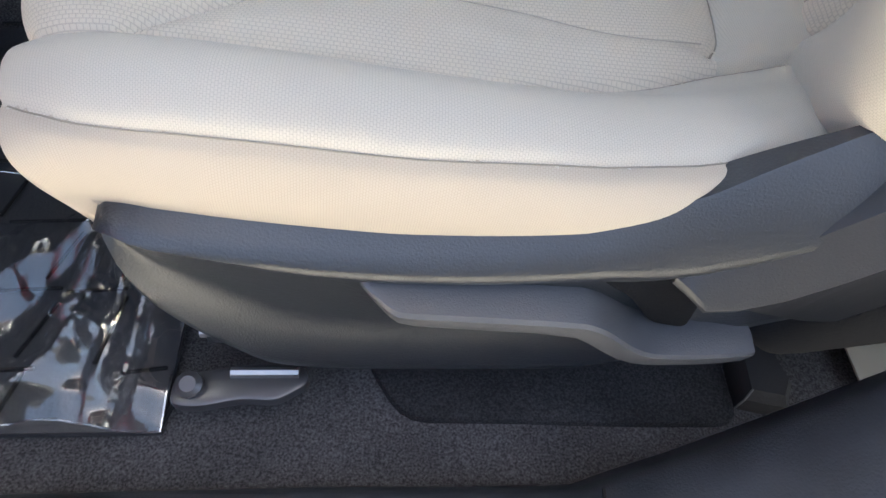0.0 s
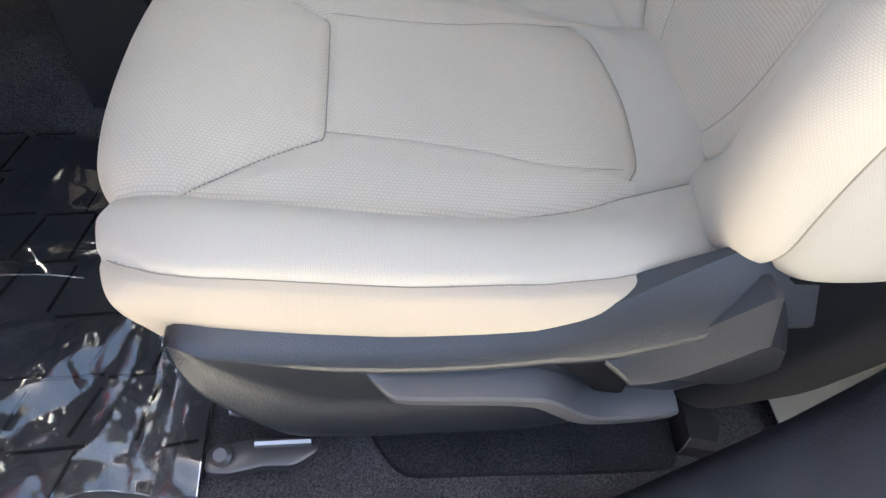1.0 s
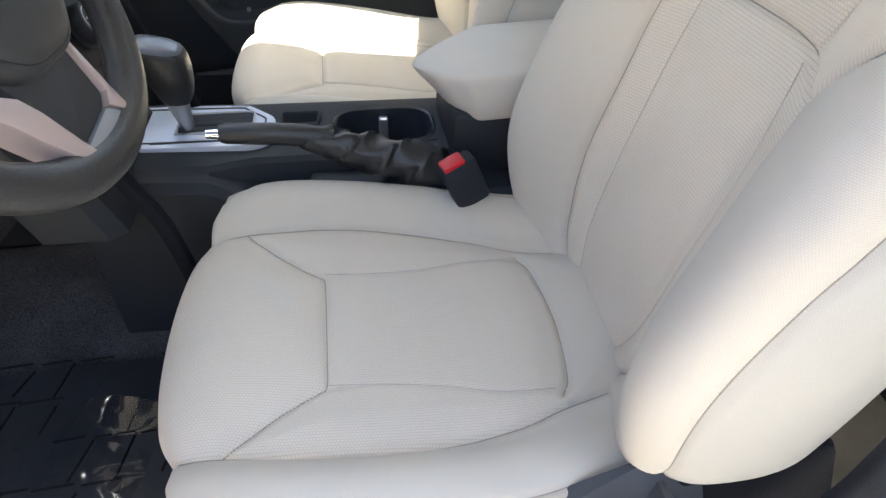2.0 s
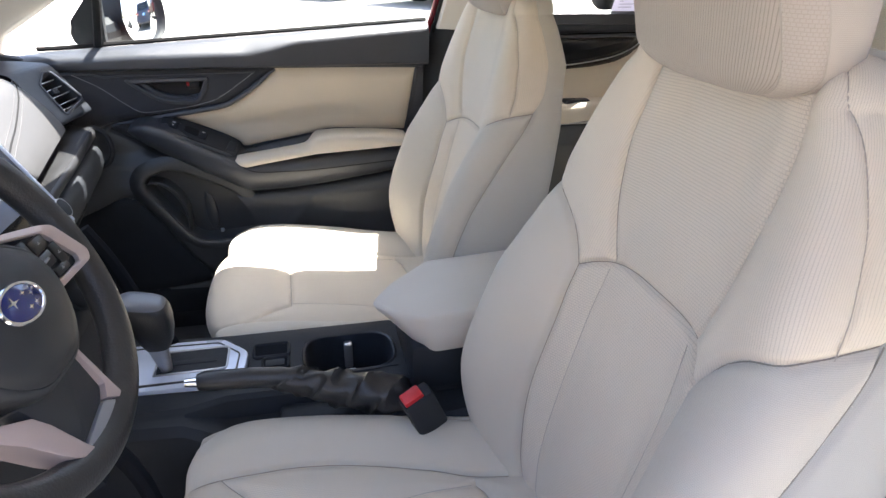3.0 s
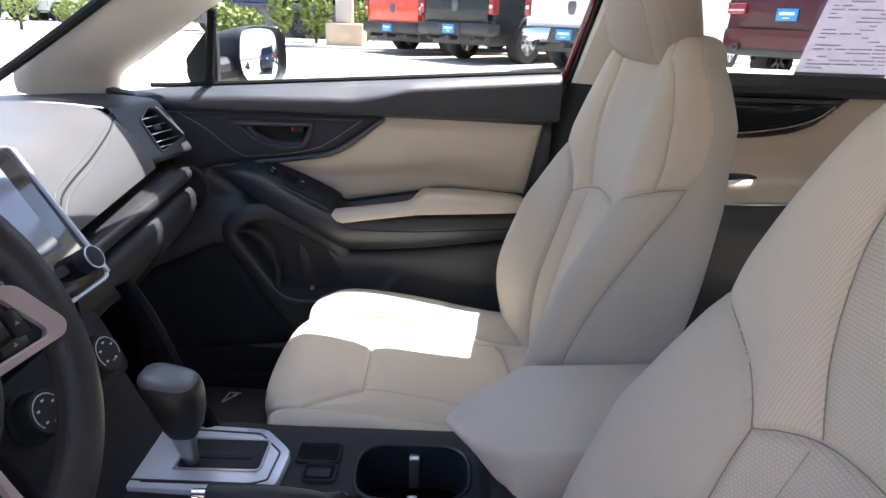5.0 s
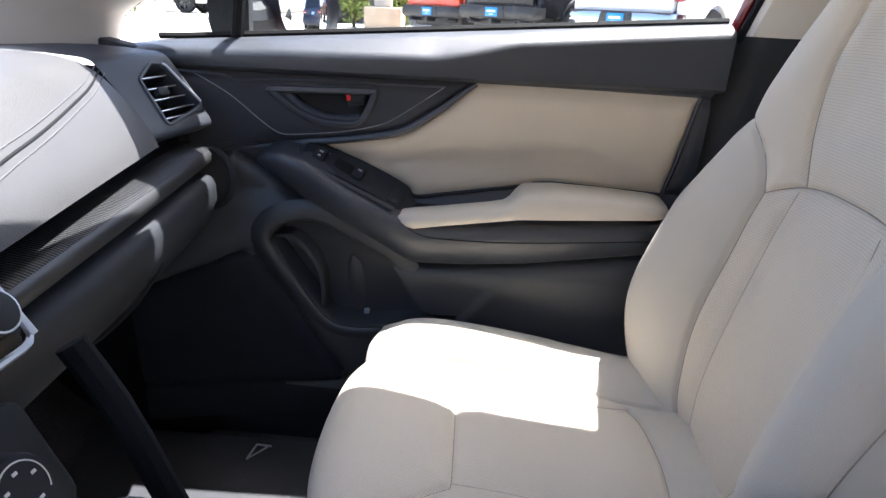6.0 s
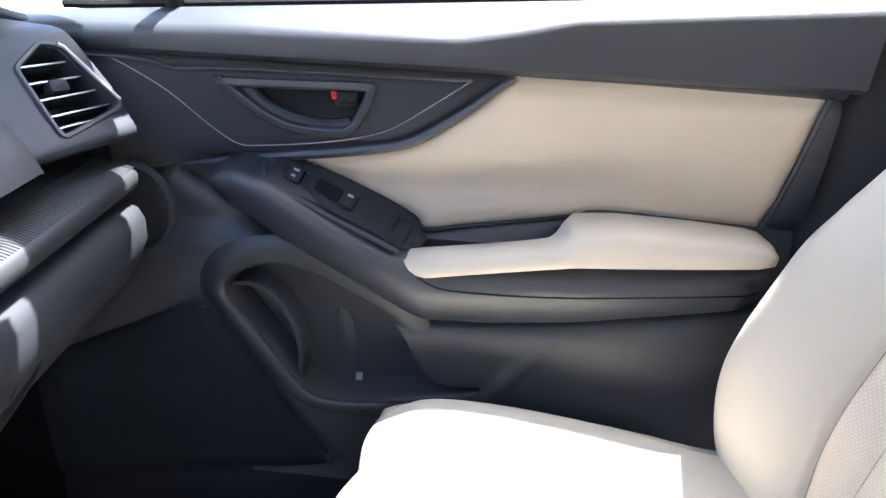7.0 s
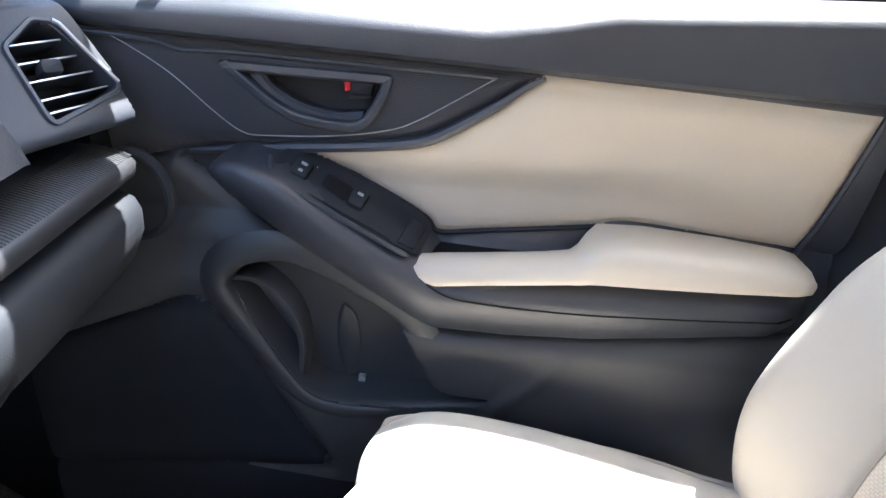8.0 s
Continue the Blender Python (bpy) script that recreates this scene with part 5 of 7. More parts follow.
def rdoor_surface(u, v):
    y = np.interp(v, [0.36, 0.7, 0.78, 0.84, 0.95, 1.05, 1.12], [1.05, 1.055, 1.045, 1.06, 1.085, 1.085, 1.08])
    return np.stack([u, y, v], 1)


rear_belt = [(0.575, 1.062), (0.784, 1.074), (0.9, 1.076), (1.24, 1.080)]
rear_pod = [(0.575, 0.972), (0.70, 0.977), (0.804, 0.983), (0.869, 0.989), (0.928, 1.002), (0.965, 1.020), (0.995, 1.045), (1.025, 1.076)]
rear_low = [(0.575, 0.835), (0.9, 0.855), (1.24, 0.885)]
r_belt, r_pod, r_low = course(rear_belt, 0), course(rear_pod, 0), course(rear_low, 0)
quilt(rdoor, np.linspace(0.575, 1.24, 230), np.linspace(0.36, 1.12, 200), rdoor_surface, [(rear_belt, 1.0), (rear_pod, 1.0), (rear_low, 1.0)],
      [("belt_trim", black_door, "black belt trim", lambda u, v: v > r_belt(u)),
       ("handle_pod", black_gloss, "gloss black handle surround", lambda u, v: (v > r_pod(u)) & (u < 1.025)),
       ("insert", vinyl_warm, "cream door insert", lambda u, v: v > r_low(u)),
       ("lower_panel", door_low, "", lambda u, v: u < 9)], depth=0.005, width=0.004, puff=0.005, reach=0.015)
plate_l = rounded([(0.69, 1.004), (0.80, 1.006), (0.88, 1.017), (0.93, 1.032), (0.97, 1.062), (0.69, 1.060)], 0.012)
part("handle_plate", slab(plate_l, 'y', 1.086, 1.074, 0.003), weave_black, rdoor, "gloss black woven-pattern handle plate")
part("plate_edge", tube([(x, 1.0775, z) for x, z in ((0.62, 1.066), (0.78, 1.0685), (0.90, 1.070), (1.00, 1.071))], 0.0045, 8), black_door, rdoor, "satin edge over the handle plate")
part("handle_trim", tube(spline([(0.62, 1.076, 0.986), (0.70, 1.076, 0.990), (0.799, 1.076, 0.997), (0.88, 1.076, 1.009), (0.926, 1.076, 1.021), (0.964, 1.076, 1.038), (0.992, 1.077, 1.062)], 40), 0.0016, 6), silver, rdoor, "silver line under the handle plate")
part("armrest", loft([[(x, 1.075, zt - 0.055), (x, yi + 0.006, zt - 0.052), (x, yi, zt - 0.040), (x, yi + 0.001, zt - 0.012), (x, yi + 0.010, zt - 0.002), (x, yi + 0.03, zt), (x, 1.075, zt - 0.002)] for x, zt, yi in ((0.70, 0.885, 1.045), (0.72, 0.893, 1.020), (0.80, 0.905, 1.008), (1.0, 0.912, 1.006), (1.14, 0.915, 1.012), (1.16, 0.905, 1.040))]), vinyl_cream, rdoor, "cream armrest", 45)
part("pull_cup", slab(rounded([(0.76, 1.030), (0.83, 1.026), (0.83, 1.060), (0.76, 1.062)], 0.008), 'z', 0.890, 0.9085, 0.002), black_soft, rdoor, "black pull cup")
part("armrest_joint", tube([(0.69, 1.052, 0.838), (0.80, 1.012, 0.850), (1.0, 1.010, 0.857), (1.15, 1.018, 0.862)], 0.003, 6), silver, rdoor, "thin bright line under the armrest")
part("sill_ledge", loft([[(x, 1.07, 1.10), (x, 1.073, 1.125), (x, 1.085, 1.134), (x, 1.11, 1.132), (x, 1.115, 1.09)] for x in np.linspace(0.575, 1.22, 8)]), black_door, rdoor, "black sill ledge")

# price sheet in the rear window
sticker = thing("window_sticker", (0.96, 1.06, 1.12), "printed paper price sheet taped inside the rear window", "sticker")
def on_glass(x, z, d=0.0):
    return (x, win_y(z) + 0.008 - d, z)
corners = [(0.885, 1.125), (1.085, 1.128), (1.10, 1.425), (0.905, 1.42)]
def at_sheet(s, t, d=0.0):
    a, b, c, e = [Vector(q) for q in corners]
    q = a * (1 - s) * (1 - t) + b * s * (1 - t) + c * s * t + e * (1 - s) * t
    return on_glass(q.x, q.y, d)
part("sheet", thick(sheet(8, 10, lambda s, t: at_sheet(s, t)), 0.0006), paper, sticker, "white printed sheet")
random.seed(5)
bars = []
for r in range(34):
    t = 0.05 + r * 0.0262
    s = 0.08
    while s < 0.9:
        w = random.uniform(0.05, 0.28)
        if random.random() < 0.75:
            bars.append(sheet(1, 1, lambda p, q, s=s, w=w, t=t: at_sheet(min(s + w * p, 0.93), t + 0.009 * q, 0.0012)))
        s += w + 0.03
part("print", join(*bars), pale_print, sticker, "unreadable grey print")
# ---- dashboard ----
dash = thing("dashboard", (-0.5, 0.6, 0.70), "black padded dashboard with tonal stitching and a glove box", "dashboard")


def pad_lip(y):
    return float(np.interp(y, [0.44, 0.66, 0.89], [-0.356, -0.390, -0.424]))


def pad_profile(y):
    """The section of the upper pad at a place across the car: a flat top, a sloping face and a crisp lower edge."""
    x, z = pad_lip(y), float(np.interp(y, [0.44, 0.89], [0.917, 0.918]))
    return [(-1.0, 1.000), (-0.90, 1.022), (-0.74, 1.034), (x - 0.17, 1.036), (x - 0.105, 1.029), (x - 0.070, 1.012), (x - 0.034, 0.974), (x - 0.008, 0.935), (x - 0.001, z + 0.007), (x - 0.002, z + 0.001), (x - 0.009, z - 0.002), (x - 0.05, z - 0.006), (-0.60, 0.890), (-1.0, 0.87)]


rings = []
for y in np.linspace(0.44, 0.887, 30):
    e = max(0.0, (y - 0.880) / 0.007) ** 2 * 0.004
    rings.append([(q[0] - e, y, q[1] - e) for q in spline(pad_profile(y), 70)])
part("upper_pad", loft(rings), black_pad, dash, "black padded top, bright in the sun", 60)
ys2 = np.linspace(-0.33, 0.44, 10)
part("driver_pad", loft([[(q[0], y, q[1]) for q in spline([(-1.0, 1.005), (-0.72, 1.035), (-0.55, 1.05), (-0.45, 1.06), (-0.42, 1.03), (-0.43, 0.90), (-0.46, 0.80), (-1.0, 0.78)], 30)] for y in ys2]), black_pad, dash, "black padded instrument hood", 60)


def on_pad(x, y):
    p = spline(pad_profile(y)[1:9], 60)
    p = p[np.argsort(p[:, 0])]
    return float(np.interp(x, p[:, 0], p[:, 1]))


# stitched seam that sweeps from the vent down to the screen
sw = spline([(-0.497, 0.887), (-0.472, 0.82), (-0.449, 0.74), (-0.428, 0.66), (-0.409, 0.58), (-0.396, 0.53), (-0.384, 0.50), (-0.372, 0.485)], 110)
line = [(p[0], p[1], on_pad(p[0], p[1])) for p in sw]
part("dash_seam", tube([(p[0], p[1], p[2] + 0.0002) for p in line], 0.0016, 6), black_rubber, dash, "sewn groove")
for o in (-0.0052, 0.0052):
    row = [(p[0] + o, p[1] + 0.3 * o, on_pad(p[0] + o, p[1] + 0.3 * o) + 0.0004) for p in sw]
    part("dash_stitching", join(*[tube([a, tuple(0.25 * i + 0.75 * j for i, j in zip(a, b))], 0.0008, 5) for a, b in zip(row[:-1], row[1:])]), grey_thread, dash, "grey stitching")

# plain end piece that holds the vent
VENT_AT, VENT_N = Vector((-0.450, 0.978, 0.972)), Vector((0.80, -0.15, 0.58)).normalized()
END_PROFILE = spline([(-0.62, 0.896), (-0.50, 0.905), (-0.440, 0.9135), (-0.424, 0.919), (-0.4185, 0.929), (-0.434, 0.950), (-0.450, 0.972), (-0.467, 0.996), (-0.484, 1.019), (-0.497, 1.028), (-0.53, 1.032), (-0.65, 1.034), (-0.95, 1.015)], 400)
END_S = np.r_[0, np.cumsum(np.linalg.norm(np.diff(END_PROFILE, axis=0), axis=1))]
END_S -= END_S[int(np.argmin(np.hypot(END_PROFILE[:, 0] + 0.450, END_PROFILE[:, 1] - 0.972)))]


def end_surface(u, v):
    x, z = np.interp(v, END_S, END_PROFILE[:, 0]), np.interp(v, END_S, END_PROFILE[:, 1])
    return np.stack([x + 0.184 * u, 0.978 + 0.983 * u, z], 1)


vo = rounded([(-0.039, 0.030), (0.004, 0.052), (0.026, 0.047), (0.051, -0.020), (0.044, -0.026), (-0.044, -0.041)], 0.005)
quilt(dash, np.linspace(-0.092, 0.062, 90), np.r_[np.linspace(END_S[0], -0.06, 10)[:-1], np.linspace(-0.06, 0.08, 80), np.linspace(0.08, END_S[-1], 10)[1:]], end_surface, [], [
    ("", None, "", inside(vo)), ("end_piece", dash_black, "smooth black end piece round the vent", lambda u, v: u < 0.057 + 0.25 * np.minimum(v, 0))])

# trim strip below the pad
def strip_x(y):
    return float(np.interp(y, [0.44, 0.60, 0.80, 1.02], [-0.352, -0.368, -0.386, -0.410]))


strip = []
for y in np.r_[np.linspace(0.44, 1.00, 24), 1.012, 1.020, 1.024]:
    x, e = strip_x(y), max(0.0, (y - 1.0) / 0.024) ** 2 * 0.010
    strip.append([(x - 0.12, y, 0.896 - e), (x - 0.046 - e, y, 0.896 - e), (x - 0.014 - e, y, 0.8905 - e), (x - 0.004 - e, y, 0.887 - e), (x - e, y, 0.880), (x - 0.001 - e, y, 0.869 + 0.3 * e), (x - 0.010 - e, y, 0.862 + 0.3 * e), (x - 0.12, y, 0.860)])
part("trim_strip", loft(strip), strip_m, dash, "ribbed dark trim strip", 50)
part("strip_ribs", join(*[tube([(strip_x(y) - 0.046, y, 0.8958), (strip_x(y) - 0.015, y, 0.8906), (strip_x(y) - 0.005, y, 0.8873)], 0.0011, 5) for y in np.arange(0.45, 1.01, 0.0042)]), strip_m, dash, "fine ribs of the strip")
part("strip_gap", thick(sheet(20, 1, lambda s, t: (strip_x(0.44 + 0.56 * s) - 0.020 - 0.02 * t, 0.44 + 0.56 * s, 0.858)), 0.003), black_rubber, dash, "dark gap under the strip")


def glove_ring(y):
    x = float(np.interp(y, [0.44, 0.60, 0.80, 1.035], [-0.366, -0.374, -0.388, -0.412]))
    e = max(0.0, (y - 0.985) / 0.035) ** 2 * 0.022
    return [(q[0] - (e if q[0] > x - 0.1 else 0), y, q[1] + (e * 0.6 if q[1] < 0.80 else -e * 0.4)) for q in [(x - 0.15, 0.852), (x - 0.012, 0.852), (x + 0.002, 0.847), (x + 0.008, 0.835), (x + 0.008, 0.812), (x - 0.002, 0.786), (x - 0.024, 0.756), (x - 0.050, 0.732), (x - 0.066, 0.724), (x - 0.080, 0.722), (x - 0.2, 0.715)]]


gb = part("glove_box", loft([glove_ring(y) for y in np.r_[np.linspace(0.46, 0.985, 22), 0.998, 1.008, 1.015, 1.020]]), black_soft, dash, "black glove box door", 50)


def on_glove(y, k, d=0.0):
    r = glove_ring(y)
    i = min(int(k), len(r) - 2)
    a, b = Vector(r[i]), Vector(r[i + 1])
    return tuple(a.lerp(b, k - i) + Vector((0.8, 0, -0.6)) * d)


part("catch_slot", tube([on_glove(0.66 + 0.115 * t, 7.3 - 2.6 * t ** 1.6, -0.001) for t in np.linspace(0, 1, 24)], [0.0015 + 0.0075 * math.sin(math.pi * min(1, 0.08 + 0.92 * t)) ** 0.7 for t in np.linspace(0, 1, 24)], 8), black_rubber, gb, "dark finger slot")
part("catch_edge", tube([on_glove(0.665 + 0.108 * t, 7.75 - 2.6 * t ** 1.6, 0.001) for t in np.linspace(0, 1, 24)], 0.0014, 6), strip_m, gb, "paler edge of the slot")
part("glove_mark", tube([on_glove(0.742 + 0.006 * math.cos(a), 5.1 + 0.28 * math.sin(a), 0.0006) for a in np.linspace(0.6, 5.2, 12)], 0.0006, 5), strip_m, gb)
part("end_ring", tube([(-0.430 + 0.042 * math.cos(a), 1.030, 0.835 + 0.050 * math.sin(a)) for a in np.linspace(-1.9, 1.6, 26)], 0.006, 8), black_soft, dash, "black gasket at the dashboard's end")
part("kick_panel", box(-1.0, -0.47, 1.035, 1.085, 0.30, 1.0, 0.02), deep_black, dash, "black kick panel beside the footwell")
part("lower_shelf", thick(sheet(8, 4, lambda s, t: (-0.53 - 0.42 * s, 0.46 + 0.58 * t, 0.735 - 0.15 * s)), 0.02), deep_black, dash, "black underside of the dashboard")

# end vent
vent = thing("air_vent", (-0.46, 1.0, 0.93), "black air vent with four bright-edged slats", "air vent")
vm = facing(VENT_AT, VENT_N)
rings = []
for pts, d in ((inset(vo, -0.004), -0.004), (inset(vo, -0.0042), 0.0015), (inset(vo, -0.0035), 0.0032), (inset(vo, -0.0006), 0.0034), (inset(vo, 0.0008), 0.002), (inset(vo, 0.0035), -0.05)):
    rings.append([(p[0], p[1], d) for p in pts])
part("surround", moved(loft(rings, True, False), vm), black_door, vent, "black surround")
part("rim", moved(tube([(0.0225, 0.0500, 0.0036), (0.028, 0.046, 0.0036), (0.040, 0.012, 0.0036), (0.0515, -0.0195, 0.0036)], 0.0022, 8), vm), silver, vent, "satin silver edge")
part("duct", moved(slab(inset(vo, 0.002), 'z', -0.06, -0.045), vm), seat_dark, vent)
for i, v in enumerate((0.034, 0.0165, -0.001, -0.0185, -0.031)):
    a, b = -0.039 - 0.003 * i / 4, float(np.interp(v, [-0.02, 0.047], [0.047, 0.024])) - 0.001
    if v < -0.02:
        b = 0.022
    part("slat", moved(box(a, b, v - 0.0014, v + 0.0014, -0.030, -0.005, 0.0007), vm), black_soft, vent)
    # Silver strip put in for the sunlight that whitens each slat's edge.
    part("slat_glint", moved(box(a + 0.001, b - 0.001, v - 0.0008, v + 0.0008, -0.0052, -0.0040, 0.0003), vm), silver, vent, "thin silver strip put in for the sunlit slat edge")
part("slat_knob", moved(slab(rounded([(-0.018, 0.004), (0.006, 0.002), (0.010, 0.016), (-0.012, 0.018)], 0.005), 'z', -0.012, -0.001, 0.003), vm), black_soft, vent, "black adjusting knob")

# ---- centre stack ----
stack = thing("centre_stack", (-0.35, 0.315, 0.62), "black centre stack with a touch screen and climate dials", "centre stack")
sm = facing((-0.346, 0.312, 0.966), (0.87, -0.03, 0.49))
scr = part("screen_housing", moved(slab(rounded([(-0.118, -0.093), (0.118, -0.093), (0.112, 0.096), (-0.112, 0.096)], 0.012), 'z', -0.05, 0.006, 0.004), sm), black_gloss, stack, "gloss black screen housing")
# Display's blue-grey holds the sky's reflection, put into the base colour.
screen_sky_tint = material("screen_sky_tint", (0.15, 0.19, 0.28), 0.12, vary=0.03, spec=0.9)
part("display", moved(slab(rounded([(-0.078, -0.034), (0.078, -0.034), (0.076, 0.076), (-0.076, 0.076)], 0.004), 'z', 0.004, 0.0075, 0.0008), sm), screen_sky_tint, scr, "sleeping display with the sky's reflection in its colour")
part("display_edge", moved(tube([(p[0], p[1], 0.006) for p in rounded([(-0.117, -0.092), (0.117, -0.092), (0.111, 0.095), (-0.111, 0.095)], 0.012)] + [(-0.117, -0.085, 0.006)], 0.0028, 6), sm), silver, scr, "satin silver edge")
for s in (-1, 1):
    part("bezel_side", moved(slab([(s * 0.1145, -0.088), (s * 0.1205, -0.088), (s * 0.1145, 0.090), (s * 0.1085, 0.090)], 'z', -0.03, 0.0095, 0.002), sm), silver_sky_plate, scr, "bright satin side of the screen")
    part("tuner_knob", moved(lathe([(0.0155, 0), (0.0155, 0.014), (0.0135, 0.019), (0.012, 0.0195), (0.0005, 0.0195)], 24), sm @ pose(s * 0.092, -0.062, 0.006)), black_soft, scr, "round black knob")
    part("knob_ring", moved(tube([(0.0142 * math.cos(a), 0.0142 * math.sin(a), 0.0240) for a in np.linspace(0, 2 * math.pi, 30)], 0.0010, 6), sm @ pose(s * 0.092, -0.062, 0.0)), silver, scr, "silver knob ring")
for i in range(4):
    part("radio_key", moved(box(-0.062 + i * 0.032, -0.034 + i * 0.032, -0.064, -0.052, 0.005, 0.009, 0.0015), sm), black_soft, scr)
part("card_slot", moved(box(-0.060, 0.060, -0.083, -0.077, 0.005, 0.0075, 0.001), sm), grey_trim, scr)
for i in range(5):
    part("key_mark", moved(box(-0.110, -0.100, -0.02 + i * 0.02, -0.0185 + i * 0.02, 0.0072, 0.0077, 0.0002), sm), white_mark, scr)
cm = facing((-0.302, 0.285, 0.802), (0.90, 0, 0.43))
clim = part("climate_panel", moved(slab(rounded([(-0.205, -0.050), (0.142, -0.050), (0.147, 0.042), (-0.205, 0.042)], 0.014), 'z', -0.06, 0.0, 0.005), cm), black_soft, stack, "black climate panel")
for u in (-0.156, -0.034, 0.088):
    d = part("dial", moved(lathe([(0.030, 0), (0.031, 0.004), (0.027, 0.006), (0.026, 0.020), (0.0235, 0.024), (0.019, 0.0245), (0.0005, 0.0235)], 32), cm @ pose(u, -0.004, 0)), black_soft, clim, "black climate dial")
    part("dial_mark", moved(join(*[box(0.013 * math.cos(a) - 0.002, 0.013 * math.cos(a) + 0.002, 0.013 * math.sin(a) - 0.0012, 0.013 * math.sin(a) + 0.0012, 0.0243, 0.0252, 0.0003) for a in (0.4, 1.5, 2.6, 3.8, 5.2)]), cm @ pose(u, -0.004, 0)), white_mark, clim, "white dial symbols")
    part("dial_arc", moved(tube([(0.0195 * math.cos(a), 0.0195 * math.sin(a), 0.0243) for a in np.linspace(-0.6, 3.7, 24)], 0.0007, 5), cm @ pose(u, -0.004, 0)), white_mark, clim, "pale arc round the dial")
    part("dial_pointer", moved(box(-0.002, 0.004, -0.0135, -0.0115, 0.0240, 0.0254, 0.0003), cm @ pose(u, -0.004, 0)), orange_mark, clim, "small orange mark")
stack_body = []
for z, x, w in ((0.60, -0.25, 0.150), (0.66, -0.275, 0.147), (0.74, -0.305, 0.144), (0.80, -0.335, 0.140), (0.88, -0.37, 0.135), (1.0, -0.40, 0.13)):
    stack_body.append([(x - 0.10, MID - 0.056 - w, z), (x - 0.02, MID - 0.056 - w, z), (x, MID - 0.056 - w + 0.015, z), (x, MID - 0.056 + w - 0.015, z), (x - 0.02, MID - 0.056 + w, z), (x - 0.10, MID - 0.056 + w, z)])
part("stack_body", loft(stack_body), black_soft, stack, "black plastic stack body")
for yy in (0.165, 0.470):
    part("knee_trim", tube(spline([(-0.30, yy, 0.86), (-0.27, yy, 0.80), (-0.235, yy, 0.70), (-0.20, yy, 0.62), (-0.18, yy, 0.50)], 14), 0.012, 8), deep_black, stack, "black padded knee trim")

# ---- centre console ----
console = thing("centre_console", (0.05, MID, 0.36), "black plastic centre console with a silver shifter plate", "console")
def console_ring(x):
    yn = np.interp(x, [-0.32, -0.20, -0.10, 0.0, 0.20, 0.45], [0.250, 0.246, 0.240, 0.232, 0.225, 0.225])
    zt = np.interp(x, [-0.32, -0.1, 0.45], [0.630, 0.622, 0.618])
    zn = np.interp(x, [-0.32, -0.16, -0.10, 0.20, 0.45], [0.622, 0.616, 0.585, 0.585, 0.60])
    ym = np.interp(x, [-0.32, -0.16, -0.10, 0.20, 0.45], [0.28, 0.285, 0.305, 0.305, 0.29])
    return [(x, yn, 0.34), (x, yn, zn - 0.05), (x, yn + 0.006, zn - 0.012), (x, yn + 0.018, zn), (x, ym - 0.006, zn + 0.001), (x, ym, zt - 0.006), (x, ym + 0.008, zt), (x, 0.340, zt),
            (x, 0.355, zt), (x, 0.447, zt), (x, 0.470, zt), (x, 0.490, zt - 0.003), (x, 0.498, zt - 0.014), (x, 0.500, 0.34)]
xs = [-0.34, -0.25, -0.16, -0.10, -0.05, 0.0, 0.022]
part("front_body", loft([console_ring(x) for x in xs]), black_soft, console, "black console body", 30)
part("rear_body", loft([console_ring(x) for x in (0.178, 0.25, 0.35, 0.45)]), black_soft, console, "black console body", 30)
side_n = [[q for q in console_ring(x)][:8] + [(x, 0.340, 0.34)] for x in (0.022, 0.10, 0.178)]
part("cup_wall", loft(side_n), black_soft, console, "", 30)
side_f = [[(x, 0.447, 0.34)] + console_ring(x)[9:] for x in (0.022, 0.10, 0.178)]
part("cup_wall", loft(side_f), black_soft, console, "", 30)
part("cup_floor", box(0.02, 0.18, 0.338, 0.449, 0.530, 0.545, 0.003), black_rubber, console, "black cup holder floor")
cup = rounded([(0.024, 0.341), (0.178, 0.341), (0.178, 0.446), (0.024, 0.446)], 0.045, 8)
sq = [(0.022 if p[0] < 0.1 else 0.180, 0.339 if p[1] < 0.393 else 0.448) for p in cup]
part("cup_rim", loft([[(p[0], p[1], 0.622) for p in inset(cup, -0.006)], [(p[0], p[1], 0.6245) for p in inset(cup, -0.003)], [(p[0], p[1], 0.6225) for p in cup], [(p[0], p[1], 0.55) for p in inset(cup, 0.004)]], True, False), grey_trim, console, "satin grey cup holder rim")
part("cup_deck", loft([[(p[0], p[1], 0.6215) for p in sq], [(p[0], p[1], 0.6215) for p in cup], [(p[0], p[1], 0.612) for p in cup], [(p[0], p[1], 0.612) for p in sq], [(p[0], p[1], 0.6215) for p in sq]], True, False), black_soft, console, "black deck round the cup holder")
for yv in (0.352, 0.436):
    part("cup_clip", box(0.095, 0.110, yv - 0.008, yv + 0.008, 0.560, 0.612, 0.003), silver, console, "silver cup clip")
for nm, o, label in (("coin_tray", [(-0.062, 0.405), (-0.004, 0.405), (-0.004, 0.442), (-0.062, 0.442)], "shallow black coin tray"), ("switch_well", [(-0.046, 0.368), (-0.004, 0.368), (-0.004, 0.398), (-0.046, 0.398)], "shallow black well")):
    o = rounded(o, 0.006)
    t = part(nm, loft([[(p[0], p[1], z) for p in inset(o, d)] for d, z in ((-0.003, 0.620), (-0.003, 0.6255), (-0.0015, 0.6268), (0.0, 0.6265), (0.002, 0.6225))], True, False), black_soft, console, label)
    # Near-black floor puts in the shade of depth; the tray isn't sunk.
    part("tray_floor", slab(inset(o, 0.0015), 'z', 0.619, 0.6228), deep_black, t)
part("switch_blank", box(-0.042, -0.010, 0.374, 0.393, 0.621, 0.6255, 0.002), black_soft, console, "black blank switch")
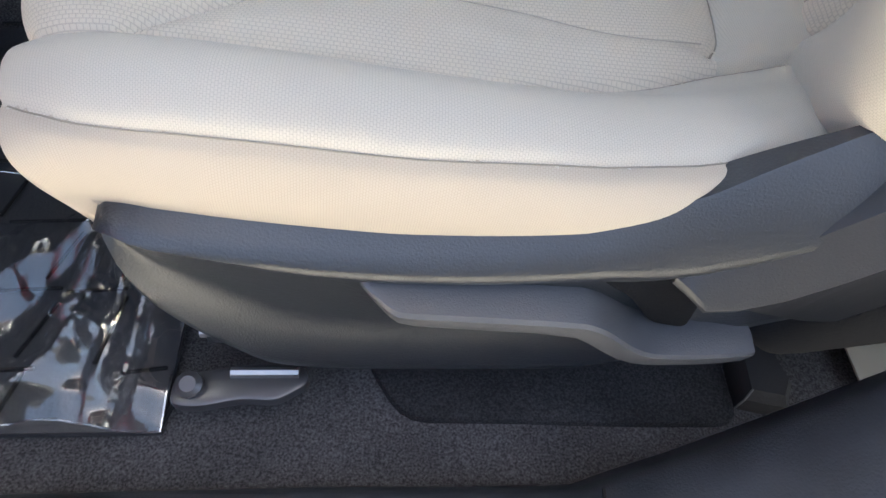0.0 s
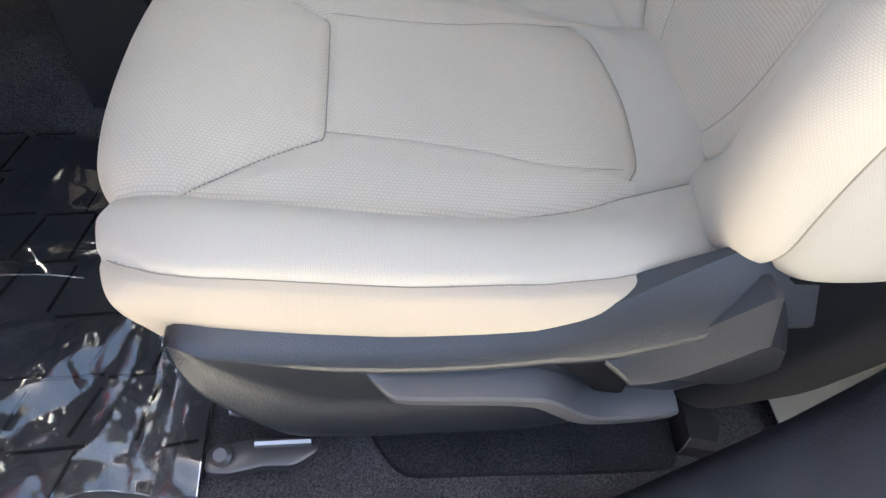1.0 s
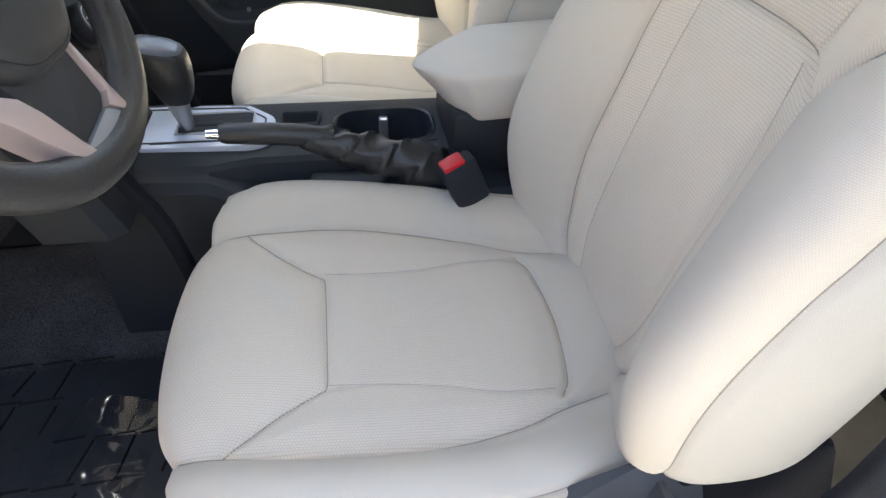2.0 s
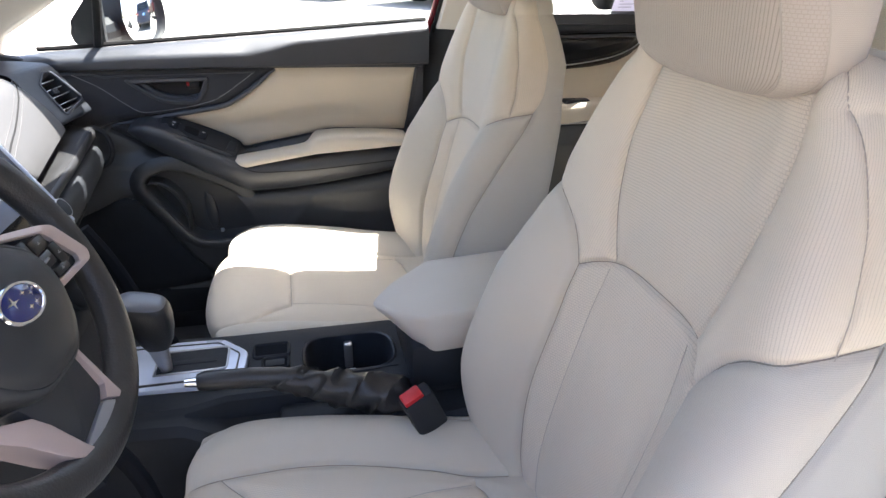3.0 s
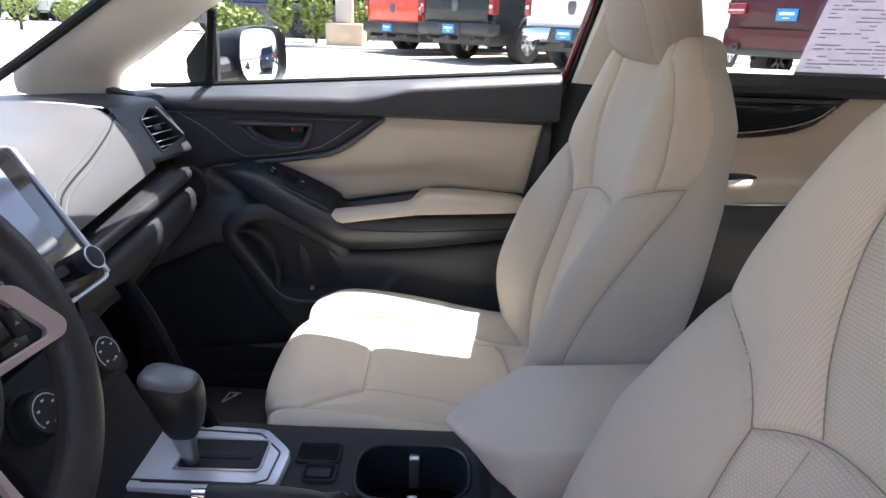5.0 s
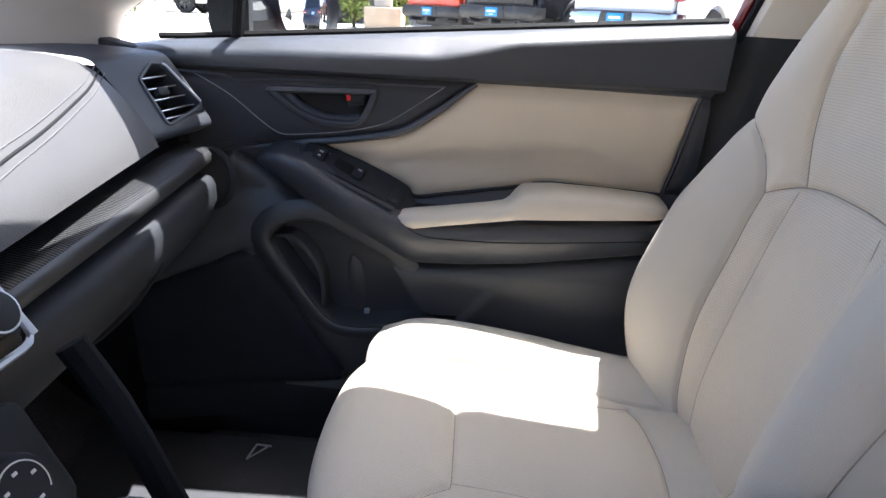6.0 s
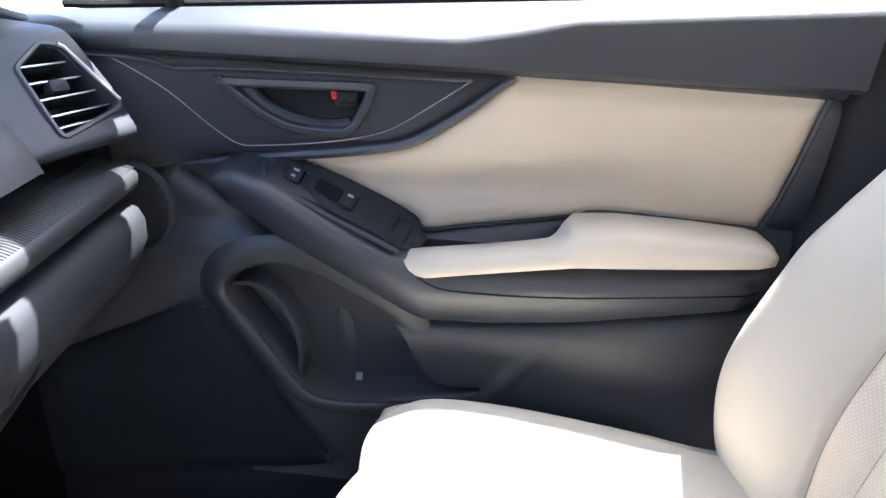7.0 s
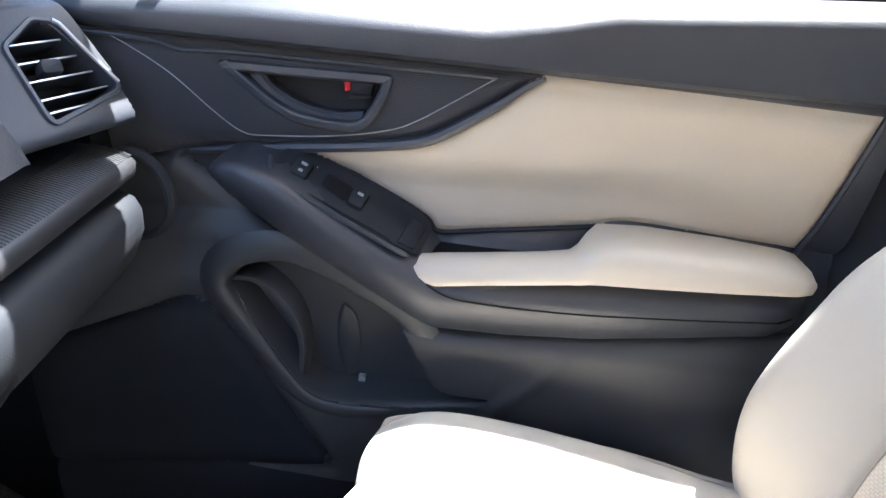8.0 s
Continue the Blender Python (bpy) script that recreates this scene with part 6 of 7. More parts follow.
plate_o = rounded([(-0.300, 0.335), (-0.105, 0.332), (-0.075, 0.345), (-0.070, 0.415), (-0.115, 0.462), (-0.230, 0.468), (-0.300, 0.468)], 0.012)
plate = part("shifter_plate", slab(plate_o, 'z', 0.612, 0.634, 0.004), silver_sky_plate, console, "brushed silver shifter plate")
part("plate_well", slab(rounded([(-0.215, 0.372), (-0.105, 0.372), (-0.105, 0.432), (-0.215, 0.432)], 0.008), 'z', 0.630, 0.6352, 0.0008), black_soft, plate, "dark shifter gate")
part("plate_step", tube([(p[0], p[1], 0.6342) for p in inset(plate_o, 0.014)] + [(inset(plate_o, 0.014)[0][0], inset(plate_o, 0.014)[0][1], 0.6342)], 0.0016, 6), grey_trim, plate, "dark step round the plate")
part("well_edge", tube([(p[0], p[1], 0.6352) for p in rounded([(-0.217, 0.370), (-0.103, 0.370), (-0.103, 0.434), (-0.217, 0.434), (-0.217, 0.371)], 0.008)], 0.0018, 6), silver, plate, "bright edge of the gate")
part("gate_slot", box(-0.200, -0.120, 0.392, 0.404, 0.634, 0.6368, 0.001), black_soft, plate)
part("plate_slot", box(-0.250, -0.13, 0.344, 0.3475, 0.633, 0.6348, 0.0008), black_soft, plate, "dark slot")

# gear selector
cap_grey = material("satin_cap_grey", (0.12, 0.13, 0.15), 0.35, spec=0.6, vary=0.08)
sel = thing("gear_selector", (-0.205, 0.385, 0.635), "black leather gear selector with a silver collar", "gear lever")
part("stem", tube([(-0.198, 0.386, 0.632), (-0.203, 0.386, 0.665), (-0.206, 0.386, 0.695)], [0.009, 0.014, 0.019], 14), silver, sel, "silver collar")
def soft_cos(a):
    c = math.cos(a)
    return math.copysign(abs(c) ** 0.65, c)


knob = []
for z, x, rx, ry in ((0.682, -0.203, 0.018, 0.017), (0.693, -0.203, 0.024, 0.021), (0.714, -0.205, 0.030, 0.026), (0.738, -0.208, 0.034, 0.029), (0.754, -0.211, 0.0355, 0.030), (0.763, -0.213, 0.0345, 0.029), (0.768, -0.214, 0.030, 0.025)):
    knob.append([(x + rx * soft_cos(a), 0.386 + ry * soft_cos(a - math.pi / 2), z - 0.22 * (rx * soft_cos(a)) * max(0, (z - 0.69) / 0.08)) for a in np.linspace(0, 2 * math.pi, 24, endpoint=False)])
part("knob", loft(knob), leather, sel, "black leather knob", 60)
part("knob_cap", loft([[(x + rx * soft_cos(a), 0.386 + ry * soft_cos(a - math.pi / 2), z - 0.22 * rx * soft_cos(a)) for a in np.linspace(0, 2 * math.pi, 24, endpoint=False)] for z, x, rx, ry in ((0.762, -0.2145, 0.0350, 0.0290), (0.767, -0.2145, 0.0335, 0.0275), (0.7715, -0.215, 0.027, 0.022), (0.7725, -0.215, 0.012, 0.010))]), cap_grey, sel, "satin grey cap", 60)

# hand brake
hb = thing("hand_brake", (0.0, 0.268, 0.59), "black leather hand brake lever, lowered, with a gaiter", "hand brake")
part("grip", tube([(-0.128, 0.265, 0.690), (-0.120, 0.265, 0.6905), (-0.06, 0.266, 0.686), (-0.015, 0.267, 0.680), (0.02, 0.268, 0.672)], [0.012, 0.0145, 0.0155, 0.0155, 0.014], 14), leather, hb, "black leather grip")
part("button", tube([(-0.146, 0.265, 0.691), (-0.128, 0.265, 0.690)], [0.006, 0.0075], 12), chrome, hb, "bright release button")
gait = []
random.seed(3)
for i, x in enumerate(np.linspace(-0.018, 0.185, 26)):
    k = i / 25
    r = np.interp(k, [0, 0.1, 0.5, 0.9, 1], [0.0165, 0.021, 0.030, 0.034, 0.030]) * (1 + 0.08 * math.sin(i * 1.9) + 0.04 * random.uniform(-1, 1))
    zc = np.interp(k, [0, 0.5, 1], [0.677, 0.640, 0.610])
    gait.append([(x + 0.008 * math.sin(3 * a + i), 0.268 + r * 0.95 * math.cos(a), zc + r * (math.sin(a) + 0.12 * math.sin(4 * a + i * 0.8))) for a in np.linspace(0, 2 * math.pi, 22, endpoint=False)])
part("gaiter", loft(gait), leather, hb, "creased black leather gaiter", 60)
part("gaiter_base", box(-0.02, 0.20, 0.236, 0.302, 0.580, 0.600, 0.008), black_soft, hb)

# belt buckle beside the driver's cushion
bk = thing("seat_belt_buckle", (0.22, 0.205, 0.53), "black seat belt buckle with a red release button", "buckle")
bm_ = facing((0.184, 0.203, 0.664), (-0.38, -0.1, 0.92), (0, 0, 1)) @ Matrix.Scale(0.9, 4) 
part("buckle_body", moved(box(-0.017, 0.017, -0.028, 0.028, -0.085, 0.0, 0.006), bm_), black_soft, bk, "black plastic buckle")
part("release_button", moved(box(-0.014, 0.014, -0.024, 0.012, -0.004, 0.006, 0.003), bm_), red_plastic, bk, "red release button")
part("stalk", tube([(0.205, 0.207, 0.60), (0.24, 0.213, 0.50), (0.27, 0.215, 0.42)], 0.012, 8), seat_dark, bk)

# armrest box
arm = thing("console_box", (0.30, MID, 0.62), "cream padded armrest on a black box between the seats", "armrest")
def lid_ring(z, back, shrink, r=0.011):
    """The lid's outline at a height; its front is undercut by back towards the seat."""
    front = [(0.139, 0.352), (0.172, 0.305), (0.215, 0.277)]
    plan = [(x + back * np.interp(x, [0.139, 0.215], [1.0, 0.3]), y) for x, y in front] + [(0.47, 0.277), (0.47, 0.470), (0.255, 0.470), (0.178 + 0.6 * back, 0.405)]
    return [(x, y, z + 0.055 * (x - 0.14)) for x, y in inset(rounded(plan, r, 5), shrink)]


lid = [lid_ring(0.676, 0.052, 0.004), lid_ring(0.680, 0.050, 0.001), lid_ring(0.705, 0.029, 0.0), lid_ring(0.730, 0.006, 0.0), lid_ring(0.739, 0.0, 0.0005), lid_ring(0.7445, 0.0, 0.003), lid_ring(0.7465, 0.0, 0.0065)]
part("lid", loft(lid), lid_cloth_lit, arm, "cream padded lid", 45)
part("box", box(0.195, 0.46, 0.285, 0.46, 0.60, 0.690, 0.01), black_soft, arm, "black box below the lid")

# ---- steering wheel ----


hub_black = material("hub_grained_black", (0.032, 0.034, 0.037), 0.5, spec=0.4, bump=0.4, bump_scale=900, vary=0.1)
key_black = material("key_gloss_black", (0.010, 0.010, 0.011), 0.3, spec=0.5, vary=0.05)
satin_rose = material("satin_silver_paint", (0.50, 0.41, 0.39), 0.35, 0.3, vary=0.05)
foot_grey = material("satin_grey", (0.30, 0.31, 0.33), 0.45, 0.4, vary=0.05)
wheel = thing("steering_wheel", (-0.23, 0.0, 0.80), "black leather steering wheel with silver spokes", "steering wheel")
wm = facing((-0.2343, 0.0272, 0.9836), (0.8826, -0.0865, 0.4621))
ring = [[((0.181 + 0.020 * math.cos(b)) * math.cos(a), (0.181 + 0.020 * math.cos(b)) * math.sin(a), 0.0165 * math.sin(b) - 0.02) for b in np.linspace(0, 2 * math.pi, 16, endpoint=False)] for a in np.linspace(0, 2 * math.pi, 84)]
part("rim", moved(loft(ring, True, False), wm), leather, wheel, "black leather rim", None)
hubp = rounded([(-0.050, 0.038), (0.050, 0.038), (0.090, 0.006), (0.094, -0.034), (0.070, -0.074), (0.035, -0.100), (-0.035, -0.100), (-0.070, -0.074), (-0.094, -0.034), (-0.090, 0.006)], 0.03, 8)
rings = [[(p[0] * k, -0.028 + (p[1] + 0.028) * k, d) for p in hubp] for k, d in ((1.0, -0.05), (1.0, -0.010), (0.985, -0.002), (0.95, 0.004), (0.90, 0.007), (0.885, 0.0065), (0.87, 0.009), (0.70, 0.016), (0.40, 0.0205), (0.1, 0.0215))]
hub = part("hub", moved(loft(rings), wm), hub_black, wheel, "black airbag cover", 60)
bm = wm @ pose(-0.003, -0.019, 0, 0, 0, -6)
part("badge", moved(slab([(0.0285 * math.cos(a), 0.0165 * math.sin(a)) for a in np.linspace(0, 2 * math.pi, 30, endpoint=False)], 'z', 0.019, 0.0250, 0.0015), bm), blue_badge, hub, "oval blue badge")
part("badge_rim", moved(tube([(0.0292 * math.cos(a), 0.0172 * math.sin(a), 0.0240) for a in np.linspace(0, 2 * math.pi, 36)], 0.0020, 6), bm), chrome, hub, "chrome badge rim")
part("badge_shape", moved(join(*[slab([(u + a * k * math.cos(q), v + a * k * 0.7 * math.sin(q)) for q, k in zip(np.linspace(0, 2 * math.pi, 9)[:-1], (1, 0.25) * 4)], 'z', 0.0248, 0.0262) for u, v, a in ((-0.011, 0.004, 0.0085), (0.006, 0.007, 0.004), (0.015, 0.003, 0.004), (0.004, -0.007, 0.004), (0.014, -0.006, 0.004))]), bm), chrome, hub, "plain silver badge shapes")
for s in (-1, 1):
    def side(pts):
        return [(s * a, b) for a, b in pts]
    so = side([(0.060, 0.032), (0.130, 0.013), (0.148, 0.006), (0.1685, -0.038), (0.160, -0.046), (0.085, -0.043)])
    sp = part("spoke", moved(slab(rounded(so, 0.008), 'z', -0.040, -0.0075, 0.004), wm), black_soft, wheel, "black spoke", 30)
    outer_b = rounded(side([(0.060, 0.036), (0.130, 0.016), (0.149, 0.008), (0.171, -0.038), (0.162, -0.048), (0.082, -0.046)]), 0.007, 5)
    inner_b = rounded(side([(0.060, 0.028), (0.122, 0.009), (0.128, 0.004), (0.1475, -0.034), (0.143, -0.040), (0.082, -0.038)]), 0.007, 5)
    part("spoke_bezel", moved(loft([[(a[0], a[1], d) for a in o] for o, d in ((outer_b, -0.022), (outer_b, -0.004), ([(a[0] * 0.92 + b[0] * 0.08, a[1] * 0.92 + b[1] * 0.08) for a, b in zip(outer_b, inner_b)], -0.0015), ([(a[0] * 0.2 + b[0] * 0.8, a[1] * 0.2 + b[1] * 0.8) for a, b in zip(outer_b, inner_b)], -0.0005), (inner_b, -0.002), (inner_b, -0.010))], True, False), wm), satin_rose, sp, "satin silver spoke bezel", 40)
    for u, v, a, b in ((0.112, 0.001, 0.014, 0.008), (0.088, 0.006, 0.008, 0.008), (0.100, -0.016, 0.018, 0.008), (0.128, -0.019, 0.008, 0.013), (0.088, -0.031, 0.009, 0.006), (0.115, -0.033, 0.014, 0.005)):
        part("spoke_key", moved(box(s * u - a, s * u + a, v - b, v + b, -0.010, -0.0035, 0.002), wm), key_black, sp, "gloss black key")
        part("key_mark", moved(join(box(s * u - 0.0022, s * u + 0.0022, v - 0.0005, v + 0.0005, -0.004, -0.0031, 0.0002), box(s * u - 0.0005, s * u + 0.0005, v + 0.001, v + 0.0024, -0.004, -0.0031, 0.0002)), wm), grey_mark, sp)
    part("key_bar", moved(tube([(s * 0.094, -0.0165, -0.0025), (s * 0.106, -0.0155, -0.0025)], 0.0016, 6), wm), silver, sp, "silver toggle")
    leg = side([(0.088, -0.078), (0.056, -0.100), (0.047, -0.118), (0.037, -0.152), (0.028, -0.176), (0.034, -0.183), (0.058, -0.152), (0.066, -0.140), (0.082, -0.110), (0.100, -0.086)]) if s < 0 else [(0.042, -0.088), (0.047, -0.088), (0.048, -0.145), (0.049, -0.172), (0.026, -0.152), (0.039, -0.142)]
    part("lower_spoke_edge", moved(slab(leg, 'z', -0.034, -0.007, 0.0015), wm), satin_rose, wheel, "satin silver spoke edge", 40)
part("lower_spoke", moved(slab(rounded([(-0.056, -0.085), (0.045, -0.085), (0.038, -0.143), (0.022, -0.153), (-0.034, -0.160)], 0.004), 'z', -0.036, -0.012, 0.004), wm), hub_black, wheel, "black lower spoke", 40)
part("lower_spoke_foot", moved(slab(rounded([(0.022, -0.151), (0.047, -0.170), (0.044, -0.181), (0.0, -0.188), (-0.030, -0.183), (-0.037, -0.160)], 0.005), 'z', -0.036, -0.0085, 0.003), wm), foot_grey, wheel, "satin silver spoke foot", 40)
col = thing("steering_column", (-0.38, 0, 0.85), "black steering column cover with an ignition lock", "steering column")
cmx = facing((-0.305, 0.022, 0.945), (0.915, 0, 0.40))
part("shroud", moved(loft([[(w * math.copysign(abs(math.cos(a)) ** 0.6, math.cos(a)), h * math.copysign(abs(math.sin(a)) ** 0.6, math.sin(a)) - 0.015, d) for a in np.linspace(0, 2 * math.pi, 24, endpoint=False)] for d, w, h in ((-0.22, 0.075, 0.07), (-0.02, 0.062, 0.060), (0.02, 0.055, 0.05), (0.03, 0.045, 0.045))]), cmx), black_soft, col, "black shroud", 60)
part("ignition_lock", moved(lathe([(0.024, 0), (0.024, 0.02), (0.018, 0.026), (0.0005, 0.026)], 24), facing((-0.30, 0.075, 0.905), (0.9, 0.3, 0.3))), black_gloss, col, "round ignition lock")
part("ignition_ring", moved(lathe([(0.020, 0.024), (0.021, 0.0275), (0.017, 0.0275), (0.017, 0.024)], 24), facing((-0.30, 0.075, 0.905), (0.9, 0.3, 0.3))), silver, col, "silver lock ring")
part("stalk", tube([(-0.29, 0.05, 0.955), (-0.285, 0.11, 0.965), (-0.28, 0.155, 0.97)], [0.008, 0.008, 0.011], 10), black_soft, col, "black wiper stalk")
part("stalk", tube([(-0.29, -0.05, 0.955), (-0.285, -0.11, 0.965), (-0.28, -0.155, 0.97)], [0.008, 0.008, 0.011], 10), black_soft, col, "black lamp stalk")
part("key_tag", moved(box(-0.006, 0.006, -0.045, 0.0, 0.0, 0.003, 0.001), facing((-0.275, 0.085, 0.885), (0.8, 0.3, 0.2))), silver, col, "small metal key tag")

# rear-view mirror
rv = thing("rear_view_mirror", (-0.24, MID, 1.24), "black framed rear-view mirror under the windscreen's header", "mirror")
rm = facing((-0.238, 0.332, 1.306), (0.945, -0.30, -0.13))
ro = rounded([(-0.118, -0.032), (0.118, -0.030), (0.122, 0.030), (0.0, 0.040), (-0.122, 0.034)], 0.020, 6)
part("frame", moved(loft([[(p[0] * k, p[1] * k, d) for p in ro] for k, d in ((0.7, -0.035), (0.95, -0.022), (1.0, -0.006), (1.0, 0.0), (0.965, 0.002), (0.94, -0.001))]), rm), black_soft, rv, "black frame", 50)
part("mirror_glass", moved(slab(np.array(ro) * np.array([0.955, 0.90]), 'z', -0.004, 0.0006), rm), mirror_m, rv, "mirror glass")
part("stem", tube([(-0.26, 0.365, 1.30), (-0.24, 0.37, 1.35), (-0.20, 0.37, 1.385)], 0.012, 10), black_soft, rv)

# ---- floor things ----
mat = thing("floor_mat", (-0.35, -0.08, 0.31), "black ridged rubber floor mat before the driver's seat", "floor mat")
part("sheet", thick(sheet(36, 30, lambda s, t: (-0.72 + 0.595 * s, -0.277 + 0.487 * t, 0.314 + 0.05 * max(0, 0.25 - s) + 0.003 * math.sin(7 * s) * math.sin(5 * t))), 0.008), mat_m, mat, "black rubber sheet")
def rib(p, q):
    return tube([p, q], 0.0019, 5)
ribs = []
random.seed(11)
for i in range(10):
    x = -0.70 + i * 0.062
    for j in range(7):
        if (i * 3 + j) % 4 == 0:
            continue
        y = -0.265 + j * 0.075
        a, b = 0.022 + 0.016 * random.random(), 0.020 + 0.016 * random.random()
        part("groove", rib((x + 0.016, max(y - a, -0.275), 0.3148), (x + 0.024 + 0.010 * random.random(), y + a, 0.3148)), black_rubber, mat)
        part("groove", rib((x - b, y + 0.036, 0.3148), (min(x + b, -0.13), y + 0.040, 0.3148)), black_rubber, mat)
pmat = thing("floor_mat", (-0.45, 0.78, 0.31), "dark floor mat in the passenger's footwell", "floor mat")
part("sheet", thick(sheet(12, 12, lambda s, t: (-0.72 + 0.60 * s, 0.54 + 0.46 * t, 0.316 + 0.022 * max(0.0, (t - 0.65) / 0.35))), 0.008), mat_m, pmat)
part("mat_mark", join(tube([(-0.373, 0.945, 0.3345), (-0.366, 0.982, 0.3375), (-0.338, 0.980, 0.3375)], 0.0022, 6), tube([(-0.373, 0.945, 0.3345), (-0.345, 0.977, 0.3373)], 0.0018, 6)), grey_mark, pmat, "small pale mark on the mat")

def crease(x, y, k):
    """A sheet folded along straight ridges."""
    z = 0.0
    for i in range(7):
        a = i * 2.4 + k
        f = math.cos(a) * x + math.sin(a) * y
        z += abs((f * (9 + 3 * i) + i * 0.37) % 2 - 1) * 0.020 / (1 + 0.45 * i)
    return z


APEX = (-0.165, -0.105)


def film_at(s, t):
    """Clear film drawn together under the seat and fanning out in folds over the mat."""
    near, far = (-0.42 + 0.300 * s, -0.286 + 0.010 * s + 0.006 * math.sin(11 * s)), (-0.335 + 0.225 * s, -0.095 - 0.03 * s)
    x, y = near[0] + (far[0] - near[0]) * t, near[1] + (far[1] - near[1]) * t
    dx, dy = x - APEX[0], y - APEX[1]
    r, a = math.hypot(dx, dy), math.atan2(dy, dx)
    a += 0.35 * noise.noise((dx * 9, dy * 9, 3.0))
    fold = abs((a * 2.3 + 0.35) % 2 - 1) ** 1.2 * 0.028 + abs((a * 5.7 + 0.9) % 2 - 1) * 0.011
    grow = min(1, r / 0.10) * (1 - 0.5 * min(1, max(0, (r - 0.10) / 0.12)))
    edge = min(1, 6 * min(t, 1 - s) + 0.25)
    return (x, y, 0.3215 + fold * grow * edge + 0.060 * math.exp(-(r / 0.075) ** 2) + 0.014 * abs(noise.noise((x * 18 + y * 7, y * 14, 1.0))) + 0.005 * abs(noise.noise((x * 44, y * 30, 5.0))))


film = thing("plastic_film", (-0.25, -0.19, 0.32), "crumpled clear plastic film on the floor mat", "plastic film")
part("sheet", sheet(96, 72, film_at), film_glass, film, "clear film", 24)
part("edge", tube([film_at(i / 60, 0.0) for i in range(61)] + [film_at(1.0, i / 40) for i in range(1, 41)], 0.0009, 5), film_edge, film, "bright cut edge")
part("edge", tube([film_at(0.0, i / 40) for i in range(41)], 0.0009, 5), film_edge, film, "bright cut edge")
far_film = thing("plastic_film", (-0.36, 0.04, 0.32), "loose clear plastic film on the floor mat", "plastic film")
part("sheet", sheet(40, 32, lambda s, t: (-0.47 + 0.20 * s + 0.03 * t, -0.05 + 0.15 * t, 0.3215 + 0.6 * crease(s * 0.12, t * 0.14, 2.0) + 0.035 * math.sin(math.pi * s) ** 2 * t)), film_glass, far_film, "clear film", 24)
part("edge", tube([(-0.47 + 0.20 * s, -0.05, 0.3215 + 0.6 * crease(s * 0.12, 0.0, 2.0)) for s in np.linspace(0, 1, 41)], 0.0008, 5), film_edge, far_film, "bright cut edge")
paper_mat = single("paper_mat", thick(sheet(10, 8, lambda s, t: (0.46 + 0.4 * s, -0.26 + 0.42 * t, 0.318 + 0.006 * math.sin(9 * s + 4 * t))), 0.002), material("kraft_paper", (0.36, 0.34, 0.28), 0.9, vary=0.1, scale=20), "tan paper floor cover behind the seat", "floor cover")

# ---- rear bench ----
bench = thing("bench_seat", (1.35, MID, 0.30), "cream cloth rear bench with head restraints", "car seat")
def rear_back(u, v):
    x = 1.27 + 0.32 * (v - 0.55)
    a = abs(u - MID)
    return np.stack([x - 0.03 * np.exp(-((a - 0.52) / 0.10) ** 2) - 0.03 * np.exp(-((a - 0.14) / 0.08) ** 2) + 0.10 * np.clip((v - 1.14) / 0.08, 0, 1) ** 2, u, v], 1)
seams = []
for c in (0.03, 0.72):
    seams += [([(c - 0.16, 0.55), (c - 0.15, 0.9), (c - 0.12, 1.2)], 1.0), ([(c + 0.16, 0.55), (c + 0.15, 0.9), (c + 0.12, 1.2)], 1.0), ([(c - 0.15, 0.92), (c, 0.96), (c + 0.15, 0.92)], 0.8)]
regions = [("side_panel", cloth_fine, "smooth cream cloth", lambda u, v: (abs(u - 0.03) > np.interp(v, [0.55, 0.9, 1.2], [0.16, 0.15, 0.12])) & (abs(u - 0.72) > np.interp(v, [0.55, 0.9, 1.2], [0.16, 0.15, 0.12]))),
           ("centre_panel", cloth_cell, "cream cloth with small woven cells", lambda u, v: u < MID), ("centre_panel", cloth_cell, "cream cloth with small woven cells", lambda u, v: u > 0)]
quilt(bench, np.linspace(-0.30, 1.045, 130), np.linspace(0.55, 1.22, 70), rear_back, seams, regions, puff=0.006, flip=True)
part("back_board", thick(sheet(4, 8, lambda s, t: (1.30 + 0.32 * (0.62 * s), -0.30 + 1.34 * t, 0.55 + 0.62 * s)), -0.10), seat_dark, bench)
part("cushion", box(0.86, 1.36, -0.29, 1.03, 0.42, 0.60, 0.05, 4), cloth_rib, bench, "ribbed cream cushion")
for c in (0.03, 0.72):
    rings = []
    for z, w, d in ((1.205, 0.085, 0.03), (1.215, 0.105, 0.045), (1.25, 0.118, 0.052), (1.31, 0.120, 0.050), (1.355, 0.110, 0.042), (1.380, 0.085, 0.026), (1.388, 0.05, 0.012)):
        rings.append([(1.455 - d * math.copysign(abs(math.cos(a)) ** 0.7, math.cos(a)), c + w * math.copysign(abs(math.sin(a)) ** 0.6, math.sin(a)), z) for a in np.linspace(0, 2 * math.pi, 32, endpoint=False)])
    part("headrest", loft(rings), cloth_side, bench, "cream rear head restraint", 60)
# ---- outside ----
asphalt = material("pale_asphalt", (0.42, 0.40, 0.37), 0.9, vary=0.10, scale=1.3, bump=0.5, bump_scale=60)
concrete = material("concrete", (0.45, 0.43, 0.40), 0.9, vary=0.1, scale=3)
concrete_dark = material("drain_iron", (0.16, 0.155, 0.15), 0.8, vary=0.2, scale=12)
stucco = material("tan_stucco", (0.50, 0.40, 0.29), 0.9, vary=0.1, scale=4, bump=0.4, bump_scale=40)
leaf_m = material("leaves", (0.20, 0.25, 0.06), 0.6, vary=0.35, scale=6)
trunk_m = material("bark", (0.12, 0.09, 0.06), 0.9, vary=0.2)
